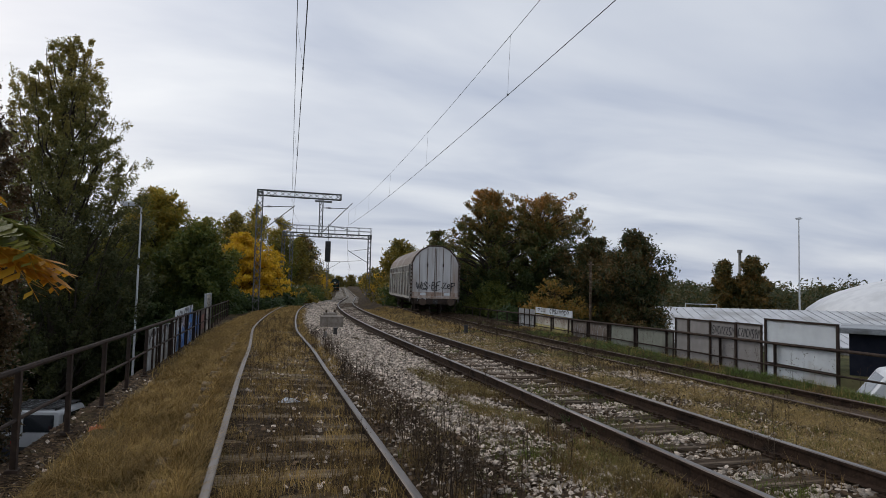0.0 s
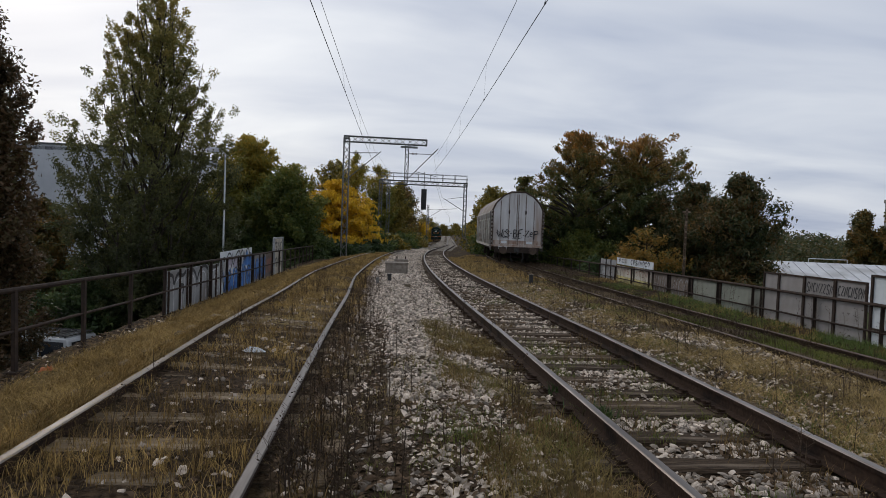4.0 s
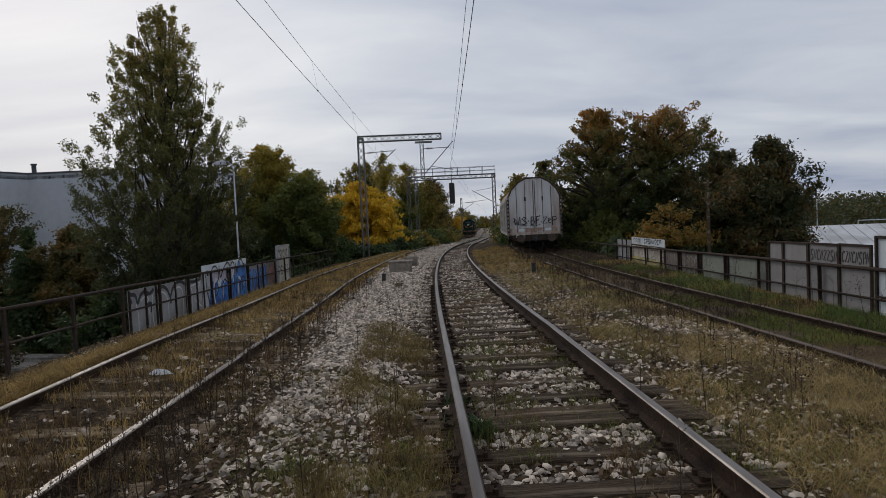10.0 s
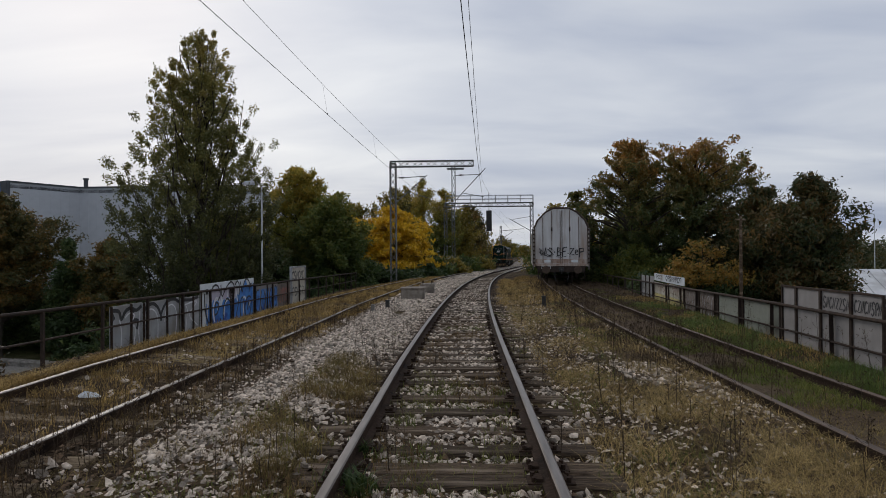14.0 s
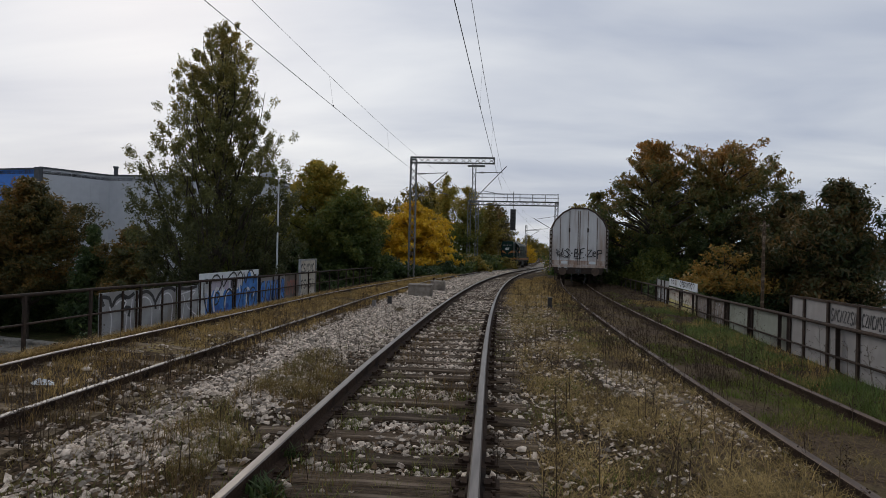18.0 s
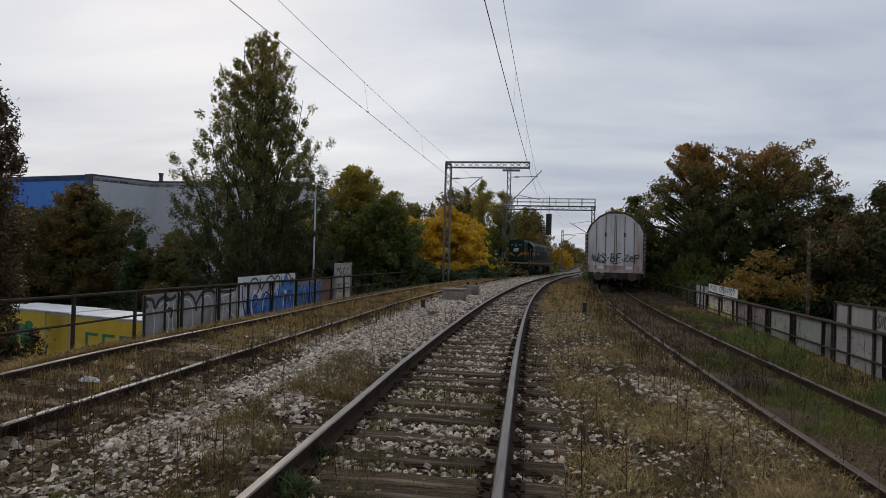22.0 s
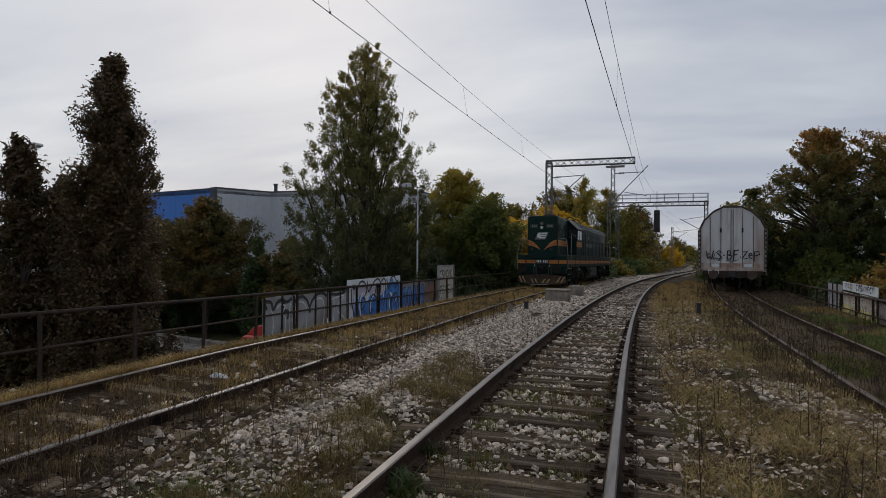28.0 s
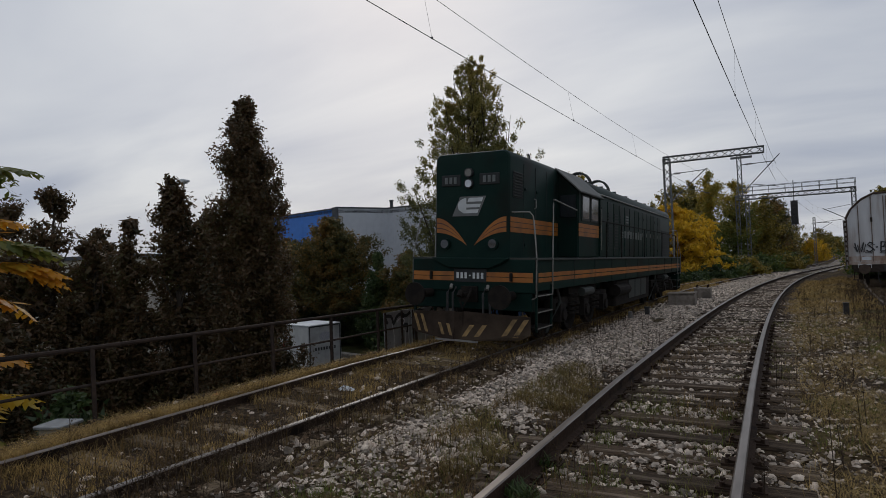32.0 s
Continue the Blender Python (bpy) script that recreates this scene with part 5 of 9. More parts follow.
def make_loco():
    """Front at y = 0 facing -y, rail tops at z = 0."""
    lo = thing("diesel_locomotive", 0, 0, 0, "dark green diesel locomotive with orange stripes and pale emblem", "locomotive")
    L, deck, fw = LOCO_L, 1.70, 1.31
    b = Build()
    b.box((0, L / 2, 1.38), (2 * fw - 0.02, L - 0.3, 0.60)); b.box((0, L / 2, 1.0), (1.5, L - 1.2, 0.3))
    b.part("frame", LOCO, lo, bevel=0.012)
    b = Build()
    b.box((0, L / 2, deck - 0.02), (2 * fw + 0.06, L - 0.04, 0.045))
    b.part("walkway", LOCO_DECK, lo, bevel=0.008)
    for s in (-1, 1):
        for z in (1.285, 1.385):
            Build().box((s * (fw - 0.008), L / 2, z), (0.012, L - 0.4, 0.078)).part("side_stripe", ORANGE, lo)
        for i in range(9):
            Build().box((s * (fw - 0.006), 2.4 + 1.65 * i, 1.38), (0.014, 0.016, 0.58)).part("frame_seam", LOUVRE, lo)
    for y, f in ((0.0, -1), (L, 1)):
        b = Build()
        b.box((0, y - f * 0.11, 1.36), (2 * fw, 0.22, 0.62)); b.box((0, y - f * 0.13, 0.92), (2.5, 0.2, 0.42))
        e = b.part("end_beam", LOCO, lo, bevel=0.014)
        for x in (-0.815, 0.815):
            for z in (1.29, 1.385):
                Build().box((x, y + f * 0.005, z), (0.93, 0.010, 0.082)).part("stripe", ORANGE, e)
        for x in (-0.86, 0.86):
            Build().box((x, y + f * 0.03, 1.34), (0.05, 0.06, 0.16)).part("lifting_lug", TRUCK, e, bevel=0.01)
        # the nose runs down over the beam in a blunt wedge
        b = Build()
        b.prism([(-0.86, deck), (0.86, deck), (0.66, 1.58), (0.42, 1.49), (-0.42, 1.49), (-0.66, 1.58)], y + f * 0.002, y + f * 0.075)
        b.part("nose_wedge", LOCO, e, bevel=0.02)
        b = Build()
        b.box((0, y + f * 0.008, 1.355), (0.70, 0.016, 0.25))
        p = b.part("number_plate", LOUVRE, e)
        b = Build()
        for i in range(7):
            b.box((-0.265 + 0.088 * i, y + f * 0.020, 1.355), (0.05 if i != 3 else 0.035, 0.006, 0.115 if i != 3 else 0.025))
        b.part("plate_bars", LOGO, p)
        for x in (-0.88, 0.88):
            buffer(lo, x, y, 1.0, f, TRUCK)
        b = Build()
        b.tube([(0, y, 1.0), (0, y + f * 0.30, 0.99), (0.0, y + f * 0.40, 1.06), (0.0, y + f * 0.46, 0.98)], 0.05, 8)
        b.tube([(0.05, y + f * 0.05, 1.10), (0.10, y + f * 0.30, 0.95), (0.02, y + f * 0.36, 0.74), (-0.06, y + f * 0.32, 0.92)], 0.028, 6)
        b.box((0, y + f * 0.03, 1.0), (0.34, 0.06, 0.30))
        b.part("coupling", TRUCK, lo)
        for x in (-0.42, -0.30, 0.34, 0.48):
            b = Build()
            b.tube([(x, y + f * 0.02, 1.12), (x + 0.03, y + f * 0.20, 1.02), (x + 0.06, y + f * 0.24, 0.62), (x - 0.02, y + f * 0.14, 0.46)], 0.024, 7)
            b.part("brake_hose", BLACK, lo)
        for x in (-0.38, 0.40):
            Build().tube([(x, y + f * 0.05, 1.17), (x + 0.02, y + f * 0.12, 1.10)], 0.03, 8).part("hose_cock", PIPE, lo)
        # snow plough with hazard stripes
        b = Build()
        for s in (-1, 1):
            front = [(s * 0.08, y + f * 0.42, 0.70), (s * 1.24, y + f * 0.05, 0.62), (s * 1.27, y + f * 0.10, 0.30), (s * 1.12, y + f * 0.14, 0.21), (s * 0.08, y + f * 0.54, 0.16)]
            b.add(front + [(x, yy - f * 0.04, z) for x, yy, z in front], [(0, 1, 2, 3, 4), (9, 8, 7, 6, 5), (0, 5, 6, 1), (1, 6, 7, 2), (2, 7, 8, 3), (3, 8, 9, 4), (4, 9, 5, 0)])
        b.box((0, y + f * 0.46, 0.42), (0.18, 0.05, 0.54))
        pl = b.part("snow_plough", PLOUGH, lo)
        for s in (-1, 1):
            for i, xo in enumerate((1.24, 1.04, 0.52, 0.30)):
                pts = []
                for dx, z in ((0, 0.58 if i < 2 else 0.46), (-0.085, 0.58 if i < 2 else 0.46), (-0.27 if i < 2 else -0.21, 0.25), (-0.185 if i < 2 else -0.125, 0.25)):
                    x = max(0.1, xo + dx)
                    k, kz = (x - 0.08) / 1.16, (0.66 - z) / 0.48
                    pts.append((s * x, y + f * (0.42 - 0.37 * k + kz * (0.11 - 0.05 * k) + 0.014), z))
                Build().add(pts, [(0, 1, 2, 3)]).part("hazard_stripe", HAZARD, pl)
        b = Build()
        b.box((0, y + f * 0.56, 0.175), (0.9, 0.012, 0.035))
        b.part("worn_edge", PIPE, pl)
    # short hood with curved stripes, lamps and emblem
    w, zt, yf, yc0, yc1 = 1.60, 3.74, 0.0, 2.75, 4.62
    b = Build()
    hood(b, w, deck, zt, yf, yc0 + 0.1)
    sh = b.part("short_hood", LOCO, lo, smooth_angle=28)
    for s in (-1, 1):
        for k0, k1 in ((0.0, 0.28), (0.35, 0.63), (0.70, 1.0)):
            b = Build()
            wing_band(b, yf - 0.006, s, k0, k1)
            b.part("wing_stripe", ORANGE, sh)
        b = Build()
        wing_band(b, yf - 0.003, s, 0.0, 1.0)
        b.part("stripe_line", MAROON, sh)
        band_run(sh, s * (w / 2 + 0.004), 0.06, yc0, 2.185, 2.475)
        for y, h in ((0.72, 1.75), (1.35, 1.75), (2.0, 1.75), (2.5, 1.75)):
            Build().box((s * (w / 2 + 0.002), y, deck + 0.1 + h / 2), (0.010, 0.014, h)).part("door_seam", LOUVRE, sh)
        for y, z in ((0.80, 3.05), (0.80, 1.95), (1.43, 3.05), (1.43, 1.95)):
            Build().box((s * (w / 2 + 0.012), y, z), (0.026, 0.10, 0.05)).part("hinge", LOCO, sh, bevel=0.006)
        b = Build()
        b.tube([(s * (w / 2 + 0.02), 1.25, 2.9), (s * (w / 2 + 0.06), 1.25, 2.88), (s * (w / 2 + 0.06), 1.25, 2.72), (s * (w / 2 + 0.02), 1.25, 2.70)], 0.012, 6)
        b.part("door_handle", PIPE, sh)
        b = Build()
        b.box((s * (w / 2 + 0.006), 0.40, 3.10), (0.012, 0.46, 0.50))
        g = b.part("grille", LOUVRE, sh)
        for i in range(9):
            Build().box((s * (w / 2 + 0.02), 0.40, 2.88 + 0.055 * i), (0.028, 0.44, 0.014)).part("slat", LOCO_DECK, g)
    # emblem: a slanted field, a half disc and three bars
    b = Build()
    b.add([(-0.40, yf - 0.006, 2.50), (0.16, yf - 0.006, 2.50), (0.33, yf - 0.006, 2.88), (-0.23, yf - 0.006, 2.88)], [(0, 1, 2, 3)])
    b.part("emblem_field", EMBLEM_GREY, sh, "grey slanted field behind the emblem")
    b = Build()
    for za, zb in ((2.555, 2.625), (2.665, 2.73), (2.775, 2.85)):
        k = lambda z: 0.42 * (z - 2.70)
        b.add([(-0.10 + k(za), yf - 0.011, za), (0.21 + k(za), yf - 0.011, za), (0.21 + k(zb), yf - 0.011, zb), (-0.10 + k(zb), yf - 0.011, zb)], [(0, 1, 2, 3)])
    pts = arc(-0.09, 2.7025, 0.19, 0.1475, 90, 270, 12)
    b.add([(x, yf - 0.011, z) for x, z in pts], [tuple(range(len(pts)))])
    b.part("emblem", LOGO, sh, "pale emblem of a half disc and three bars")
    for z in (3.335, 3.125):
        b = Build()
        b.tube([(-0.03, yf + 0.02, z), (-0.03, yf - 0.055, z)], 0.095, 18)
        hl = b.part("headlight_housing", LOUVRE, sh, smooth_angle=40)
        b = Build()
        b.tube([(-0.03, yf - 0.05, z), (-0.03, yf - 0.062, z)], 0.072, 16)
        b.part("headlight", LENS if z < 3.2 else LENS_DULL, hl, smooth_angle=40)
    for s in (-0.43, 0.40):
        b = Build()
        b.box((s, yf - 0.010, 3.20), (0.42, 0.022, 0.22))
        nb = b.part("number_board", LOUVRE, sh, bevel=0.02)
        b = Build()
        for i in range(3):
            b.box((s - 0.10 + 0.10 * i, yf - 0.026, 3.20), (0.06, 0.006, 0.125))
        b.part("board_bars", LOGO_DIM, nb)
    for s in (-0.55, 0.48):
        b = Build()
        b.tube([(s, yf + 0.01, 1.965), (s, yf - 0.05, 1.965)], 0.115, 14)
        ml = b.part("marker_lamp", LOCO, sh, smooth_angle=40)
        Build().tube([(s, yf - 0.045, 1.965), (s, yf - 0.056, 1.965)], 0.085, 12).part("lamp_glass", GLASS, ml)
    # cab: wider, with sloped roof wings
    cw = 1.29
    b = Build()
    b.prism([(-cw, deck), (cw, deck), (cw, 3.20), (0.78, 3.69), (0.3, 3.76), (-0.3, 3.76), (-0.78, 3.69), (-cw, 3.20)], yc0, yc1)
    cab = b.part("cab", LOCO, lo, bevel=0.03)
    for s in (-1, 1):
        b = Build()
        under = [(s * (cw + 0.05), yc0 - 0.06, 3.165), (s * 0.76, yc0 - 0.06, 3.70), (s * 0.76, yc1 + 0.06, 3.70), (s * (cw + 0.05), yc1 + 0.06, 3.165)]
        b.add(under + [(x, y, z + 0.035) for x, y, z in under], [(0, 1, 2, 3), (7, 6, 5, 4), (0, 4, 5, 1), (1, 5, 6, 2), (2, 6, 7, 3), (3, 7, 4, 0)])
        b.part("cab_roof_wing", LOCO_WING, cab)
        Build().tube([(s * (cw + 0.05), yc0 - 0.06, 3.165), (s * (cw + 0.05), yc1 + 0.06, 3.165)], 0.02, 6).part("rain_strip", LOCO_DECK, cab)
        for ya, yb in ((2.95, 3.55), (3.65, 4.32)):
            b = Build()
            b.box((s * (cw + 0.006), (ya + yb) / 2, 2.84), (0.03, yb - ya, 0.60))
            fr = b.part("window_frame", LOCO_DECK, cab, bevel=0.01)
            Build().box((s * (cw + 0.016), (ya + yb) / 2, 2.84), (0.02, yb - ya - 0.10, 0.50)).part("pane", GLASS, fr)
        Build().box((s * (cw + 0.02), 4.45, 2.45), (0.04, 0.05, 1.4)).part("door_edge", LOCO, cab)
        band_run(cab, s * (cw + 0.004), yc0, yc1, 2.185, 2.475)
        Build().box((s * 1.05, yc0 - 0.008, 2.86), (0.36, 0.03, 0.50)).part("pane", GLASS, cab)
        Build().tube([(s * (cw + 0.05), 4.5, 2.9), (s * (cw + 0.05), 4.5, 1.9)], 0.014, 6).part("grab_rail", PIPE, cab)
    # long hood
    lw, lt = 1.74, 3.72
    b = Build()
    hood(b, lw, deck, lt, yc1, L - 0.1, 0.26)
    lh = b.part("long_hood", LOCO, lo, smooth_angle=28)
    b = Build()
    hood(b, 1.2, lt - 0.12, lt + 0.05, yc1 + 0.02, L - 0.25, 0.06)
    b.part("roof_ridge", LOCO_ROOF, lh, smooth_angle=30)
    for i in range(8):
        Build().box((0, 5.6 + 1.6 * i, lt + 0.03), (1.32, 0.05, 0.06)).part("roof_strap", LOCO_ROOF, lh)
    for s in (-1, 1):
        Build().tube([(s * (lw / 2 + 0.03), yc1 + 0.1, 3.42), (s * (lw / 2 + 0.03), L - 0.3, 3.42)], 0.024, 6).part("gutter", PIPE, lh)
        for i in range(15):
            y = 5.05 + 0.72 * i
            b = Build()
            b.box((s * (lw / 2 + 0.004), y, 2.52), (0.022, 0.66, 1.55))
            d = b.part("hood_door", LOCO if i % 4 else LOCO_WORN, lh, bevel=0.006)
            if i in (1, 3, 4, 5):
                for j in range(12):
                    Build().box((s * (lw / 2 + 0.020), y - 0.05, 1.98 + 0.09 * j), (0.022, 0.40, 0.034)).part("louvre", LOUVRE, d)
            else:
                Build().box((s * (lw / 2 + 0.026), y + 0.24, 2.5), (0.03, 0.03, 0.14)).part("handle", PIPE, d)
            for z in (1.95, 3.05):
                Build().box((s * (lw / 2 + 0.020), y - 0.28, z), (0.02, 0.05, 0.09)).part("hinge", LOCO_DECK, d)
        b = Build()
        b.box((s * (lw / 2 + 0.006), L - 1.35, 2.28), (0.03, 1.9, 1.05))
        rg_ = b.part("radiator_grille", LOUVRE, lh)
        for i in range(6):
            Build().box((s * (lw / 2 + 0.024), L - 1.35, 1.86 + 0.17 * i), (0.012, 1.86, 0.02)).part("grille_bar", LOCO_DECK, rg_)
        for i in range(8):
            Build().box((s * (lw / 2 + 0.022), 8.7 + 0.40 * i, 2.42), (0.008, 0.25, 0.22)).part("lettering_bar", LOGO_DIM, lh)
        for i in range(3):
            Build().box((s * (lw / 2 + 0.022), 9.35, 2.82 + 0.09 * i), (0.008, 0.36, 0.05)).part("lettering_bar", LOGO_DIM, lh)
    # roof fittings
    b = Build()
    b.tube([(0.12, 1.15, zt - 0.05), (0.12, 1.15, zt + 0.07)], 0.30, 20)
    b.tube([(0.12, 1.15, zt + 0.06), (0.12, 1.15, zt + 0.11)], 0.34, 20)
    b.part("roof_vent", LOUVRE, lo, bevel=0.01)
    Build().tube([(0.45, 1.9, zt - 0.02), (0.45, 1.9, zt + 0.16), (0.45, 1.82, zt + 0.19)], 0.022, 6).part("horn", LOCO_DECK, lo)
    for y in (6.2, 8.2):
        for dy in (0.0, 0.16):
            b = Build()
            b.tube([(0.22 + 0.34 * math.cos(radians(a)), y + dy, lt + 0.36 * math.sin(radians(a))) for a in range(0, 181, 15)], 0.032, 6)
            b.part("exhaust_hoop", LOCO_ROOF, lo)
        Build().box((0.22, y + 0.08, lt + 0.05), (0.5, 0.5, 0.12)).part("exhaust_base", LOUVRE, lo, bevel=0.02)
    for y in (11.4, 13.6, 15.8):
        Build().tube([(0, y, lt), (0, y, lt + 0.09)], 0.5, 18).part("fan_housing", LOCO_ROOF, lo)
    # corner steps and handrails
    for y, f in ((0.05, 1), (L - 0.05, -1)):
        for s in (-1, 1):
            b = Build()
            b.tube([(s * 0.80, y + f * 0.08, 2.56), (s * 1.14, y + f * 0.12, 2.56), (s * 1.22, y + f * 0.10, 2.48), (s * 1.27, y + f * 0.06, 2.2), (s * 1.33, y, 1.75), (s * 1.33, y, 0.99), (s * 1.28, y, 0.95), (s * 1.15, y, 0.94)], 0.015, 7)
            b.part("handrail", PIPE, lo, "pale bent handrail", smooth_angle=60)
            b = Build()
            b.tube([(s * 1.26, y + f * 2.66, 2.76), (s * 1.28, y + f * 1.9, 2.80), (s * 1.30, y + f * 1.02, 2.86), (s * 1.32, y + f * 0.93, 2.74), (s * 1.33, y + f * 0.88, 1.75), (s * 1.33, y + f * 0.88, 1.0), (s * 1.2, y + f * 0.88, 0.95)], 0.015, 7)
            b.part("handrail", PIPE, lo, "pale bent handrail", smooth_angle=60)
            for z in (0.40, 0.70, 1.00):
                t = Build().box((s * 1.2, y + f * 0.46, z), (0.26, 0.78, 0.035)).part("step", TRUCK, lo)
                Build().box((s * 1.335, y + f * 0.46, z), (0.012, 0.78, 0.02)).part("step_edge", PIPE, t)
            for q in (0.06, 0.86):
                Build().box((s * 1.31, y + f * q, 0.76), (0.035, 0.05, 0.86)).part("step_hanger", LOCO, lo)
    for s in (-1, 1):
        b = Build()
        b.tube([(s * 1.29, yc1 + 0.2, 2.62), (s * 1.29, L - 1.1, 2.62)], 0.016, 6)
        b.part("walkway_handrail", TRUCK, lo)
        for i in range(8):
            Build().tube([(s * 1.29, 5.2 + 1.65 * i, 1.69), (s * 1.29, 5.2 + 1.65 * i, 2.62)], 0.014, 5).part("handrail_post", TRUCK, lo)
    # bogies, wheels, tank
    wm = wheel_mesh(0.51).mesh("wheel", TRUCK, smooth_angle=40)
    for yc in BOGIES:
        b = Build()
        for s in (-1, 1):
            b.box((s * 1.05, yc, 0.74), (0.16, 4.4, 0.24)); b.box((s * 1.08, yc, 0.95), (0.14, 2.2, 0.2))
        b.box((0, yc, 0.8), (2.0, 1.2, 0.3))
        bg = b.part("bogie", TRUCK, lo, bevel=0.01)
        for s in (-1, 1):
            for dy in (-1.7, 0, 1.7):
                b = Build()
                b.box((s * 1.13, yc + dy, 0.56), (0.2, 0.36, 0.40)); b.tube([(s * 1.2, yc + dy, 0.51), (s * 1.28, yc + dy, 0.51)], 0.13, 12)
                b.part("axle_box", TRUCK, bg, bevel=0.01)
            for dy in (-0.85, 0.85):
                for q in (-0.16, 0.16):
                    b = Build()
                    for k in range(5):
                        b.tube([(s * 1.16, yc + dy + q, 0.46 + 0.10 * k), (s * 1.16, yc + dy + q, 0.51 + 0.10 * k)], 0.095, 10)
                    b.part("spring", TRUCK, bg)
            Build().tube([(s * 1.22, yc - 0.4, 0.92), (s * 1.22, yc + 0.4, 0.92)], 0.1, 10).part("brake_cylinder", LOCO_DECK, bg)
            Build().tube([(s * 1.22, yc - 2.1, 1.1), (s * 1.24, yc - 1.95, 0.8), (s * 1.05, yc - 2.25, 0.18)], 0.035, 6).part("sand_pipe", LOCO_DECK, bg)
        for dy in (-1.7, 0, 1.7):
            for s in (-1, 1):
                o = new("wheel", wm)
                o.parent = lo
                o.matrix_basis = pose(s * 0.7525, yc + dy, 0.51, 0, 0, 0 if s < 0 else 180)
                wheels_turning.append((o, s, yc + dy))
    b = Build()
    hood(b, 2.4, 0.34, 1.08, 6.6, L - 6.6, 0.1)
    b.part("fuel_tank", TRUCK, lo, bevel=0.02)
    for s in (-1, 1):
        Build().tube([(s * 1.18, 6.5, 0.78), (s * 1.18, 7.9, 0.78)], 0.17, 12).part("air_tank", TRUCK, lo)
        for y in (8.5, 9.4, 10.3):
            Build().box((s * 1.215, y, 0.75), (0.03, 0.8, 0.55)).part("tank_panel", LOCO_DECK, lo, bevel=0.01)
    return lo


loco = make_loco()


def loco_pose(t):
    y = 10.6 + LOCO_V * (32.0 - t)
    ya, yb = y + BOGIES[0], y + BOGIES[1]
    xa, xb, za, zb = left_x(ya), left_x(yb), left_z(ya), left_z(yb)
    s, dz = (xb - xa) / (yb - ya), (zb - za) / (yb - ya)
    lean = math.degrees((cant(ya) + cant(yb)) / 2)
    return pose(xa - BOGIES[0] * s, y, za - BOGIES[0] * dz, math.degrees(math.atan(dz)), lean, -math.degrees(math.atan(s)))


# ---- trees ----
# the lower poplar crown takes the darker colours, its top the paler ones
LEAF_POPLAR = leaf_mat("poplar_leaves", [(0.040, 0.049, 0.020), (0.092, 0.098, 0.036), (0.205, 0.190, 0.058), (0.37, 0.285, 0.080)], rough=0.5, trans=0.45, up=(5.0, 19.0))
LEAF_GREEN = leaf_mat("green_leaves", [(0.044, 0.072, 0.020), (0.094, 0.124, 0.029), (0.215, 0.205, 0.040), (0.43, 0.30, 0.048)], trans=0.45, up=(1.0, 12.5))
LEAF_DARK = leaf_mat("dark_green_leaves", [(0.030, 0.052, 0.019), (0.055, 0.088, 0.028), (0.108, 0.132, 0.038)], trans=0.38)
LEAF_YELLOW = leaf_mat("yellow_leaves", [(0.30, 0.19, 0.022), (0.60, 0.38, 0.025), (0.74, 0.48, 0.030), (0.55, 0.34, 0.022)])
LEAF_HORN = leaf_mat("dark_russet_leaves", [(0.036, 0.036, 0.015), (0.070, 0.050, 0.023), (0.125, 0.070, 0.034), (0.085, 0.074, 0.026)], trans=0.35)
LEAF_RUST = leaf_mat("rust_and_green_leaves", [(0.050, 0.058, 0.019), (0.088, 0.082, 0.026), (0.160, 0.112, 0.031), (0.27, 0.140, 0.034)], trans=0.38)
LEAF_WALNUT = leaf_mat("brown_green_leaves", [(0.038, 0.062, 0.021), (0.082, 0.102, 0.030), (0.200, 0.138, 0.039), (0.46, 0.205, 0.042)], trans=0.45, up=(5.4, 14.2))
LEAF_WALNUT_D = leaf_mat("dark_brown_green_leaves", [(0.028, 0.044, 0.018), (0.053, 0.068, 0.023), (0.105, 0.080, 0.028), (0.18, 0.105, 0.034)], trans=0.38)
LEAF_OLIVE = leaf_mat("yellow_green_leaves", [(0.072, 0.078, 0.020), (0.155, 0.135, 0.028), (0.33, 0.235, 0.033), (0.125, 0.108, 0.027)], trans=0.35)
LEAF_ORANGE = leaf_mat("orange_yellow_leaves", [(0.40, 0.22, 0.02), (0.52, 0.23, 0.018), (0.60, 0.28, 0.02), (0.50, 0.30, 0.03)])
LEAF_GOLD = leaf_mat("golden_leaves", [(0.45, 0.30, 0.03), (0.58, 0.37, 0.03), (0.40, 0.32, 0.04)])
LEAF_SUMAC = leaf_mat("sumac_green_leaves", [(0.07, 0.10, 0.022), (0.11, 0.13, 0.03), (0.20, 0.19, 0.035)])
LEAF_BRONZE = leaf_mat("orange_brown_leaves", [(0.11, 0.12, 0.035), (0.22, 0.165, 0.04), (0.38, 0.21, 0.045), (0.30, 0.21, 0.05)])
LEAF_FAR = leaf_mat("distant_wood", [(0.040, 0.056, 0.026), (0.065, 0.078, 0.032), (0.10, 0.095, 0.036), (0.14, 0.095, 0.036)])


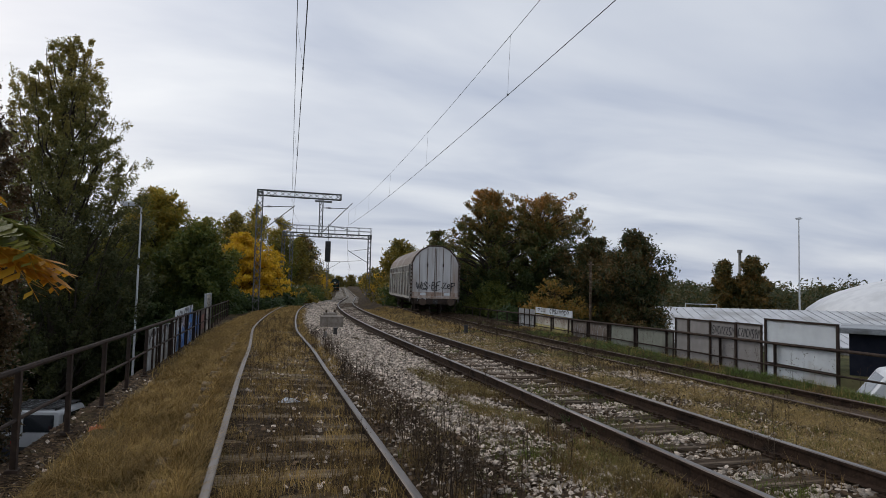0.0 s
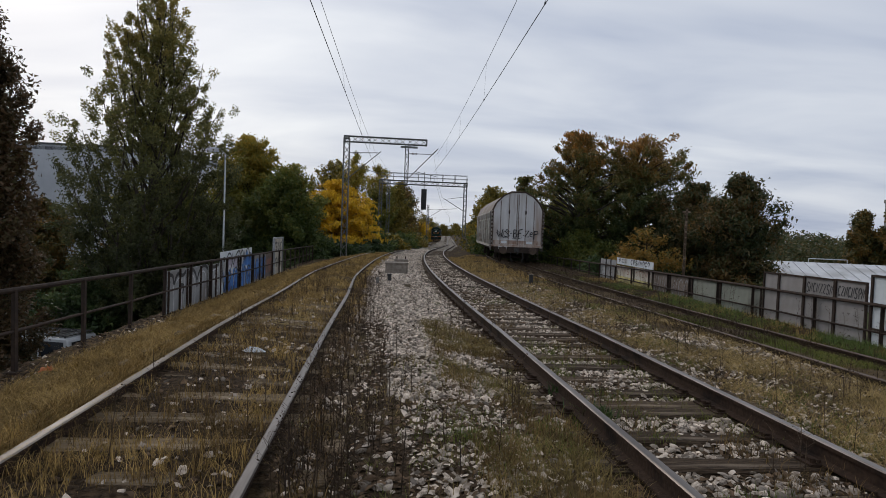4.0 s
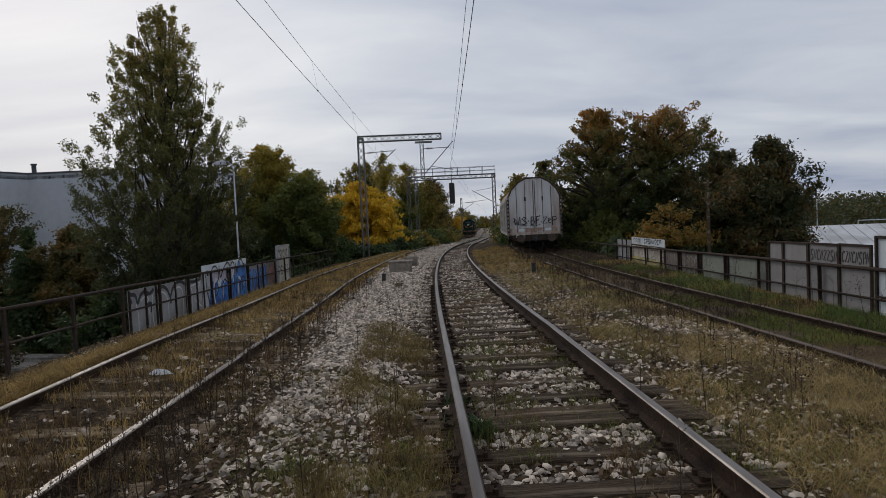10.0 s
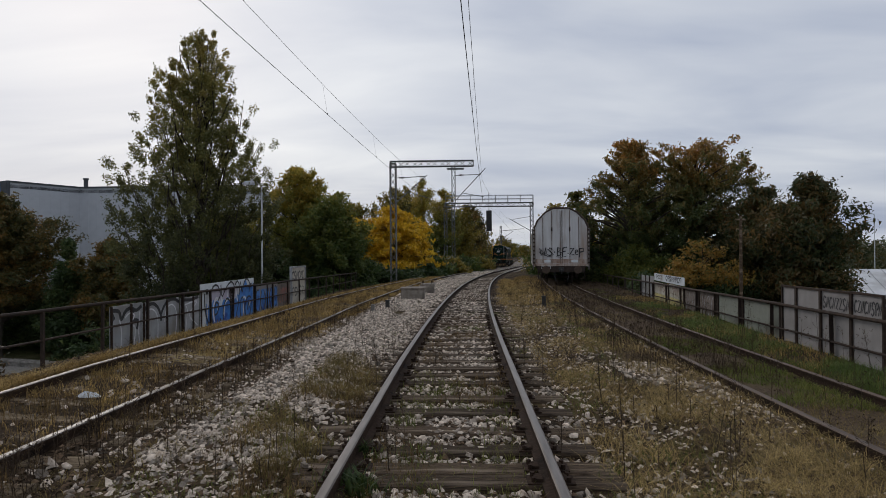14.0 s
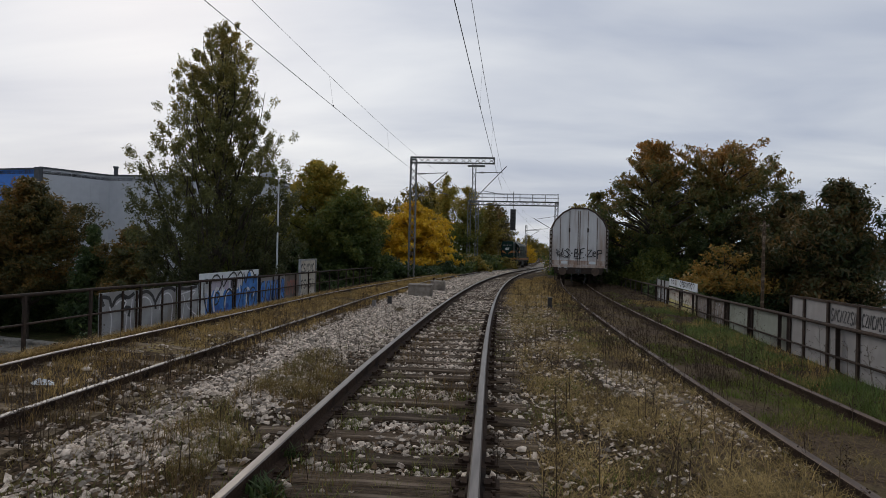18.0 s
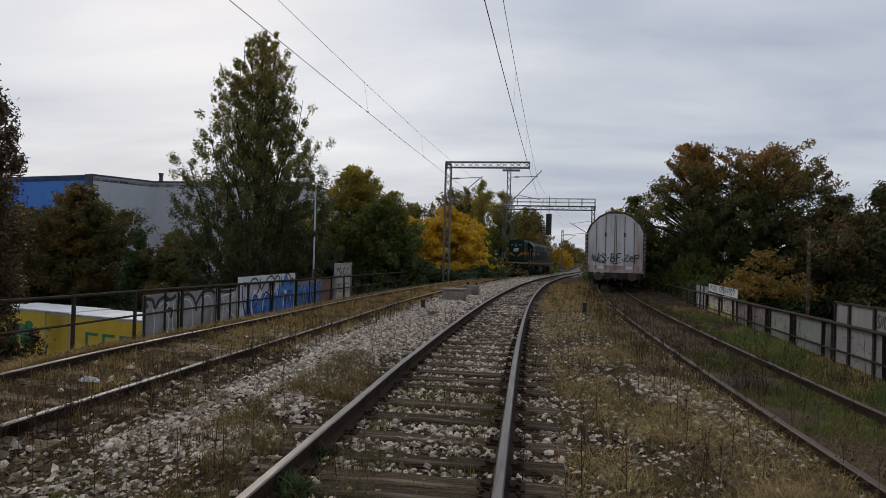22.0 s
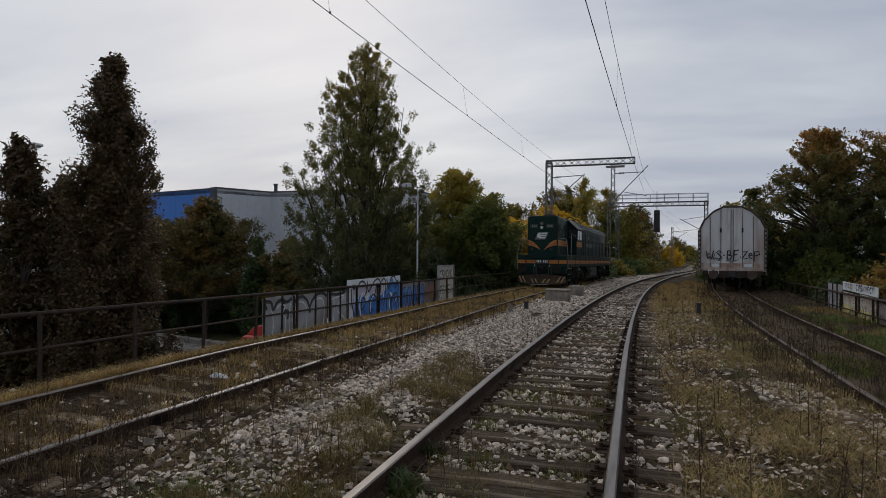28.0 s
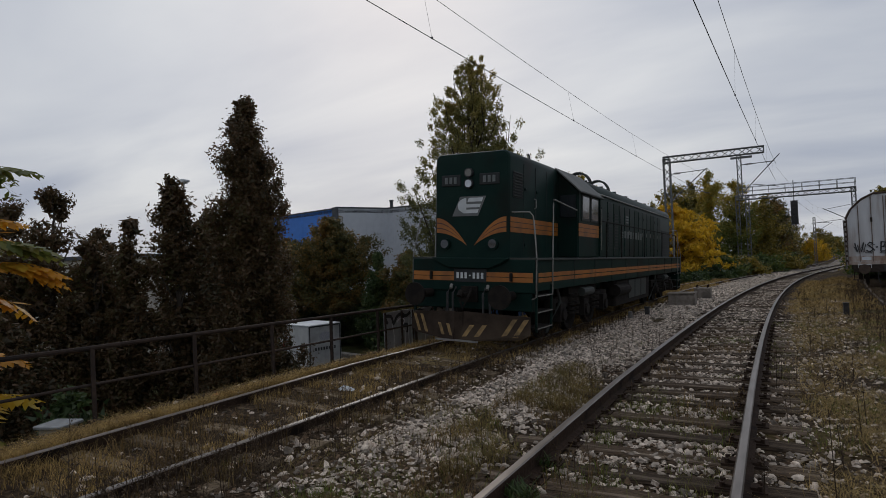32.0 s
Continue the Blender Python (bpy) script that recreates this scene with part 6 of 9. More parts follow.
def leaf_cloud(rng, cents, rad, per, size, flat=0.6, long=1.5, droop=0.0, axes=None, stretch=1.0):
    """Many small bent leaves round the given centres; one triangle each."""
    c = np.repeat(np.asarray(cents, dtype=float), per, axis=0)
    n = len(c)
    r = np.repeat(np.asarray(rad, dtype=float), per)[:, None]
    d = rng.normal(size=(n, 3))
    d /= np.linalg.norm(d, axis=1, keepdims=True)
    pos = c + d * r * rng.random((n, 1)) ** 0.45 * np.array([1, 1, flat])
    if axes is not None:
        ax = np.repeat(np.asarray(axes, dtype=float), per, axis=0)
        pos = pos + ax * r * stretch * rng.uniform(-1, 1, (n, 1)) * (1 - 0.35 * rng.random((n, 1)))
    nor = rng.normal(size=(n, 3)) + d * 0.7 + np.array([0, 0, 0.5])
    nor /= np.linalg.norm(nor, axis=1, keepdims=True)
    t = np.cross(nor, rng.normal(size=(n, 3)))
    t /= np.linalg.norm(t, axis=1, keepdims=True) + 1e-9
    t[:, 2] -= droop
    b = np.cross(nor, t)
    s = (size * rng.uniform(0.6, 1.35, (n, 1)))
    t, b = t * s * long * 0.5, b * s * 0.5
    v = np.stack([pos - t * 0.9 + b * 0.75, pos + t * 1.15, pos - t * 0.9 - b * 0.85], 1).reshape(-1, 3)
    f = np.arange(n * 3).reshape(n, 3)
    return v, f


def limb_path(p, q, rng, sag=0.1, n=4):
    p, q = Vector(p), Vector(q)
    d = (q - p).length
    out = []
    for i in range(n + 1):
        s = i / n
        a = p.lerp(q, s)
        a.z += sag * d * math.sin(math.pi * s) * 0.5
        if 0 < i < n:
            a += Vector((rng.uniform(-1, 1), rng.uniform(-1, 1), rng.uniform(-1, 1))) * d * 0.045
        out.append(a)
    return out


def tree(name, x, y, z, h, shape, leaf, label, category="tree", group="", seed=0, trunk=0.22, clumps=120, per=70, size=0.2, start=0.15, clump_r=0.8, limbs=40, lean=(0, 0), shell=0.55, bark=None, flat=0.75, long=1.5, irregular=0.25, core=0.0, rise=0.8, spray=1.0, boughs=0, droop=0.0):
    """shape: (height share, radius in metres) from foot to tip of the crown."""
    rng, nr = random.Random(seed), np.random.default_rng(seed)
    t = thing(name, x, y, z, label, category, group)
    hs, rs = [a for a, _ in shape], [r for _, r in shape]
    lob = [rng.uniform(0, 6.28) for _ in range(6)]
    cents, rads, axs = [], [], []
    wts = np.interp(np.linspace(0.0, 1, 200), hs, rs) + 0.15
    cum = np.cumsum(wts) / np.sum(wts)
    arms = []
    for j in range(boughs):
        # steep boughs, each with leaf clumps along its outer part
        s1 = 0.16 + 0.84 * ((j + rng.random()) / boughs) ** 0.85
        r1 = float(np.interp(s1, hs, rs)) * rng.uniform(0.86, 1.2)
        a = j * 2.4 + rng.uniform(-0.4, 0.4)
        s0 = max(0.05, s1 - 0.08 - rng.uniform(1.4, 2.4) * r1 / h)
        p0, p1 = Vector((0, 0, s0 * h * 0.95)), Vector((r1 * math.cos(a), r1 * math.sin(a), s1 * h))
        arms.append((p0, p1))
        k = max(5, int(clumps / boughs * (0.35 + r1 / max(rs))))
        for i in range(k):
            q = rng.uniform(0.12, 1.0) ** 0.5
            c = p0.lerp(p1, q) + Vector((0, 0, -0.10 * (p1 - p0).length * math.sin(math.pi * q)))
            w = 0.12 + 0.62 * math.sin(math.pi * min(1, q * 0.76)) * min(1.0, r1 / 2.5)
            cents.append((c.x + rng.gauss(0, w), c.y + rng.gauss(0, w), c.z + rng.gauss(0, w * 0.9)))
            axs.append(tuple((p1 - p0).normalized()))
            rads.append(clump_r * rng.uniform(0.5, 1.25) * (0.6 + 0.4 * min(1, r1 / 2.5)))
    for i in range(0 if boughs else clumps):
        s = float(np.interp(rng.random(), cum, np.linspace(0.0, 1, 200)))
        s = max(start, s)
        r = float(np.interp(s, hs, rs))
        a = rng.uniform(0, 2 * math.pi)
        wob = 1 + irregular * (0.6 * math.sin(2 * a + lob[0] + 5 * s) + 0.5 * math.sin(3 * a + lob[1] - 9 * s) + 0.4 * math.sin(17 * s + lob[2]))
        k = (shell + (1 - shell) * rng.random()) * wob if rng.random() < 0.8 else rng.random() * wob
        rr = max(0.0, r * k - 0.25 * clump_r)
        cents.append((rr * math.cos(a) + lean[0] * s, rr * math.sin(a) + lean[1] * s, s * h))
        ax = Vector((math.cos(a), math.sin(a), rise + rng.uniform(-0.4, 0.4))).normalized()
        axs.append(tuple(ax))
        rads.append(clump_r * rng.uniform(0.55, 1.3) * (0.55 + 0.45 * min(1, r / max(rs) + 0.2)))
    b = Build()
    tp = [Vector((lean[0] * s + rng.uniform(-1, 1) * 0.02 * h * s * (1 - s) * 2, lean[1] * s + rng.uniform(-1, 1) * 0.02 * h * s * (1 - s) * 2, s * h * 0.93 - (0.6 if s == 0 else 0))) for s in (0, 0.15, 0.3, 0.45, 0.6, 0.75, 0.88, 1.0)]
    b.tube(tp, trunk, 8, r2=trunk * 0.12)
    for p, q in arms:
        b.tube(limb_path(p, q, rng, -0.12, 5), trunk * 0.28, 5, r2=0.012, caps=False)
    for i in rng.sample(range(clumps), min(0 if boughs else limbs, clumps)):
        c = Vector(cents[i])
        s = max(0.08, min(0.9, c.z / h - 0.12 - 0.05 * rng.random()))
        k = s * 7 / 0.93 if s < 0.93 else 6.99
        k0 = min(6, int(k))
        p = tp[k0].lerp(tp[k0 + 1], k - k0)
        r0 = trunk * (1 - 0.85 * s) * 0.5
        b.tube(limb_path(p, c, rng), r0, 5, r2=r0 * 0.25, caps=False)
    b.part("trunk", bark or BARK, t)
    v, f = leaf_cloud(nr, cents, rads, per, size, flat, long, droop, axes=axs, stretch=spray)
    if core:
        # small twigs and shaded leaves that fill the inside
        ci = [(cx * 0.45, cy * 0.45, cz) for cx, cy, cz in cents]
        v2, f2 = leaf_cloud(nr, ci, [q * 1.3 for q in rads], int(per * core), size * 1.5, flat, long)
        v, f = np.concatenate([v, v2]), np.concatenate([f, f2 + len(v)])
    raw("crown", v, f, leaf, t)
    return t


POPLAR = [(0.06, 2.6), (0.2, 3.8), (0.36, 4.3), (0.48, 4.2), (0.56, 4.5), (0.625, 3.7), (0.69, 3.3), (0.755, 2.65), (0.81, 2.5), (0.89, 2.1), (0.945, 1.4), (0.98, 0.75), (1.0, 0.2)]
ROUND = [(0.05, 2.6), (0.25, 4.2), (0.5, 4.7), (0.72, 4.1), (0.88, 2.9), (1.0, 0.9)]
COLUMN = [(0.02, 0.9), (0.12, 1.25), (0.35, 1.26), (0.6, 1.12), (0.75, 0.95), (0.84, 0.78), (0.91, 0.60), (0.955, 0.43), (0.985, 0.24), (1.0, 0.05)]

SPINDLE = [(0.02, 0.9), (0.12, 1.2), (0.35, 1.28), (0.6, 1.15), (0.8, 0.9), (0.92, 0.6), (1.0, 0.2)]


def sc(shape, k):
    return [(a, r * k) for a, r in shape]


def frond(nr, base, az, length, sag, V, n=11):
    """A feathered leaf: pairs of narrow leaflets hanging from a bent midrib."""
    d, side = np.array([math.cos(az), math.sin(az), 0.0]), np.array([-math.sin(az), math.cos(az), 0.0])
    pts = [np.array(base) + d * length * s + np.array([0, 0, 0.16 * length * s - sag * length * s * s]) for s in np.linspace(0, 1, n + 1)]
    for i in range(n):
        p, q = pts[i], pts[i + 1]
        w = np.array([0, 0, 0.004])
        V += [p - w, p + w, q + w, q - w]
        ll = length * 0.33 * math.sin(math.pi * (0.18 + 0.75 * i / n))
        for k in (-1, 1):
            o = side * k * 0.75 + d * 0.35 + np.array([0, 0, -0.45 + nr.normal() * 0.2])
            o /= np.linalg.norm(o)
            e = np.cross(o, (0, 0, 1.0)) * ll * 0.30
            r = p + nr.normal(size=3) * 0.003
            V += [r, r + o * ll * 0.5 + e, r + o * ll, r + o * ll * 0.45 - e]


def make_sumac():
    nr = np.random.default_rng(131)
    t = thing("sumac_tree", -7.75, 3.4, -2.2, "sumac with feathered orange, yellow and green leaves at the railing", "tree")
    foot = Vector((-7.75, 3.4, -2.2))
    # twig end, colour, number of leaves, mean bearing, spread of bearings
    nodes = [((-6.72, 3.75, 1.76), 0, 8, 20, 110), ((-6.65, 3.7, 2.0), 2, 8, 30, 120), ((-7.0, 3.7, 1.4), 0, 11, 20, 180), ((-7.4, 3.9, 2.95), 2, 9, 30, 180), ((-7.6, 3.8, 0.65), 0, 9, 0, 180), ((-7.2, 3.6, 2.3), 0, 8, 20, 180),
             ((-7.6, 4.0, 0.15), 1, 8, 30, 180), ((-5.75, 1.75, 0.30), 1, 5, 20, 50), ((-5.8, 1.6, 0.12), 2, 5, 10, 60), ((-7.1, 3.2, 0.1), 2, 8, 0, 180)]
    b = Build()
    rng = random.Random(5)
    for p, _, _, _, _ in nodes:
        q = foot + Vector((rng.uniform(-0.1, 0.1), rng.uniform(-0.1, 0.1), 0))
        b.tube(limb_path(q, p, rng, 0.25, 6), 0.035, 6, r2=0.008)
    b.part("stems", BARK, t, at=Matrix.Translation(-foot))
    out = ([], [], [])
    for p, c, n, az, spread in nodes:
        for i in range(n):
            frond(nr, p, radians(az + nr.uniform(-spread, spread)), nr.uniform(0.55, 0.85), nr.uniform(0.25, 0.75), out[c])
    for V, m, nm in zip(out, (LEAF_ORANGE, LEAF_GOLD, LEAF_SUMAC), ("orange_leaves", "yellow_leaves", "green_leaves")):
        o = raw(nm, V, np.arange(len(V)).reshape(-1, 4), m, t)
        o.matrix_basis = Matrix.Translation(-foot)


def make_trees():
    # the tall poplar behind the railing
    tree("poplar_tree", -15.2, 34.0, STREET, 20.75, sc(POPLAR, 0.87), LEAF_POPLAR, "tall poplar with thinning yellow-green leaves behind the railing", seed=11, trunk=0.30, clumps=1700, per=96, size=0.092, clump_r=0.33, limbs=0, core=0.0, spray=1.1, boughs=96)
    # columnar hornbeams close to the railing
    cols = [(-9.65, 10.3, 5.55, 0.90), (-11.75, 9.9, 4.0, 0.82), (-14.1, 8.3, 3.75, 1.2), (-15.0, 7.6, 3.6, 1.2), (-13.3, 8.8, 2.7, 1.0), (-12.5, 9.2, 2.9, 0.62), (-11.3, 10.5, 3.1, 0.6), (-16.3, 10.7, 3.0, 1.0), (-12.6, 11.6, 3.3, 0.95), (-11.2, 5.8, 0.9, 0.9)]
    for i, (x, y, zt, k) in enumerate(cols):
        gz = ground_z(x, y)
        tree("hornbeam_tree", x, y, gz - 0.1, zt - gz, sc(COLUMN if i == 0 else SPINDLE, k), LEAF_HORN, "narrow upright hornbeam with dense dark russet leaves" if i else "tall narrow hornbeam with dense dark russet leaves beside the railing", group="row of hornbeams", seed=30 + i, trunk=0.16, clumps=640 if i == 0 else 280, per=150 if i == 0 else 90, size=0.054 if i == 0 else 0.066, start=0.03, clump_r=0.24, limbs=90, core=0.5, shell=0.5, irregular=0.12, flat=1.0, rise=2.0, spray=1.0)
    # trees in front of the warehouse and along the street
    RAISED = [(0.0, 0.1), (0.30, 0.3), (0.36, 2.4), (0.46, 3.7), (0.62, 4.2), (0.78, 3.8), (0.91, 2.4), (1.0, 0.6)]
    rows = [
        ("maple_tree", -33.0, 41.2, 5.9, RAISED, LEAF_RUST, "broad maple turning rust-brown in front of the warehouse", 41, 330),
        ("maple_tree", -39.6, 42.6, 4.4, RAISED, LEAF_RUST, "broad maple turning rust-brown in front of the warehouse", 43, 300),
        ("maple_tree", -24.2, 40.0, 2.5, [(0.2, 0.6), (0.3, 2.0), (0.5, 2.7), (0.72, 2.3), (0.9, 1.4), (1.0, 0.5)], LEAF_RUST, "small maple turning rust-brown beside the poplar", 57, 200),
        ("hedge_bush", -44.5, 48.5, -0.6, sc(ROUND, 0.62), LEAF_DARK, "dark green hedge bush behind the street wall", 181, 130),
        ("hedge_bush", -39.5, 47.0, -1.0, sc(ROUND, 0.62), LEAF_DARK, "dark green hedge bush behind the street wall", 182, 130),
        ("hedge_bush", -35.6, 47.6, -0.7, sc(ROUND, 0.62), LEAF_DARK, "dark green hedge bush behind the street wall", 183, 130),
        ("hedge_bush", -31.5, 46.0, -1.2, sc(ROUND, 0.62), LEAF_DARK, "dark green hedge bush behind the street wall", 184, 130),
        ("hedge_bush", -27.6, 46.2, -1.0, sc(ROUND, 0.62), LEAF_DARK, "dark green hedge bush behind the street wall", 185, 130),
        ("hedge_bush", -23.6, 45.2, -1.4, sc(ROUND, 0.62), LEAF_DARK, "dark green hedge bush behind the street wall", 186, 130),
        ("cypress_tree", -27.0, 39.8, 2.5, [(0.04, 0.9), (0.2, 1.4), (0.5, 1.25), (0.75, 0.85), (0.92, 0.4), (1.0, 0.1)], LEAF_DARK, "dark green conical evergreen by the street wall", 42, 150),
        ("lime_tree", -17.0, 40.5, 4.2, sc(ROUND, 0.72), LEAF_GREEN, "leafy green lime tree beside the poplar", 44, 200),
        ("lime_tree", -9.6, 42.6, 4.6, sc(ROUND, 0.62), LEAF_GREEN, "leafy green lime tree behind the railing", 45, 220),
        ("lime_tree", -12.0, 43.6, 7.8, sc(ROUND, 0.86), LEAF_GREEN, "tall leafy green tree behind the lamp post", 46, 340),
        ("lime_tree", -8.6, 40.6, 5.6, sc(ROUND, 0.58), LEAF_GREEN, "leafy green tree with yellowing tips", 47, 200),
        ("lime_tree", -17.0, 45.0, 4.8, sc(ROUND, 0.9), LEAF_RUST, "tree with rusty leaves behind the poplar", 48, 200),
        ("elder_bush", -12.6, 39.6, 1.6, sc(ROUND, 0.62), LEAF_DARK, "dark green bush behind the lamp post", 49, 160),
        ("elder_bush", -9.2, 37.4, -0.8, sc(ROUND, 0.42), LEAF_DARK, "dark green bush behind the railing", 56, 120),
        ("elder_bush", -17.8, 33.0, -1.2, sc(ROUND, 0.6), LEAF_DARK, "dark green bush under the poplar", 50, 140),
    ]
    for nm, x, y, zt, shp, leaf, label, seed, n in rows:
        gz = ground_z(x, y)
        tree(nm, x, y, gz - 0.1, zt - gz, shp, leaf, label, "bush" if "bush" in nm else "tree", group="street trees", seed=seed, trunk=0.2, clumps=int(n * 1.5), per=74, size=0.145, start=0.34 if shp is RAISED else 0.05, clump_r=0.48, limbs=70, core=0.3, shell=0.5, irregular=0.28)
    # yellow tree beside the gantry and wood behind it
    gz = -3.0
    SKIRT = [(0.3, 3.2), (0.42, 4.5), (0.55, 4.4), (0.7, 3.6), (0.84, 2.5), (0.94, 1.4), (1.0, 0.5)]
    for x, y, zt, k, sd, n in ((-6.7, 57.0, 5.8, 1.12, 51, 620), (-11.0, 56.0, 4.9, 0.74, 151, 330)):
        tree("mulberry_tree", x, y, gz, zt - gz, sc(SKIRT, k), LEAF_YELLOW, "bright yellow autumn tree with drooping sprays beside the gantry mast", group="yellow trees", seed=sd, trunk=0.16, clumps=n, per=54, size=0.15, start=0.36, clump_r=0.42, limbs=150, core=0.0, shell=0.2, long=2.4, droop=0.35, rise=-0.15, spray=1.9, flat=0.4, irregular=0.42)
    for i, (x, y, h, k) in enumerate([(-7.4, 45.6, 3.6, 0.5), (-2.9, 51.0, 3.2, 0.5), (-5.6, 46.2, 3.0, 0.46), (-4.2, 47.4, 2.9, 0.42), (-7.6, 41.0, 2.8, 0.42)]):
        tree("elder_bush", x, y, gz, h, sc(ROUND, k), LEAF_DARK, "dark green bush under the yellow tree", "bush", "bank bushes", seed=252 + i, trunk=0.08, clumps=150, per=50, size=0.16, start=0.05, clump_r=0.45, limbs=15, core=0.3)
    far = [(-8.6, 72, 9.0, 0.7, LEAF_OLIVE, 61), (-6.4, 92, 12.6, 0.62, LEAF_GREEN, 62), (-2.9, 86, 10.4, 0.66, LEAF_GREEN, 63), (0.0, 92, 8.4, 0.66, LEAF_OLIVE, 64), (-12.6, 68, 7.0, 0.8, LEAF_OLIVE, 65), (1.6, 103, 9.2, 0.65, LEAF_RUST, 66), (-9.2, 96, 11.8, 0.5, LEAF_OLIVE, 59),
           (2.0, 124, 7.4, 0.7, LEAF_OLIVE, 67), (5.0, 164, 7.5, 0.9, LEAF_OLIVE, 68), (28.0, 182, 6.2, 0.9, LEAF_OLIVE, 70), (25.0, 150, 4.4, 0.8, LEAF_YELLOW, 71),
           (10.2, 66, 6.4, 0.62, LEAF_OLIVE, 72), (13.0, 75, 6.4, 0.7, LEAF_OLIVE, 73), (16.6, 84, 5.6, 0.7, LEAF_YELLOW, 74), (15.8, 58, 5.0, 0.7, LEAF_GREEN, 75), (22.0, 112, 5.5, 0.8, LEAF_OLIVE, 76), (-15.5, 58, 5.6, 0.8, LEAF_GREEN, 77), (14.5, 225, 7, 1.1, LEAF_OLIVE, 78),
           (27.0, 322, 5.6, 1.0, LEAF_GREEN, 171), (33.5, 330, 4.6, 0.95, LEAF_OLIVE, 172), (40.0, 326, 5.4, 1.0, LEAF_OLIVE, 173), (46.0, 318, 6.0, 1.0, LEAF_GREEN, 174), (21.0, 296, 6.2, 0.9, LEAF_OLIVE, 175), (40.5, 268, 5.6, 0.9, LEAF_YELLOW, 176), (9.4, 166, 3.0, 0.8, LEAF_YELLOW, 177)]
    for x, y, zt, k, leaf, seed in far:
        g0 = -3.5
        tree("ash_tree", x, y, g0, zt - g0, sc(ROUND, k), leaf, "autumn tree beside the line, leaves turning yellow" if leaf in (LEAF_OLIVE, LEAF_YELLOW) else "autumn tree beside the line, still mostly green", group="trees along the line", seed=seed, trunk=0.18, clumps=230, per=64, size=0.19, start=0.05, clump_r=0.55, limbs=70, core=0.2, shell=0.4, rise=1.7, spray=1.5, irregular=0.34)
    # low scrub along the far banks
    for i, (x, y, h, k) in enumerate([(-3.0, 58, 2.4, 0.5), (-1.5, 64, 2.4, 0.5), (0.2, 72, 2.6, 0.5), (2.2, 84, 2.6, 0.5), (2.6, 98, 3.0, 0.55), (4.2, 112, 3.0, 0.55), (7.4, 50.5, 3.6, 0.42), (8.6, 57, 3.8, 0.5), (10.8, 52, 3.4, 0.5), (12.4, 62, 3.4, 0.5), (15.4, 76, 3.6, 0.6), (19.0, 96, 3.6, 0.6), (23.0, 120, 3.6, 0.6), (9.6, 44, 3.2, 0.42)]):
        tree("elder_bush", x, y, top_z(y) - 1.0, h, sc(ROUND, k), LEAF_OLIVE if i % 2 else LEAF_GREEN, "scrubby bush on the railway bank", "bush", "bank bushes", seed=90 + i, trunk=0.06, clumps=90, per=44, size=0.22, start=0.05, clump_r=0.6, limbs=12, core=0.3)
    # the big walnut behind the siding
    WAL = [(0.06, 3.2), (0.25, 5.0), (0.5, 5.8), (0.7, 6.0), (0.86, 5.7), (0.95, 5.0), (1.0, 3.6)]
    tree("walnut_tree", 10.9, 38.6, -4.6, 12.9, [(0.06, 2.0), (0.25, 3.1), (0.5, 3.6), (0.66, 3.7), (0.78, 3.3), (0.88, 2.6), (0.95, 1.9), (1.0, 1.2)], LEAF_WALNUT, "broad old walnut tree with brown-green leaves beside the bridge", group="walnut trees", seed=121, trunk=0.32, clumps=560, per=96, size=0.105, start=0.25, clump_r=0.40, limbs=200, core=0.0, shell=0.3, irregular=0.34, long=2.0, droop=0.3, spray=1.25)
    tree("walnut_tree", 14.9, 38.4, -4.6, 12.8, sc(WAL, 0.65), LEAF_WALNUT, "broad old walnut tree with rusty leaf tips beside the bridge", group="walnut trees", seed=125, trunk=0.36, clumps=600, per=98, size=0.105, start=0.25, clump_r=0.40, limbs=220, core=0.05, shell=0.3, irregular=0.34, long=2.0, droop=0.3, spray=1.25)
    tree("walnut_tree", 16.0, 32.4, -4.6, 9.2, sc(ROUND, 0.46), LEAF_WALNUT_D, "lower walnut tree with dark hanging leaves", group="walnut trees", seed=126, trunk=0.24, clumps=380, per=96, size=0.105, start=0.1, clump_r=0.45, limbs=110, core=0.25, irregular=0.3, long=2.0, droop=0.3, spray=1.25)
    tree("walnut_tree", 16.7, 29.2, -4.6, 9.5, [(0.05, 1.5), (0.25, 2.2), (0.5, 2.3), (0.72, 2.1), (0.84, 1.7), (0.92, 0.9), (1.0, 0.7)], LEAF_WALNUT_D, "smaller walnut tree with dark sparse leaves", group="walnut trees", seed=122, trunk=0.24, clumps=360, per=96, size=0.105, start=0.05, clump_r=0.45, limbs=110, core=0.25, irregular=0.4, long=2.0, droop=0.3, spray=1.25)
    tree("ash_tree", 8.1, 42.5, -3.0, 8.6, sc(ROUND, 0.30), LEAF_WALNUT, "slim tree with brown leaves behind the wagon", seed=123, trunk=0.12, clumps=110, per=40, size=0.22, start=0.3, clump_r=0.45, limbs=35)
    tree("sumac_bush", 12.2, 30.6, -4.2, 6.2, sc(ROUND, 0.42), LEAF_BRONZE, "orange-brown bush under the walnut tree", "bush", seed=124, trunk=0.1, clumps=105, per=60, size=0.125, start=0.68, clump_r=0.42, limbs=40)
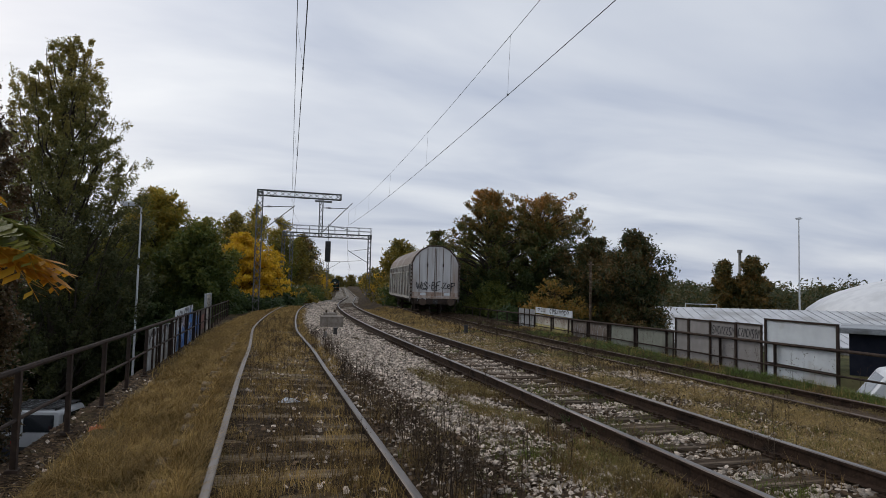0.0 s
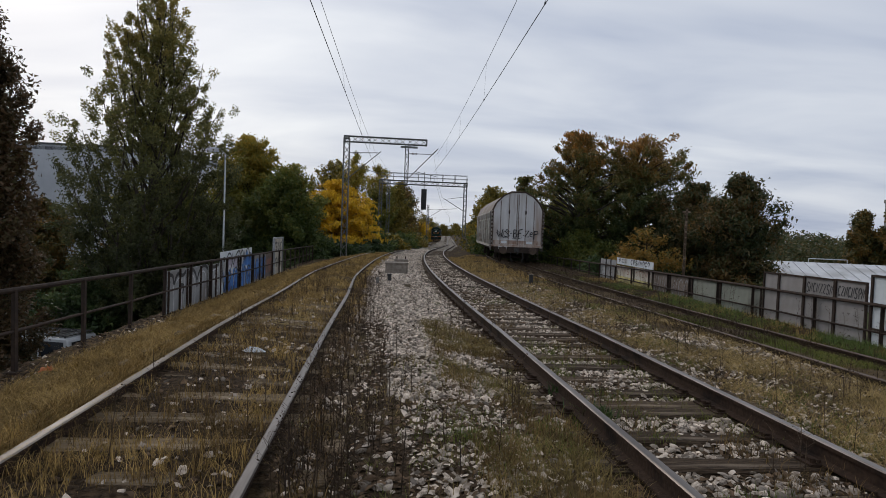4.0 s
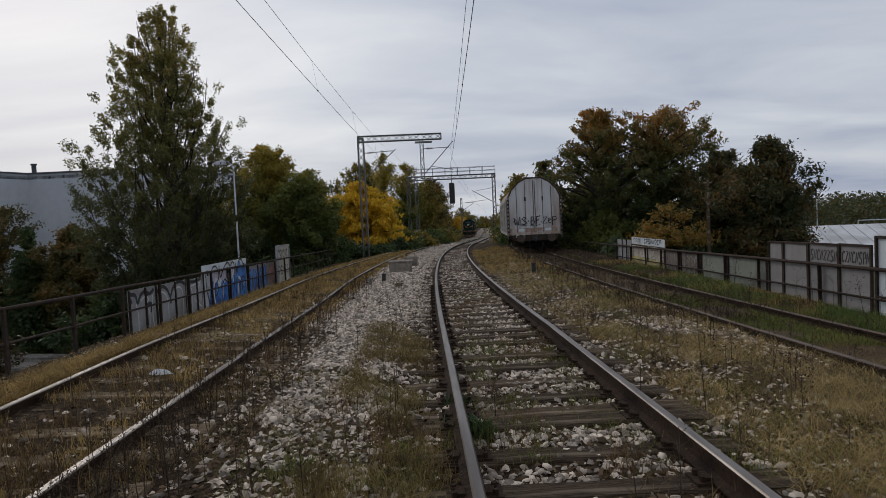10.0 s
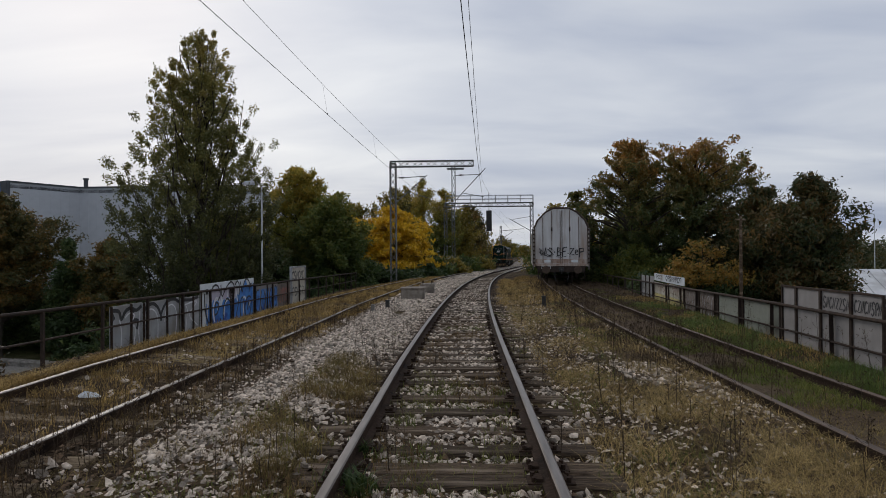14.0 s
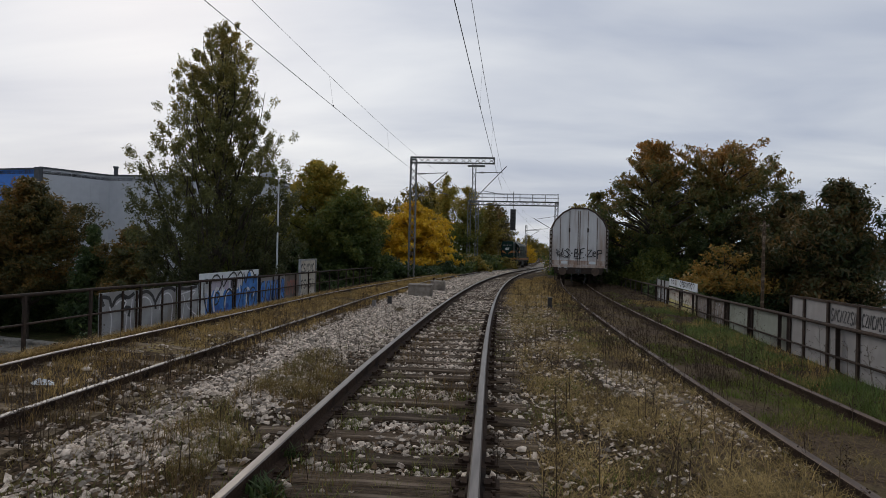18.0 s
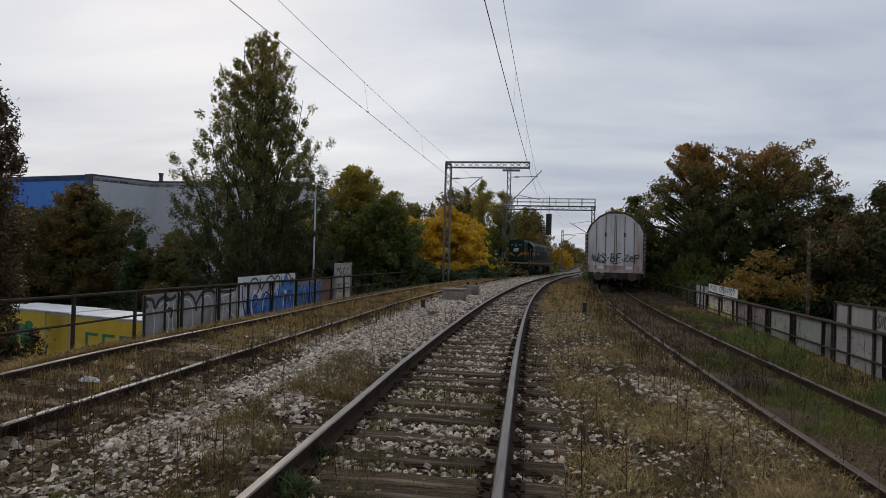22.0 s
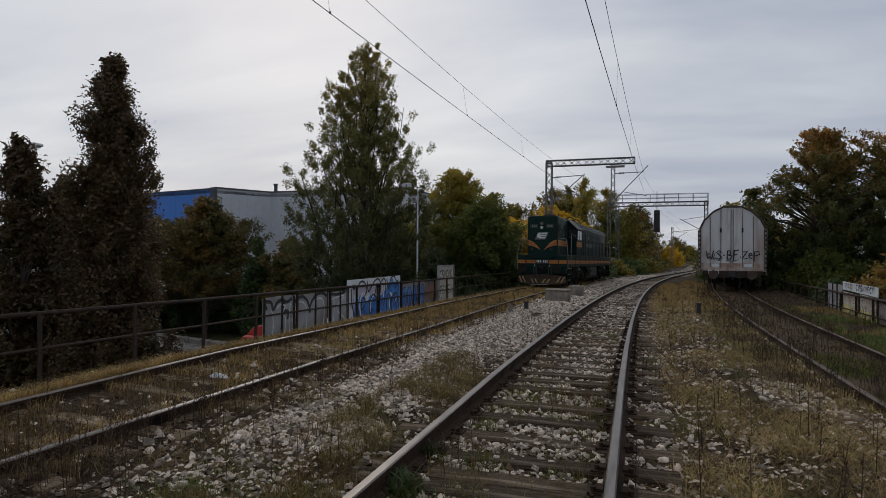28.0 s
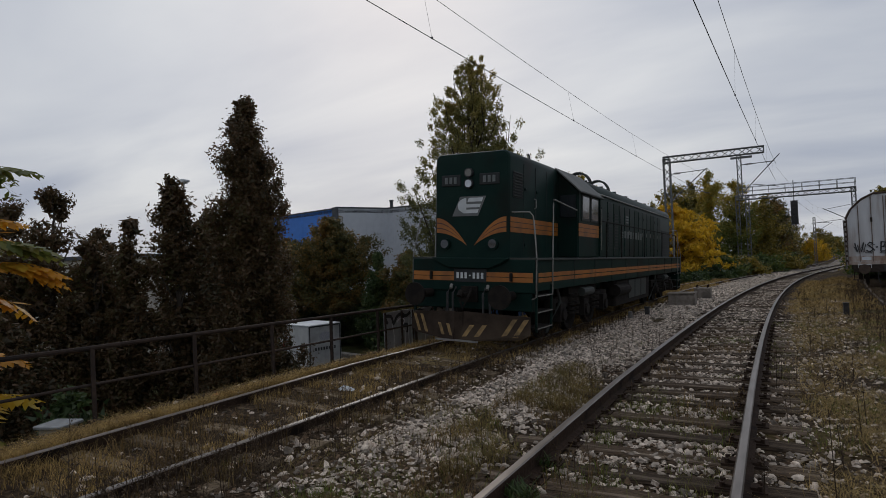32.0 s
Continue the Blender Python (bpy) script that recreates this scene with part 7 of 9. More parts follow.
    for i, (x, y, h, k, lf) in enumerate([(9.7, 31.5, 4.3, 0.5, LEAF_DARK), (12.2, 30.6, 4.6, 0.55, LEAF_DARK), (10.6, 36.5, 6.0, 0.6, LEAF_GREEN), (13.6, 37.0, 5.6, 0.7, LEAF_DARK), (16.6, 38.0, 4.2, 0.6, LEAF_DARK), (15.6, 36.2, 8.4, 0.55, LEAF_WALNUT_D)]):
        tree("elder_bush", x, y, -4.3, h, sc(ROUND, k), lf, "dark leafy bush behind the railing under the walnut", "bush", "bushes under the walnut", seed=160 + i, trunk=0.1, clumps=220, per=110, size=0.105, start=0.05, clump_r=0.5, limbs=20, core=0.35)
    # staghorn sumac at the near end of the railing
    make_sumac()
    tree("cedar_bush", -8.6, 5.6, -4.2, 3.9, [(0.1, 0.9), (0.5, 0.9), (0.8, 0.6), (1, 0.1)], LEAF_DARK, "dark green shrub below the railing", "bush", seed=132, trunk=0.08, clumps=120, per=50, size=0.09, clump_r=0.3, limbs=20)
    # distant woods
    rng = random.Random(77)
    nr = np.random.default_rng(78)
    cents, rads = [], []
    for az in np.arange(-80, 82, 0.55):
        if -5 < az < 9:
            continue
        for k in range(9):
            d = rng.uniform(150, 240)
            a = radians(az + rng.uniform(-0.4, 0.4))
            hgt = rng.uniform(-5.5, 2.6 if az > 0 else 1.0) + 0.6 * math.sin(az * 0.9)
            cents.append((d * math.sin(a), d * math.cos(a), min(4.6, hgt)))
            rads.append(rng.uniform(2.2, 4.2))
    v, f = leaf_cloud(nr, cents, rads, 90, 0.62, 0.9)
    tagged(raw("distant_wood", v, f, LEAF_FAR), "distant belt of autumn woodland on the horizon", "woodland", kind="stuff")
    tree("poplar_tree", 72.7, 77.6, -4, 11.0, sc(POPLAR, 0.7), LEAF_RUST, "distant poplar turning orange beyond the market roofs", seed=141, trunk=0.3, clumps=180, per=110, size=0.3, clump_r=0.85, limbs=20, core=0.2)
    tree("poplar_tree", 69.6, 80.4, -4, 10.6, sc(POPLAR, 0.55), LEAF_RUST, "distant poplar turning brown beyond the market roofs", seed=142, trunk=0.3, clumps=160, per=110, size=0.3, clump_r=0.8, limbs=20, core=0.2)


make_trees()


# ---- warehouse, market roofs, lamps ----
CLAD = mat("grey_metal_cladding", (0.48, 0.50, 0.53), (0.44, 0.46, 0.49), 1.5, 0.5, 0.1, 0.02, (0.39, 0.41, 0.44), 0.12)
CLAD_BLUE = mat("blue_metal_cladding", (0.022, 0.165, 0.58), (0.020, 0.15, 0.52), 1.5, 0.45, 0, 0.02, (0.018, 0.115, 0.42), 0.15)
CAP = mat("dark_cap_and_shaded_roof", (0.07, 0.075, 0.085), (0.05, 0.055, 0.06), 3, 0.5, 0.3, 0)
SHEET_W = mat("white_roof_sheeting", (0.60, 0.60, 0.60), (0.50, 0.50, 0.51), 1.2, 0.45, 0.1, 0.03, (0.36, 0.35, 0.34), 0.35)
TENT = mat("white_membrane", (0.72, 0.72, 0.72), (0.66, 0.66, 0.67), 0.8, 0.5, 0, 0.02, (0.58, 0.58, 0.58), 0.2)
LAMP = mat("pale_lamp_post_paint", (0.60, 0.61, 0.62), (0.48, 0.49, 0.50), 6, 0.5, 0.3, 0.05)


def wall_run(parent, p, q, z0, z1, m, name, rib=0.9, depth=0.06):
    """A clad wall between two plan points, with its upright panel joints."""
    p, q = Vector((*p, 0)), Vector((*q, 0))
    d = q - p
    L, ang = d.length, math.atan2(d.y, d.x)
    b = Build()
    b.box((L / 2, 0.15, (z1 - z0) / 2), (L, 0.3, z1 - z0))
    o = b.part(name, m, parent, at=pose(p.x, p.y, z0, 0, 0, math.degrees(ang)))
    b = Build()
    for i in range(1, int(L / rib)):
        b.box((i * rib, -0.006, (z1 - z0) / 2), (0.04, 0.02, z1 - z0))
    b.part("cladding_joints", m, o)
    b = Build()
    b.box((L / 2, 0.12, z1 - z0 + 0.06), (L + 0.1, 0.5, 0.14))
    b.part("parapet_cap", CAP, o)
    return o


def make_warehouse():
    w = thing("warehouse", -38, 57, STREET, "large grey metal-clad warehouse with a bright blue front part", "building")
    w.matrix_basis = Matrix.Identity(4)
    P = [(-56.0, 55.1), (-40.8, 51.7), (-37.9, 57.3), (-22.0, 57.0), (-19.5, 78.0), (-58.0, 82.0)]
    z1 = 8.0
    wall_run(w, P[0], P[1], STREET, z1 - 0.1, CLAD_BLUE, "blue_wall", 3.0)
    wall_run(w, P[1], P[2], STREET, z1, CLAD, "wall")
    wall_run(w, P[2], P[3], STREET, z1, CLAD, "wall")
    wall_run(w, P[3], P[4], STREET, z1, CLAD, "wall")
    wall_run(w, P[4], P[5], STREET, z1, CLAD, "wall", 4)
    wall_run(w, P[5], P[0], STREET, z1, CLAD, "wall", 4)
    b = Build()
    b.prism(P, z1 - 0.5, z1 - 0.2, "z")
    b.part("roof", CAP, w)
    b = Build()
    b.box((-40.9, 51.6, (z1 + STREET) / 2), (0.5, 0.5, z1 - STREET + 0.1))
    b.part("corner_trim", CAP, w)
    b = Build()
    b.tube([(-37.7, 58.0, z1 - 0.3), (-37.7, 58.0, z1 + 0.9)], 0.2, 10); b.tube([(-37.7, 58.0, z1 + 0.9), (-37.7, 58.0, z1 + 1.05)], 0.27, 10)
    b.part("flue", CAP, w)


def make_market():
    # low white sheeted halls seen over the panels
    m = thing("market_hall", 0, 0, 0, "long low hall with a ribbed white sheet roof", "building")
    A, B = Vector((21.5, 52.25, 0)), Vector((70.0, 33.0, 0))
    d = (B - A).normalized()
    n = Vector((d.y, -d.x, 0))
    L = (B - A).length
    zr, ze, run = -0.15, -2.7, 10.5
    ang = math.degrees(math.atan2(d.y, d.x))
    at = pose(A.x, A.y, 0, 0, 0, ang)
    for s, nm in ((-1, "roof_slope"), (1, "roof_slope")):
        b = Build()
        b.add([(0, 0, zr), (L, 0, zr), (L, s * run, ze), (0, s * run, ze), (0, 0, zr - 0.06), (L, 0, zr - 0.06), (L, s * run, ze - 0.06), (0, s * run, ze - 0.06)],
              [(0, 1, 2, 3), (7, 6, 5, 4), (0, 4, 5, 1), (1, 5, 6, 2), (2, 6, 7, 3), (3, 7, 4, 0)])
        r = b.part(nm, SHEET_W, m, at=at)
        b = Build()
        k = int(L / 0.9)
        for i in range(k):
            x = 0.4 + i * 0.9
            a, c = Vector((x, 0, zr + 0.03)), Vector((x, s * run, ze + 0.03))
            b.tube([a, c], 0.026, 4)
        b.part("roof_ribs", SHEET_W if s > 0 else GALV, r)
    for y in (-run + 0.3, run - 0.3):
        b = Build()
        b.box((L / 2, y, (ze - 4.2) / 2 - 0.2), (L - 0.6, 0.2, 4.2 + ze + 0.2))
        b.part("wall", CONC, m, at=at)
    b = Build()
    for x in (14.6, 17.6):
        b.tube([(x, 1.0, zr - 0.3), (x, 1.0, zr + 0.3)], 0.035, 5)
    b.tube([(14.6, 1.0, zr + 0.3), (17.6, 1.0, zr + 0.3)], 0.035, 5)
    b.part("roof_frame", PANEL_WHITE, m, at=at)
    # end of the ribbed roof that joins it, tree shade painted as dark sheeting
    m2 = thing("market_hall", 0, 0, 0, "tree-shaded end of the ribbed hall roof, its shade painted dark", "building")
    at2 = at @ Matrix.Translation((-11.0, 0, -0.12))
    for s in (-1, 1):
        b = Build()
        b.add([(0, 0, zr), (10.9, 0, zr), (10.9, s * run, ze), (0, s * run, ze), (0, 0, zr - 0.06), (10.9, 0, zr - 0.06), (10.9, s * run, ze - 0.06), (0, s * run, ze - 0.06)],
              [(0, 1, 2, 3), (7, 6, 5, 4), (0, 4, 5, 1), (1, 5, 6, 2), (2, 6, 7, 3), (3, 7, 4, 0)])
        r = b.part("roof_slope", CAP, m2, at=at2)
        b = Build()
        for i in range(12):
            b.tube([(0.4 + 0.9 * i, 0, zr + 0.03), (0.4 + 0.9 * i, s * run, ze + 0.03)], 0.045, 4)
        b.part("roof_ribs", GALV, r)
        Build().box((5.45, s * (run - 0.3), (ze - 4.2) / 2 - 0.2), (10.6, 0.2, 4.2 + ze + 0.2)).part("wall", CONC, m2, at=at2)
    # white domed hall
    t = thing("domed_hall", 94.6, 56.7, -4, "white domed membrane hall beyond the market", "building")
    b = Build()
    n_, k_ = 36, 9
    for j in range(k_ + 1):
        e = radians(90 * j / k_)
        for i in range(n_):
            a = 2 * math.pi * i / n_
            b.v.append((24 * math.cos(e) * math.cos(a), 24 * math.cos(e) * math.sin(a), 9.0 * math.sin(e)))
    for j in range(k_):
        for i in range(n_):
            b.f.append((j * n_ + i, j * n_ + (i + 1) % n_, (j + 1) * n_ + (i + 1) % n_, (j + 1) * n_ + i)); b.mi.append(0)
    b.part("membrane_roof", TENT, t, smooth_angle=60)
    # dark canopy shop behind the parked van
    s = thing("shop_canopy", 36.8, 18.1, -3.5, "dark blue flat-roofed shop canopy behind the parked van", "building", rz=-53)
    b = Build()
    b.box((0, 0, 2.9), (22, 6, 0.35))
    b.part("canopy_roof", GALV, s, bevel=0.03)
    b = Build()
    b.box((0, 0.3, 1.35), (21, 5, 2.7))
    b.part("shop_wall", mat("dark_blue_shopfront", (0.014, 0.016, 0.026), (0.022, 0.024, 0.034), 2, 0.8, 0, 0), s)


def lamp_post(x, y, z, h, label, arm, r=0.07, rz=0.0, far=False):
    t = thing("street_lamp", x, y, z, label, "street lamp", "street lamps", rz=rz)
    b = Build()
    b.tube([(0, 0, 0), (0, 0, h * 0.5), (0, 0, h)], r, 10, r2=r * 0.6)
    b.part("pole", LAMP, t, smooth_angle=40)
    b = Build()
    b.tube([(0, 0, 0), (0, 0, 0.5)], r * 1.6, 10)
    b.part("base", LAMP, t)
    b = Build()
    b.tube([(0, 0, h - 0.05), (-arm * 0.5, 0, h + 0.08), (-arm, 0, h + 0.12)], r * 0.5, 8)
    b.part("arm", LAMP, t)
    b = Build()
    pts = [(-arm - 0.75, 0), (-arm - 0.6, 0.12), (-arm - 0.2, 0.17), (-arm + 0.1, 0.1), (-arm + 0.1, -0.02), (-arm - 0.6, -0.05)]
    b.prism([(px, h + 0.12 + pz) for px, pz in pts], -0.16, 0.16)
    hd = b.part("lamp_head", LAMP, t, bevel=0.03)
    b = Build()
    b.box((-arm - 0.3, 0, h + 0.06), (0.5, 0.24, 0.05))
    b.part("lamp_glass", LENS, hd)
    return t


def make_lamps():
    lamp_post(-10.93, 32.16, STREET, 11.35, "pale grey street lamp standing behind the railing", 0.3)
    lamp_post(-25.8, 20.9, STREET, 12.4, "pale grey street lamp between the hornbeams", -0.2, rz=0)
    lamp_post(54.65, 52.13, -4, 14.0, "tall grey lamp post over the market roofs", -0.3, r=0.11)
    lamp_post(58.3, 86.15, -4, 10.3, "distant lamp post beyond the market roofs", 0.5)
    # wooden pole under the walnut
    t = thing("telegraph_pole", 12.3, 26.7, -4.4, "weathered wooden pole beside the walnut tree", "pole")
    b = Build()
    b.tube([(0, 0, 0), (0, 0, 7.4)], 0.085, 8, r2=0.065)
    b.part("pole", SLEEPER, t)
    b = Build()
    b.box((0, 0, 7.2), (0.4, 0.07, 0.07))
    b.part("crossarm", SLEEPER, t)
    # water tower on the horizon
    t = thing("water_tower", 144, 156, -4, "distant pale water tower on the horizon", "tower")
    b = Build()
    b.tube([(0, 0, 0), (0, 0, 18.5)], 0.45, 10)
    b.part("shaft", CONC, t)
    b = Build()
    b.tube([(0, 0, 18), (0, 0, 19.0)], 0.8, 14)
    b.part("tank", CONC, t)


def make_left_small():
    # concrete well cover on the bank
    t = thing("well_cover", -7.95, 5.1, ground_z(-7.95, 5.1) + 0.06, "square concrete well with a flat lid on the bank", "well cover", rz=20)
    b = Build()
    b.box((0, 0, 0.1), (0.36, 0.36, 0.6))
    b.part("ring", CONC, t, bevel=0.03)
    b = Build()
    b.box((0, 0, 0.42), (0.44, 0.44, 0.05))
    b.part("lid", GALV, t, bevel=0.012)
    # pale house far behind the hornbeams
    t = thing("house", -52, 31.5, STREET, "pale two-storey house far behind the hornbeams", "house", rz=28)
    b = Build()
    b.box((0, 0, 4.6), (14, 9, 9.2))
    w = b.part("wall", PANEL_CREAM, t)
    b = Build()
    b.box((0, 0, 9.3), (14.6, 9.6, 0.3))
    b.part("roof", CAP, t)
    for z in (3.0, 6.2):
        for x in (-5, -2.5, 0, 2.5, 5):
            b = Build()
            b.box((x, -4.53, z + 0.8), (1.3, 0.1, 1.5))
            o = b.part("window", PANEL_WHITE, w)
            b = Build()
            b.box((x, -4.58, z + 0.8), (1.1, 0.04, 1.3))
            b.part("pane", GLASS, o)


make_left_small()
make_warehouse()
make_market()
make_lamps()


# ---- small things by the track ----
def make_lineside():
    t = thing("concrete_trough", -1.47, 23.2, top_z(24) - 0.16, "weathered concrete cable box in the gravel", "cable box")
    b = Build()
    b.box((-0.4, 0, 0.22), (0.88, 0.7, 0.44))
    b.part("box", CONC_OLD, t, bevel=0.02)
    b = Build()
    b.box((-0.4, 0, 0.465), (0.94, 0.76, 0.055))
    b.part("lid", CONC_OLD, t, bevel=0.012)
    t = thing("concrete_block", -1.54, 26.9, top_z(27) - 0.16, "square concrete block with rusty bolts", "concrete block")
    b = Build()
    b.box((0, 0, 0.24), (0.62, 0.62, 0.48))
    b.part("block", CONC_OLD, t, bevel=0.03)
    for x in (-0.2, 0.2):
        for y in (-0.2, 0.2):
            Build().tube([(x, y, 0.46), (x, y, 0.6)], 0.02, 6).part("bolt", RUST, t)
    for x, y, z in ((-2.24, 18.4, top_z(18) - 0.22), (2.66, 19.2, right_z(19) - 0.03)):
        t = thing("marker_post", x, y, z, "short black marker post in the ballast", "marker post", "marker posts")
        b = Build()
        b.box((0, 0, 0.16), (0.12, 0.12, 0.36))
        b.part("post", BLACK, t, bevel=0.01)
        b = Build()
        b.box((0, 0, 0.35), (0.15, 0.15, 0.03))
        b.part("cap", BLACK, t, bevel=0.006)
    t = thing("marker_post", -2.62, 17.9, top_z(18) - 0.22, "short grey stub post in the ballast", "marker post", "marker posts")
    b = Build()
    b.box((0, 0, 0.13), (0.1, 0.1, 0.3))
    b.part("post", WAG_SIDE, t, bevel=0.01)
    # pale stones and litter
    for x, y, s, lab, m in ((-4.15, 6.85, 0.16, "white broken stone on a sleeper", PANEL_WHITE), (-5.6, 4.3, 0.12, "pale stone in dry grass", CONC)):
        t = thing("stone", x, y, bed_z(x, y), lab, "stone")
        b = Build()
        b.add([(-s, 0, 0), (-s * 0.3, -s * 0.5, 0.0), (s, -s * 0.2, 0), (s * 0.5, s * 0.5, 0), (-s * 0.5, s * 0.4, 0), (-s * 0.3, 0, s * 0.4), (s * 0.4, 0, s * 0.3)], [(0, 1, 5), (1, 2, 6, 5), (2, 3, 6), (3, 4, 5, 6), (4, 0, 5), (4, 3, 2, 1, 0)])
        b.part("shard", m, t)
    t = thing("plastic_bag", -6.45, 6.6, bed_z(-6.45, 6.6), "crumpled orange plastic bag by the railing", "litter")
    b = Build()
    rg = random.Random(3)
    n = 9
    for i in range(n):
        for j in range(5):
            b.v.append((-0.08 + 0.16 * i / (n - 1) + rg.uniform(-0.012, 0.012), -0.06 + 0.03 * j + rg.uniform(-0.01, 0.01), 0.055 * math.sin(math.pi * j / 4) * rg.uniform(0.3, 1.3) + 0.01))
    for i in range(n - 1):
        for j in range(4):
            b.f.append((i * 5 + j, i * 5 + j + 1, i * 5 + j + 6, i * 5 + j + 5)); b.mi.append(0)
    b.part("film", mat("orange_plastic", (0.62, 0.17, 0.05), (0.5, 0.12, 0.04), 8, 0.35, 0, 0.1), t)
    # low wall across the street
    w = thing("retaining_wall", 0, 0, 0, "low grey concrete wall across the street", "wall", kind="structure")
    b = Build()
    xs = np.arange(-60, -8, 2.0)
    for x in xs:
        d = Vector((2.0, -0.5, 0))
        b.box((x + 1, road_y(x + 1) + 7.2, STREET + 0.2), (2.06, 0.35, 0.6), math.atan2(-0.5, 2.0))
    b.part("wall_face", CONC, w)
    b = Build()
    for x in xs:
        b.box((x + 1, road_y(x + 1) + 7.2, STREET + 0.48), (2.05, 0.6, 0.14), math.atan2(-0.5, 2.0))
    b.part("coping", CONC, w, bevel=0.01)


make_lineside()


# ---- ballast stones, grass and weeds ----
ICO = np.array([(0, 0, 1), (0.894, 0, 0.447), (0.276, 0.851, 0.447), (-0.724, 0.526, 0.447), (-0.724, -0.526, 0.447), (0.276, -0.851, 0.447), (0.724, 0.526, -0.447), (-0.276, 0.851, -0.447), (-0.894, 0, -0.447), (-0.276, -0.851, -0.447), (0.724, -0.526, -0.447), (0, 0, -1)])
ICO_TRI = np.array([(0, 1, 2), (0, 2, 3), (0, 3, 4), (0, 4, 5), (0, 5, 1), (1, 6, 2), (2, 7, 3), (3, 8, 4), (4, 9, 5), (5, 10, 1), (6, 7, 2), (7, 8, 3), (8, 9, 4), (9, 10, 5), (10, 6, 1)])
# a broken block: slanted top face, sides running down into the bed
SHARD = np.array([(1, 0, -0.5), (0.3, 0.95, -0.5), (-0.8, 0.6, -0.5), (-0.8, -0.6, -0.5), (0.3, -0.95, -0.5), (0.66, 0.1, 0.55), (0.1, 0.6, 0.75), (-0.6, 0.25, 0.6), (-0.5, -0.45, 0.7), (0.25, -0.6, 0.5)])
SHARD_TRI = np.array([(5, 6, 7), (5, 7, 8), (5, 8, 9), (0, 1, 5), (1, 6, 5), (1, 2, 6), (2, 7, 6), (2, 3, 7), (3, 8, 7), (3, 4, 8), (4, 9, 8), (4, 0, 9), (0, 5, 9)])


def stone_field(name, rng, zones, m, label, thin=-0.30):
    """Loose stones as one piece of stuff; zones: (u0, u1, y0, y1, per square metre, size, line)."""
    flat = np.array([(math.cos(2 * math.pi * i / 5), math.sin(2 * math.pi * i / 5), -0.3) for i in range(5)] + [(0, 0, 0.9)])
    flat_tri = np.array([(i, (i + 1) % 5, 5) for i in range(5)])
    V, F, o = [], [], 0
    sleep = [q for q in sleepers_at["railway_track_middle"] if 0 < q < 52]
    for u0, u1, y0, y1, dens, size, line in zones:
        n = int((u1 - u0) * (y1 - y0) * dens)
        u, y = rng.uniform(u0, u1, n), rng.uniform(y0, y1, n)
        for a, b in zip(u, y):
            x = line(b) + a
            # thin out in patches
            if noise.noise((x * 0.9, b * 0.9, 4.0)) * 0.6 + noise.noise((x * 2.6, b * 2.6, 7.0)) * 0.5 < thin + rng.normal() * 0.08:
                continue
            if abs(x - mid_x(b)) < 1.22 and min(abs(b - q) for q in sleep) < 0.15 and rng.random() < 0.72:
                continue
            s = size * min(1.7, math.exp(rng.normal() * 0.33))
            low = size < 0.022 or b > 20
            base, tri = (flat, flat_tri) if low else (SHARD, SHARD_TRI) if rng.random() < 0.7 else (ICO, ICO_TRI)
            k = len(base)
            p = base * rng.uniform(0.70, 1.30, (k, 1)) * np.array([rng.uniform(0.95, 1.55), rng.uniform(0.65, 1.05), rng.uniform(0.40, 0.72)]) * s
            r = rng.uniform(0, 6.28)
            c, d = math.cos(r), math.sin(r)
            p = np.stack([p[:, 0] * c - p[:, 1] * d, p[:, 0] * d + p[:, 1] * c, p[:, 2]], 1)
            p[:, 2] += p[:, 0] * rng.normal() * 0.36 + p[:, 1] * rng.normal() * 0.36
            V.append(p + (x, b, bed_z(x, b) + s * rng.uniform(0.0, 0.42)))
            F.append(tri + o)
            o += k
    ob = raw(name, np.concatenate(V), np.concatenate(F), m)
    return tagged(ob, label, "gravel", kind="stuff")


def loose_stones(bed, n):
    """The larger stones close to where one walks, each a piece of its own."""
    rng = np.random.default_rng(91)
    kinds = []
    for k in range(14):
        p = SHARD * rng.uniform(0.72, 1.28, (10, 1)) * np.array([rng.uniform(1.0, 1.5), rng.uniform(0.7, 1.0), rng.uniform(0.45, 0.75)])
        me = bpy.data.meshes.new("stone")
        me.from_pydata([tuple(q) for q in p], [], [tuple(t) for t in SHARD_TRI.tolist()])
        me.materials.append(STONE_ONE)
        kinds.append(me)
    for _ in range(n):
        y = 2.6 + 6.5 * rng.random() ** 1.3
        x = rng.uniform(-2.7, -1.0) if rng.random() < 0.6 else rng.uniform(-0.62, 0.62) if rng.random() < 0.6 else rng.uniform(0.85, 1.6)
        if abs(x) < 1.2 and min(abs(y - q) for q in sleepers_at["railway_track_middle"]) < 0.15:
            y += 0.26
        o = new("stone", kinds[rng.integers(14)])
        k = 0.027 * rng.uniform(0.75, 1.45)
        o.matrix_basis = pose(x, y, bed_z(x, y) + 0.45 * k, rng.normal() * 16, rng.normal() * 16, rng.uniform(0, 360)) @ Matrix.Scale(k, 4)
        o.parent = bed


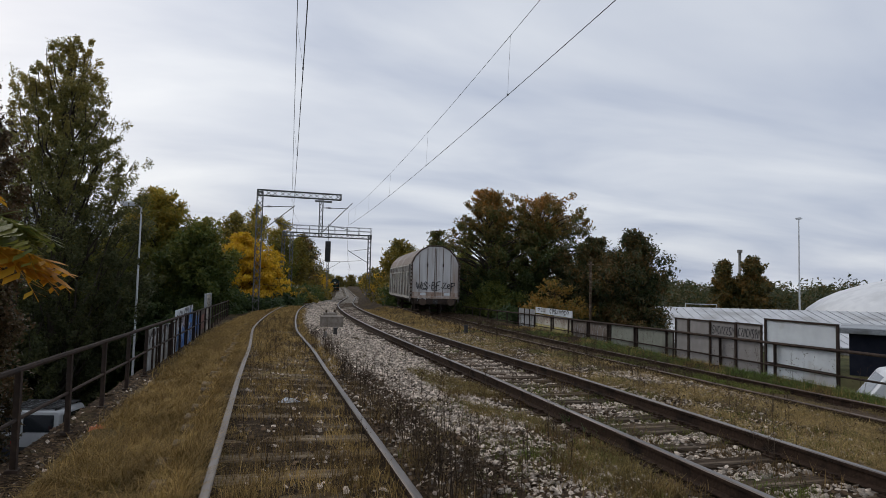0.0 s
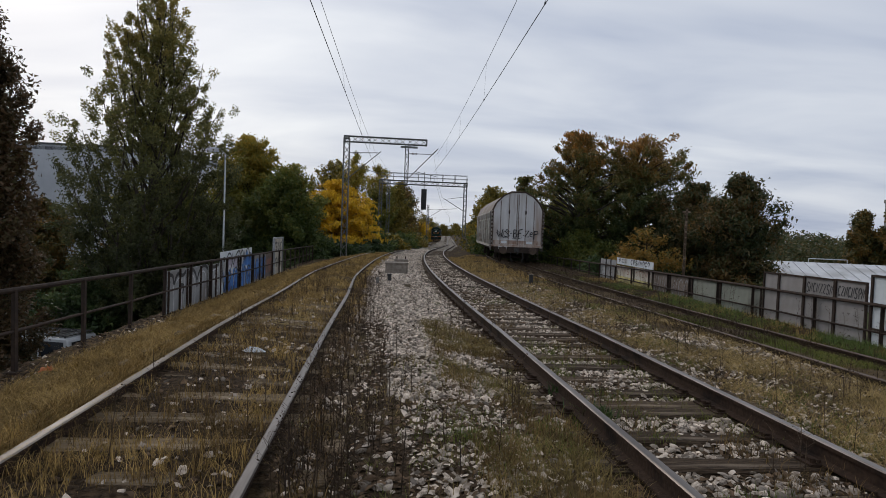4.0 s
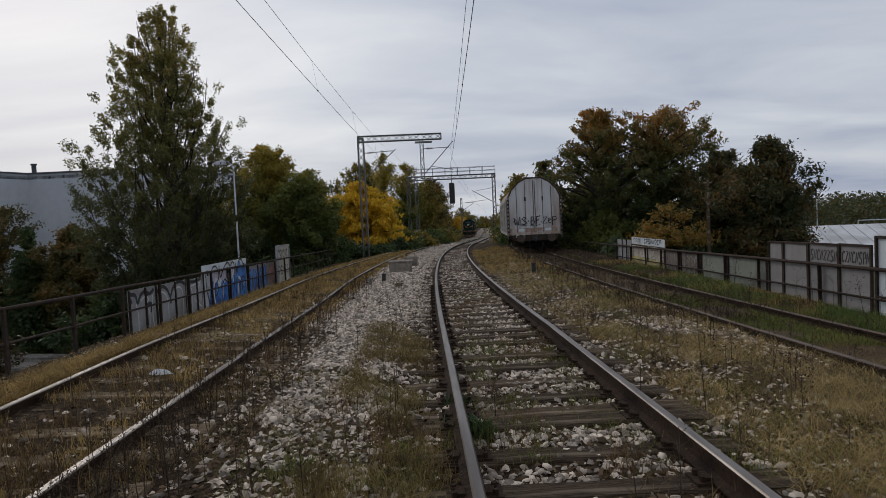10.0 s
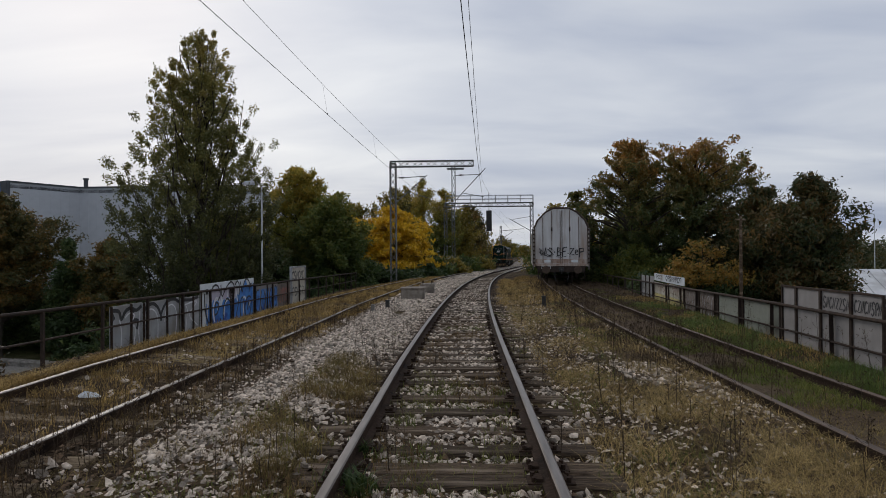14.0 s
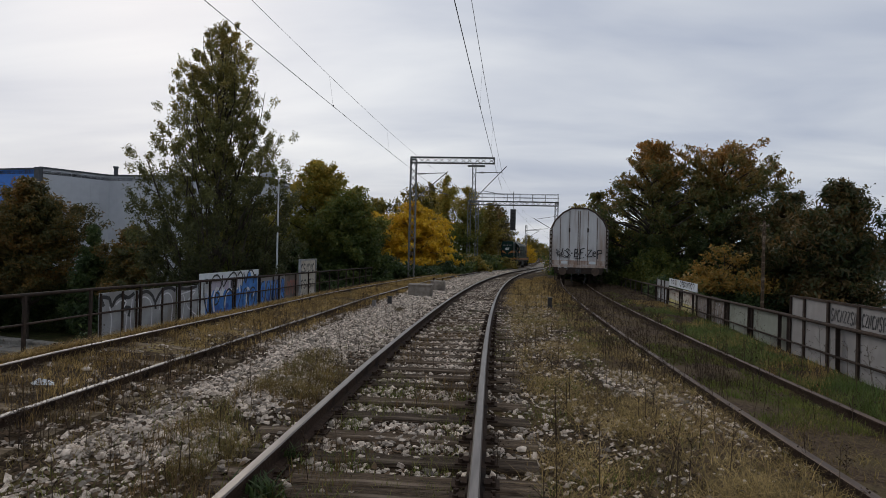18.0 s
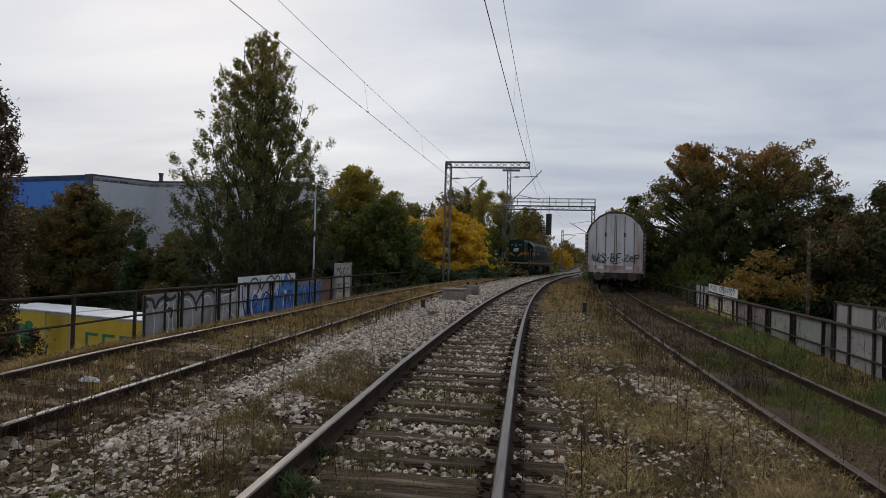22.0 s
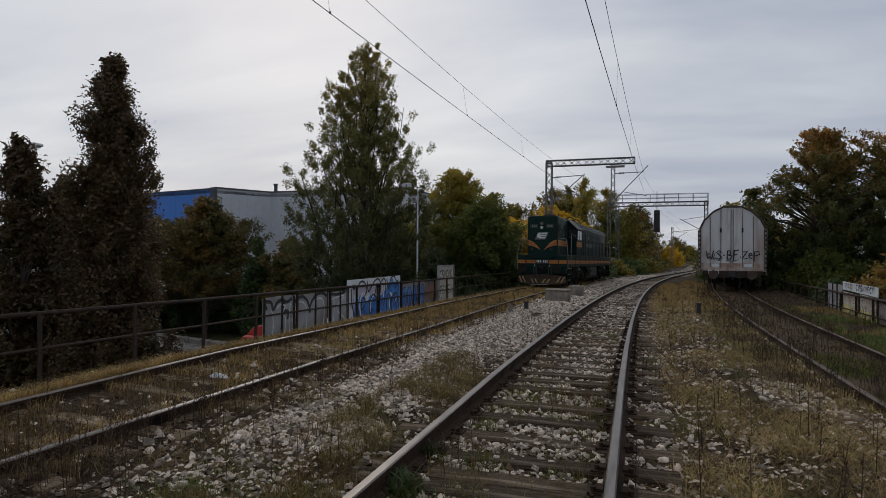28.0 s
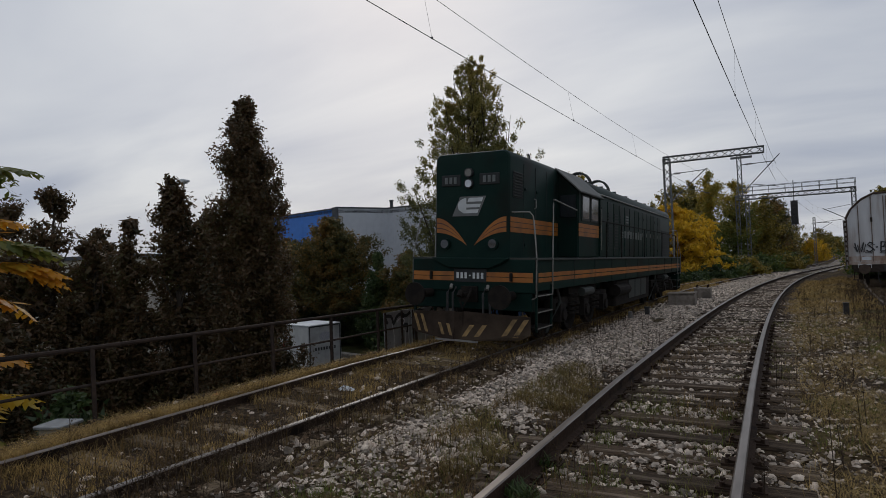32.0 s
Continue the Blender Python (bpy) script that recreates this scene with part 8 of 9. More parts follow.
def blades(name, rng, pts, h, w, m, label, lean=0.5, category="grass", comb=None):
    """Bent blades at the given points."""
    pts = np.asarray(pts)
    n = len(pts)
    a = rng.uniform(0, 2 * math.pi, n) if comb is None else comb + rng.normal(size=n) * 1.25
    hh = h * rng.uniform(0.45, 1.3, n)
    ww = w * rng.uniform(0.6, 1.3, n)
    ln = lean * rng.uniform(0.2, 1.4, n) * hh
    d = np.stack([np.cos(a), np.sin(a), np.zeros(n)], 1)
    s = np.stack([-np.sin(a), np.cos(a), np.zeros(n)], 1) * ww[:, None] / 2
    up = np.array([0, 0, 1.0])
    m1 = pts + d * (ln * 0.3)[:, None] + up * (hh * 0.6)[:, None]
    tp = pts + d * ln[:, None] + up * hh[:, None]
    v = np.stack([pts - s, pts + s, m1 + s * 0.7, m1 - s * 0.7, tp + s * 0.12, tp - s * 0.12], 1).reshape(-1, 3)
    i = np.arange(n)[:, None] * 6
    f = np.concatenate([i + np.array([0, 1, 2, 3]), i + np.array([3, 2, 4, 5])])
    return tagged(raw(name, v, f, m), label, category, kind="stuff")


def scatter(rng, u0, u1, y0, y1, n, line, patch=0.0, tuft=7, spread=0.07, sc_=0.9, seed=0.0, bias=1.6):
    """Tufts, denser close by, thinned in patches."""
    out = []
    for _ in range(n):
        y = y0 + (y1 - y0) * rng.random() ** bias
        u = rng.uniform(u0, u1)
        x = line(y) + u
        if noise.noise((x * sc_, y * sc_ * 0.7, 9.0 + seed)) < patch:
            continue
        for _ in range(tuft):
            px, py = x + rng.normal() * spread, y + rng.normal() * spread
            out.append((px, py, bed_z(px, py) - 0.01))
    return out


def make_weeds(name, rng, spots, label, hmin, hmax):
    V, F, o = [], [], 0
    for x, y in spots:
        h = rng.uniform(hmin, hmax)
        z = bed_z(x, y)
        lx, ly = rng.normal() * 0.08 * h, rng.normal() * 0.08 * h
        def strip(p, q, w):
            nonlocal o
            p, q = np.array(p), np.array(q)
            for k in range(2):
                s = np.array([w, 0, 0]) if k == 0 else np.array([0, w, 0])
                V.append(np.array([p - s, p + s, q + s * 0.5, q - s * 0.5]))
                F.append(np.array([[0, 1, 2, 3]]) + o)
                o += 4
        top = (x + lx, y + ly, z + h)
        strip((x, y, z), top, 0.0035)
        for k in range(rng.integers(5, 12)):
            s = rng.uniform(0.25, 1.0)
            p = (x + lx * s, y + ly * s, z + h * s)
            a = rng.uniform(0, 6.28)
            l = 0.16 * h * (1.3 - s) + 0.03
            q = (p[0] + l * math.cos(a), p[1] + l * math.sin(a), p[2] + l * 0.9)
            strip(p, q, 0.0022)
            c = np.array(q)
            for _ in range(3):
                e = c + rng.normal(size=3) * 0.012
                r = rng.uniform(0.005, 0.011)
                n1 = rng.normal(size=3); n1 /= np.linalg.norm(n1)
                n2 = np.cross(n1, (0.3, 0.5, 0.8))
                V.append(np.array([e - n1 * r, e + n2 * r, e + n1 * r, e - n2 * r]))
                F.append(np.array([[0, 1, 2, 3]]) + o)
                o += 4
    return tagged(raw(name, np.concatenate(V), np.concatenate(F), WEED), label, "weeds", kind="stuff")


def make_vegetation():
    rng = np.random.default_rng(21)
    mid = mid_x
    zero = lambda y: 0.0
    # pale stones fill the middle of the gap; soil shows beside the shiny track and in the foreground
    stone_field("white_ballast", rng, [(-2.5, -1.35, 4.8, 10, 1050, 0.0225, mid), (-3.0, -2.5, 4.8, 10, 210, 0.0215, mid), (-2.4, -1.45, 2, 4.8, 560, 0.0215, mid), (-1.45, -0.95, 2, 4.8, 200, 0.021, mid), (-3.2, -2.5, 2, 4.8, 85, 0.022, mid), (-3.25, -2.9, 3, 12, 70, 0.027, mid), (-1.35, -0.85, 4.8, 10, 280, 0.0235, mid), (-3.15, -0.9, 10, 20, 980, 0.026, mid), (-3.3, -0.95, 20, 50, 300, 0.037, mid), (-3.2, -0.95, 50, 70, 60, 0.06, mid),
        (-2.5, -0.95, -9, 2, 150, 0.024, mid), (-0.68, 0.68, -9, 2, 110, 0.024, mid), (-0.68, 0.68, 2, 12, 500, 0.0225, mid), (-0.68, 0.68, 12, 50, 230, 0.032, mid), (0.80, 1.25, 2, 26, 230, 0.0235, mid), (1.25, 2.2, 3, 9, 190, 0.021, mid), (1.25, 2.6, 9, 26, 95, 0.023, mid), (2.2, 3.5, 3, 7, 95, 0.020, mid), (2.3, 3.05, 7.7, 9.3, 380, 0.026, mid), (2.7, 3.3, 6.2, 8.0, 170, 0.025, mid), (-1.1, -0.85, 7, 18, 60, 0.025, right_x),
        (-0.6, 0.6, 2, 14, 26, 0.025, left_x), (-6.95, -6.5, 4, 11, 34, 0.021, zero)], STONE, "pale crushed limestone ballast between the tracks", -0.34)
    stone_field("brown_ballast", rng, [(-3.3, -0.82, 1.5, 9, 480, 0.0185, mid), (-3.3, -0.82, 9, 19, 330, 0.0205, mid), (-0.68, 0.68, 2, 18, 330, 0.020, mid), (0.8, 3.3, 2, 24, 170, 0.019, mid), (-0.65, 0.65, 2, 22, 90, 0.021, left_x), (-0.62, 0.62, 5, 30, 25, 0.018, right_x), (-1.5, -0.85, 3, 24, 200, 0.0205, right_x), (-1.7, -0.85, 2, 20, 60, 0.021, left_x), (-7.0, -6.4, 1, 18, 260, 0.021, zero)], STONE_D, "brown dirty ballast and pebbles")
    L = left_x
    blades("dry_grass", rng, scatter(rng, -2.3, -0.9, 3.0, 44, 8200, L, -0.3, 12, 0.05, sc_=1.7, bias=1.35) + scatter(rng, -2.3, -0.9, 0.2, 9, 1900, L, -0.4, 10, 0.08) + scatter(rng, -2.3, -0.9, -12, 0.2, 600, L, -0.2, 10, 0.09, bias=1.0) + scatter(rng, 1.2, 3.4, -12, 2.5, 700, mid, -0.2, 10, 0.09, bias=1.0), 0.145, 0.0055, GRASS_DRY, "dry straw-coloured grass along the railing", 1.9, comb=-0.7)
    blades("tan_grass", rng, scatter(rng, -2.5, -0.85, 11, 50, 2600, L, -0.4, 9, 0.10, seed=51, bias=1.0) + scatter(rng, -0.66, 0.66, 11, 50, 1700, L, -0.2, 9, 0.08, seed=52, bias=1.0) + scatter(rng, 0.88, 1.15, 9, 46, 650, L, -0.1, 8, 0.06, seed=53, bias=1.0) + scatter(rng, 1.1, 3.7, 20, 46, 1900, mid, -0.1, 9, 0.10, seed=54, bias=1.0), 0.13, 0.011, GRASS_DRY, "tan dry grass along the tracks", 1.3)
    blades("matted_grass", rng, scatter(rng, -2.3, -0.85, 0.2, 44, 3400, L, -0.1, 12, 0.06, sc_=1.5, seed=7.0), 0.15, 0.006, GRASS_BROWN, "matted brown grass along the railing", 2.4, comb=-0.4)
    blades("brown_grass", rng, scatter(rng, -0.66, 0.66, 0.5, 50, 2600, L, 0.0, 9, 0.06, sc_=1.5) + scatter(rng, -1.05, -0.88, 1, 40, 700, L, -0.3, 6, 0.04) + scatter(rng, 0.92, 1.2, 1, 40, 700, L, -0.2, 6, 0.05), 0.16, 0.0055, GRASS_BROWN, "brown withered grass between the rails", 0.8)
    blades("straw_grass", rng, scatter(rng, -0.70, 0.70, 0.5, 50, 3700, L, 0.0, 11, 0.05, sc_=1.5, seed=11.0), 0.10, 0.0055, GRASS_DRY, "straw-coloured grass tufts between the rails", 0.8)
    blades("withered_grass", rng, scatter(rng, 1.3, 3.5, 2, 34, 6500, mid, -0.05, 8, 0.08) + scatter(rng, -0.62, 0.62, 5, 34, 1500, right_x, 0.0, 8, 0.07), 0.07, 0.005, GRASS_OLIVE, "withered grass between the track and the siding", 1.6)
    blades("pale_grass", rng, scatter(rng, 1.2, 3.4, 2.5, 36, 6200, mid, -0.12, 11, 0.09, sc_=1.1, seed=5.0) + scatter(rng, 1.5, 3.5, 2, 7, 900, mid, -0.05, 10, 0.09, seed=45.0, bias=1.0), 0.085, 0.0045, GRASS_PALE, "pale dry grass matted flat beside the siding", 2.4)
    fr = rail_fence_r
    blades("dead_grass", rng, scatter(rng, -2.0, -0.1, 18, 40, 900, fr, -0.2, 8, 0.10, seed=55, bias=1.0) + scatter(rng, -1.5, 0.7, 9, 36, 1100, right_x, 0.0, 8, 0.10, seed=56), 0.13, 0.009, WEED, "dead brown grass and weeds along the siding", 0.9)
    blades("green_grass", rng, [q for q in scatter(rng, -1.3, -0.1, 3, 21, 4600, fr, -0.22, 8, 0.07, bias=1.2) if q[0] > right_x(q[1]) + 0.95], 0.12, 0.006, GRASS_GREEN, "fresh green grass along the sheet panels", 0.9)
    blades("strip_grass", rng, [q for q in scatter(rng, -1.3, -0.1, 3, 24, 1500, fr, -0.1, 8, 0.07, bias=1.2, seed=21) if q[0] > right_x(q[1]) + 0.9], 0.12, 0.006, GRASS_DRY, "dry stalks among the green grass along the panels", 0.9)
    blades("moss_grass", rng, scatter(rng, -2.9, -0.9, 1.5, 14, 420, mid, 0.16, 9, 0.06) + scatter(rng, -0.65, 0.65, 2, 18, 1500, mid, 0.15, 8, 0.05) + scatter(rng, 0.9, 2.8, 2, 18, 1700, mid, 0.08, 8, 0.06, seed=2) + scatter(rng, -0.55, 0.6, 7.0, 12.5, 1500, right_x, -0.22, 9, 0.05, seed=3, bias=1.0) + scatter(rng, -2.0, -1.0, 3.4, 8.5, 260, mid, 0.0, 8, 0.06, sc_=1.1, seed=31) + scatter(rng, -0.62, 0.62, 3.8, 8, 420, mid, 0.1, 10, 0.05, sc_=1.6, seed=33) + scatter(rng, 0.85, 1.6, 3, 30, 1800, right_x, -0.3, 8, 0.06, seed=8) + scatter(rng, -1.9, -0.9, 9, 22, 700, right_x, 0.0, 8, 0.07, seed=6) + scatter(rng, -0.9, -0.55, 3.9, 4.7, 50, mid, -1, 10, 0.06) + scatter(rng, -2.3, -1.0, 0.5, 4.2, 900, L, -0.2, 8, 0.06) + scatter(rng, -3.2, -1.0, 2, 4.4, 220, mid, 0.0, 9, 0.05, sc_=1.4, seed=4), 0.075, 0.006, GRASS_MOSS, "short mossy green grass tufts in the ballast", 0.8)
    blades("ballast_grass", rng, scatter(rng, -1.9, -0.9, 2.5, 8.5, 800, mid, 0.05, 9, 0.05, sc_=1.3, seed=14) + scatter(rng, -0.65, 0.65, 2, 16, 900, mid, 0.12, 8, 0.06, seed=15), 0.12, 0.005, GRASS_BROWN, "thin brown grass tufts in the ballast", 0.8)
    blades("olive_grass", rng, scatter(rng, -1.85, -0.95, 2.4, 9.5, 1600, mid, 0.0, 11, 0.06, sc_=1.2, seed=31.5, bias=1.0) + scatter(rng, -3.2, -2.1, 2.4, 7, 220, mid, 0.1, 9, 0.06, sc_=1.3, seed=35, bias=1.0), 0.095, 0.0055, GRASS_OLIVE, "low olive and straw-coloured grass tufts in the ballast", 1.3)
    blades("leafy_weed", rng, [(-0.62 + rng.normal() * 0.07, 4.40 + rng.normal() * 0.06, bed_z(-0.62, 4.4) + rng.uniform(0, 0.05)) for _ in range(130)] + [(-0.75 + rng.normal() * 0.05, 5.1 + rng.normal() * 0.05, bed_z(-0.75, 5.1)) for _ in range(50)], 0.11, 0.022, LEAF_DARK, "leafy dark green weed beside the rail", 1.1, "weed")
    sp = [(left_x(y) + 0.92 + abs(rng.normal()) * 0.36, y) for y in 2.6 + 17 * rng.random(330) ** 1.7]
    sp += [(left_x(y) + rng.uniform(-0.6, 0.6), y) for y in 3 + 25 * rng.random(120)]
    sp += [(mid_x(y) + rng.uniform(-1.9, -0.9), y) for y in 3 + 14 * rng.random(40)]
    sp += [(mid_x(y) + rng.uniform(0.9, 3.6), y) for y in 3 + 28 * rng.random(190)]
    sp += [(right_x(y) + rng.uniform(-0.7, 1.0), y) for y in 7 + 24 * rng.random(330)]
    sp += [(right_x(y) + rng.uniform(-1.7, -0.7), y) for y in 8 + 24 * rng.random(260)]
    sp += [(mid_x(y) + rng.uniform(-0.6, 0.6), y) for y in 3 + 10 * rng.random(16)]
    make_weeds("dead_weeds", rng, sp, "dark dead weed stalks with seed heads in the ballast", 0.18, 0.50)
    sp = [(rail_fence_r(y) - rng.uniform(0.1, 0.9), y) for y in 6 + 20 * rng.random(60)] + [(mid_x(9.2) - 1.35, 9.2), (mid_x(9) + 1.2, 9.0), (1.3, 4.6), (1.9, 6.5), (2.2, 5.2), (-2.6, 4.9)]
    make_weeds("tall_weeds", rng, sp, "taller dead weed stalks beside the siding", 0.45, 0.8)


make_vegetation()


# ---- vehicles on the street ----
def body_paint(name, c):
    return mat(name, c, tuple(v * 0.9 for v in c), 3, 0.35, 0.1, 0, coat=0.3)


def wheel_part(parent, x, y, r=0.33, w=0.22):
    b = Build()
    b.tube([(x - w / 2, y, r), (x + w / 2, y, r)], r, 16)
    t = b.part("wheel", BLACK, parent, smooth_angle=40)
    b = Build()
    b.tube([(x - w / 2 - 0.01, y, r), (x + w / 2 + 0.01, y, r)], r * 0.58, 12)
    b.part("rim", GALV, t)


def van(name, label, x, y, z, rz, paint, L=4.8, H=1.95, W=1.9, lights=True):
    """A van with its nose towards +y."""
    t = thing(name, x, y, z, label, "van" if H > 1.7 else "car", rz=rz)
    b = Build()
    h = W / 2
    if H > 1.7:
        side = [(0, 0.35), (L, 0.35), (L + 0.02, 0.85), (L - 0.35, 1.02), (L - 1.25, H - 0.08), (L - 1.6, H), (0.1, H), (0, H - 0.2)]
    else:
        side = [(0, 0.3), (L, 0.3), (L, 0.72), (L - 1.0, 0.9), (L - 1.75, H), (0.9, H), (0.1, 0.95), (0, 0.8)]
    b.prism(side, -h, h, "x")
    body = b.part("body", paint, t, bevel=0.06, smooth_angle=40)
    zt = H - 0.15
    for s in (-1, 1):
        for ya, yb in (((0.25, 1.5), (1.6, 2.75), (2.85, L - 1.55)) if H > 1.7 else ((1.0, 2.0), (2.1, L - 1.9))):
            b = Build()
            b.box((s * (h + 0.004), (ya + yb) / 2, (zt + 1.0) / 2 + 0.02), (0.012, yb - ya, (zt - 1.0) * 0.9))
            b.part("side_window", GLASS, body)
        b = Build()
        b.box((s * (h + 0.1), L - 1.35, 1.12), (0.16, 0.1, 0.2))
        b.part("mirror", BLACK, body, bevel=0.02)
    b = Build()
    b.box((0, -0.006, (zt + 1.05) / 2), (W * 0.78, 0.012, (zt - 1.05) * 0.9))
    b.part("rear_window", GLASS, body)
    a = Vector((0, L - 0.35, 1.04)) if H > 1.7 else Vector((0, L - 1.0, 0.92))
    c = Vector((0, L - 1.25, H - 0.10)) if H > 1.7 else Vector((0, L - 1.75, H - 0.04))
    n = Vector((0, c.z - a.z, a.y - c.y)).normalized() * 0.012
    b = Build()
    b.add([Vector((sx * W * 0.42, p.y, p.z)) + n for p, sx in ((a.lerp(c, 0.08), -1), (a.lerp(c, 0.08), 1), (a.lerp(c, 0.92), 1), (a.lerp(c, 0.92), -1))], [(0, 1, 2, 3)])
    b.part("windscreen", GLASS, body)
    for s in (-1, 1):
        b = Build()
        b.box((s * (h - 0.12), -0.01, 0.95), (0.16, 0.04, 0.5 if H > 1.7 else 0.2))
        b.part("tail_light", mat("red_lamp_plastic", (0.35, 0.02, 0.015), (0.3, 0.02, 0.015), 3, 0.2, 0, 0), body)
        b = Build()
        b.box((s * (h - 0.2), L - 0.0, 0.72), (0.3, 0.05, 0.16))
        b.part("headlight", LENS, body)
        for yy in (0.85, L - 0.9):
            wheel_part(t, s * (h - 0.1), yy)
    b = Build()
    b.box((0, L / 2, 0.38), (W + 0.02, L + 0.06, 0.16))
    b.part("bumper_trim", BLACK, body, bevel=0.02)
    return t


YELLOW = body_paint("yellow_lorry_paint", (0.55, 0.36, 0.03))
GREEN = mat("green_lorry_lettering", (0.01, 0.15, 0.06), (0.01, 0.13, 0.05), 2, 0.5, 0, 0)
WHITE_T = mat("white_tarpaulin", (0.78, 0.79, 0.80), (0.70, 0.71, 0.72), 2, 0.5, 0, 0.05, (0.62, 0.62, 0.62), 0.7)
# the same white tarpaulin with the shade on its upright faces painted in grey
SHADED_T = mat("shaded_white_tarpaulin", (0.40, 0.40, 0.39), (0.33, 0.33, 0.32), 2, 0.6, 0, 0.05, (0.27, 0.265, 0.255), 0.7)
REDP = body_paint("red_lorry_paint", (0.45, 0.02, 0.015))
RED_L = mat("dark_red_lettering", (0.30, 0.012, 0.03), (0.26, 0.01, 0.025), 2, 0.5, 0, 0)


def load_box(parent, name, y0, y1, z0, z1, side_m, roof_m, w=2.5):
    b = Build()
    b.box((0, (y0 + y1) / 2, (z0 + z1) / 2), (w, y1 - y0, z1 - z0))
    bx = b.part(name, side_m, parent, bevel=0.02)
    b = Build()
    b.box((0, (y0 + y1) / 2, z1 + 0.02), (w + 0.02, y1 - y0 + 0.02, 0.06))
    b.part("box_roof", roof_m, bx)
    b = Build()
    for s in (-1, 1):
        for z in (z0, z1 - 0.04):
            b.box((s * w / 2, (y0 + y1) / 2, z), (0.05, y1 - y0, 0.1))
        for y in (y0, y1):
            b.box((s * w / 2, y, (z0 + z1) / 2), (0.06, 0.06, z1 - z0))
    b.part("edge_rails", GALV, bx)
    b = Build()
    for x in (-0.02, 0.02):
        b.box((x * 20, y0 - 0.02, (z0 + z1) / 2), (0.022, 0.022, z1 - z0 - 0.2))
    b.box((0, y0 - 0.015, (z0 + z1) / 2), (0.02, 0.02, z1 - z0))
    b.part("door_bars", side_m, bx)
    b = Build()
    for z in (z0 + 0.05, z1 - 0.06):
        b.box((0, y0 - 0.034, z), (w, 0.02, 0.1))
    for x in (-w / 2 + 0.05, w / 2 - 0.05):
        b.box((x, y0 - 0.034, (z0 + z1) / 2), (0.07, 0.018, z1 - z0 - 0.2))
    b.part("door_frame", BLACK, bx)
    return bx


def block_letters(parent, y0, dy, z0, h, n, m, side, w=2.5, kind=0):
    """Plain bars of the size and colour of the lettering."""
    b = Build()
    for i in range(n):
        y = y0 - dy * i
        x = side * (w / 2 + 0.006)
        b.box((x, y, z0 + h * 0.5), (0.008, dy * 0.3, h)) if kind else b.box((x, y + dy * 0.3, z0 + h * 0.5), (0.008, dy * 0.16, h))
        b.box((x, y, z0 + h * 0.92), (0.008, dy * 0.7, h * 0.16)); b.box((x, y, z0 + h * 0.08), (0.008, dy * 0.7, h * 0.16))
    b.part("lettering_bars", m, parent)


def truck_cab(parent, y0, paint, z=0.0, deflector=True):
    """Cab from y0 (back) to y0 + 2.2 (nose)."""
    b = Build()
    b.prism([(y0, 0.6), (y0 + 2.2, 0.6), (y0 + 2.25, 1.6), (y0 + 2.0, 2.85), (y0 + 1.7, 3.0), (y0, 3.0)], -1.22, 1.22, "x")
    c = b.part("cab", paint, parent, bevel=0.08, smooth_angle=40)
    if deflector:
        b = Build()
        b.prism([(y0 + 0.1, 2.95), (y0 + 1.75, 2.98), (y0 + 1.2, 3.45), (y0 + 0.1, 3.75)], -1.1, 1.1, "x")
        b.part("wind_deflector", paint, c, bevel=0.06, smooth_angle=40)
    b = Build()
    b.add([(-1.05, y0 + 2.24, 1.75), (1.05, y0 + 2.24, 1.75), (1.0, y0 + 2.06, 2.7), (-1.0, y0 + 2.06, 2.7)], [(0, 1, 2, 3)])
    b.part("windscreen", GLASS, c)
    for s in (-1, 1):
        b = Build()
        b.box((s * 1.225, y0 + 1.35, 2.15), (0.02, 0.95, 0.75))
        b.part("side_window", GLASS, c)
        b = Build()
        b.box((s * 1.4, y0 + 2.0, 2.3), (0.2, 0.12, 0.6))
        b.part("mirror", BLACK, c, bevel=0.03)
    b = Build()
    b.box((0, y0 + 2.28, 0.75), (2.4, 0.12, 0.45))
    b.part("bumper", BLACK, c, bevel=0.04)


def make_yellow_lorry():
    t = thing("box_lorry", 0, 0, 0, "yellow box lorry with white roof and green emblem on the street", "lorry")
    b = Build()
    b.box((0, 4.2, 0.85), (0.9, 8.6, 0.3))
    b.part("chassis", BLACK, t)
    bx = load_box(t, "load_box", 0.0, 6.3, 1.05, 3.85, YELLOW, WHITE_T)
    for s in (-1, 1):
        b = Build()
        x = s * 1.262
        for cy, cz, ry, rz_ in ((3.9, 2.7, 0.75, 0.35), (3.4, 2.1, 0.5, 0.4), (4.5, 2.2, 0.35, 0.5), (3.2, 3.0, 0.35, 0.25)):
            p = arc(cy, cz, ry, rz_, 0, 330, 10)
            b.add([(x, a, c) for a, c in p], [tuple(range(len(p)))])
        b.part("green_emblem", GREEN, bx, "green leaf-like emblem")
    truck_cab(t, 6.5, YELLOW)
    for s in (-1, 1):
        for y in (1.6, 7.9):
            wheel_part(t, s * 1.05, y, 0.5, 0.3)
    r = thing("box_trailer", 0, 0, 0, "yellow drawbar trailer with white roof and green block letters", "trailer")
    bx = load_box(r, "load_box", 0.0, 9.4, 1.05, 3.8, YELLOW, WHITE_T)
    for s in (-1, 1):
        block_letters(bx, 5.75, 1.25, 2.0, 0.95, 5, GREEN, s)
    b = Build()
    b.box((0, 4.6, 0.85), (0.9, 9.3, 0.3)); b.tube([(0, 9.2, 0.85), (0, 10.6, 0.8)], 0.07, 6)
    b.part("chassis", BLACK, r)
    for s in (-1, 1):
        for y in (1.4, 2.6, 8.0):
            wheel_part(r, s * 1.05, y, 0.48, 0.3)
    return t, r


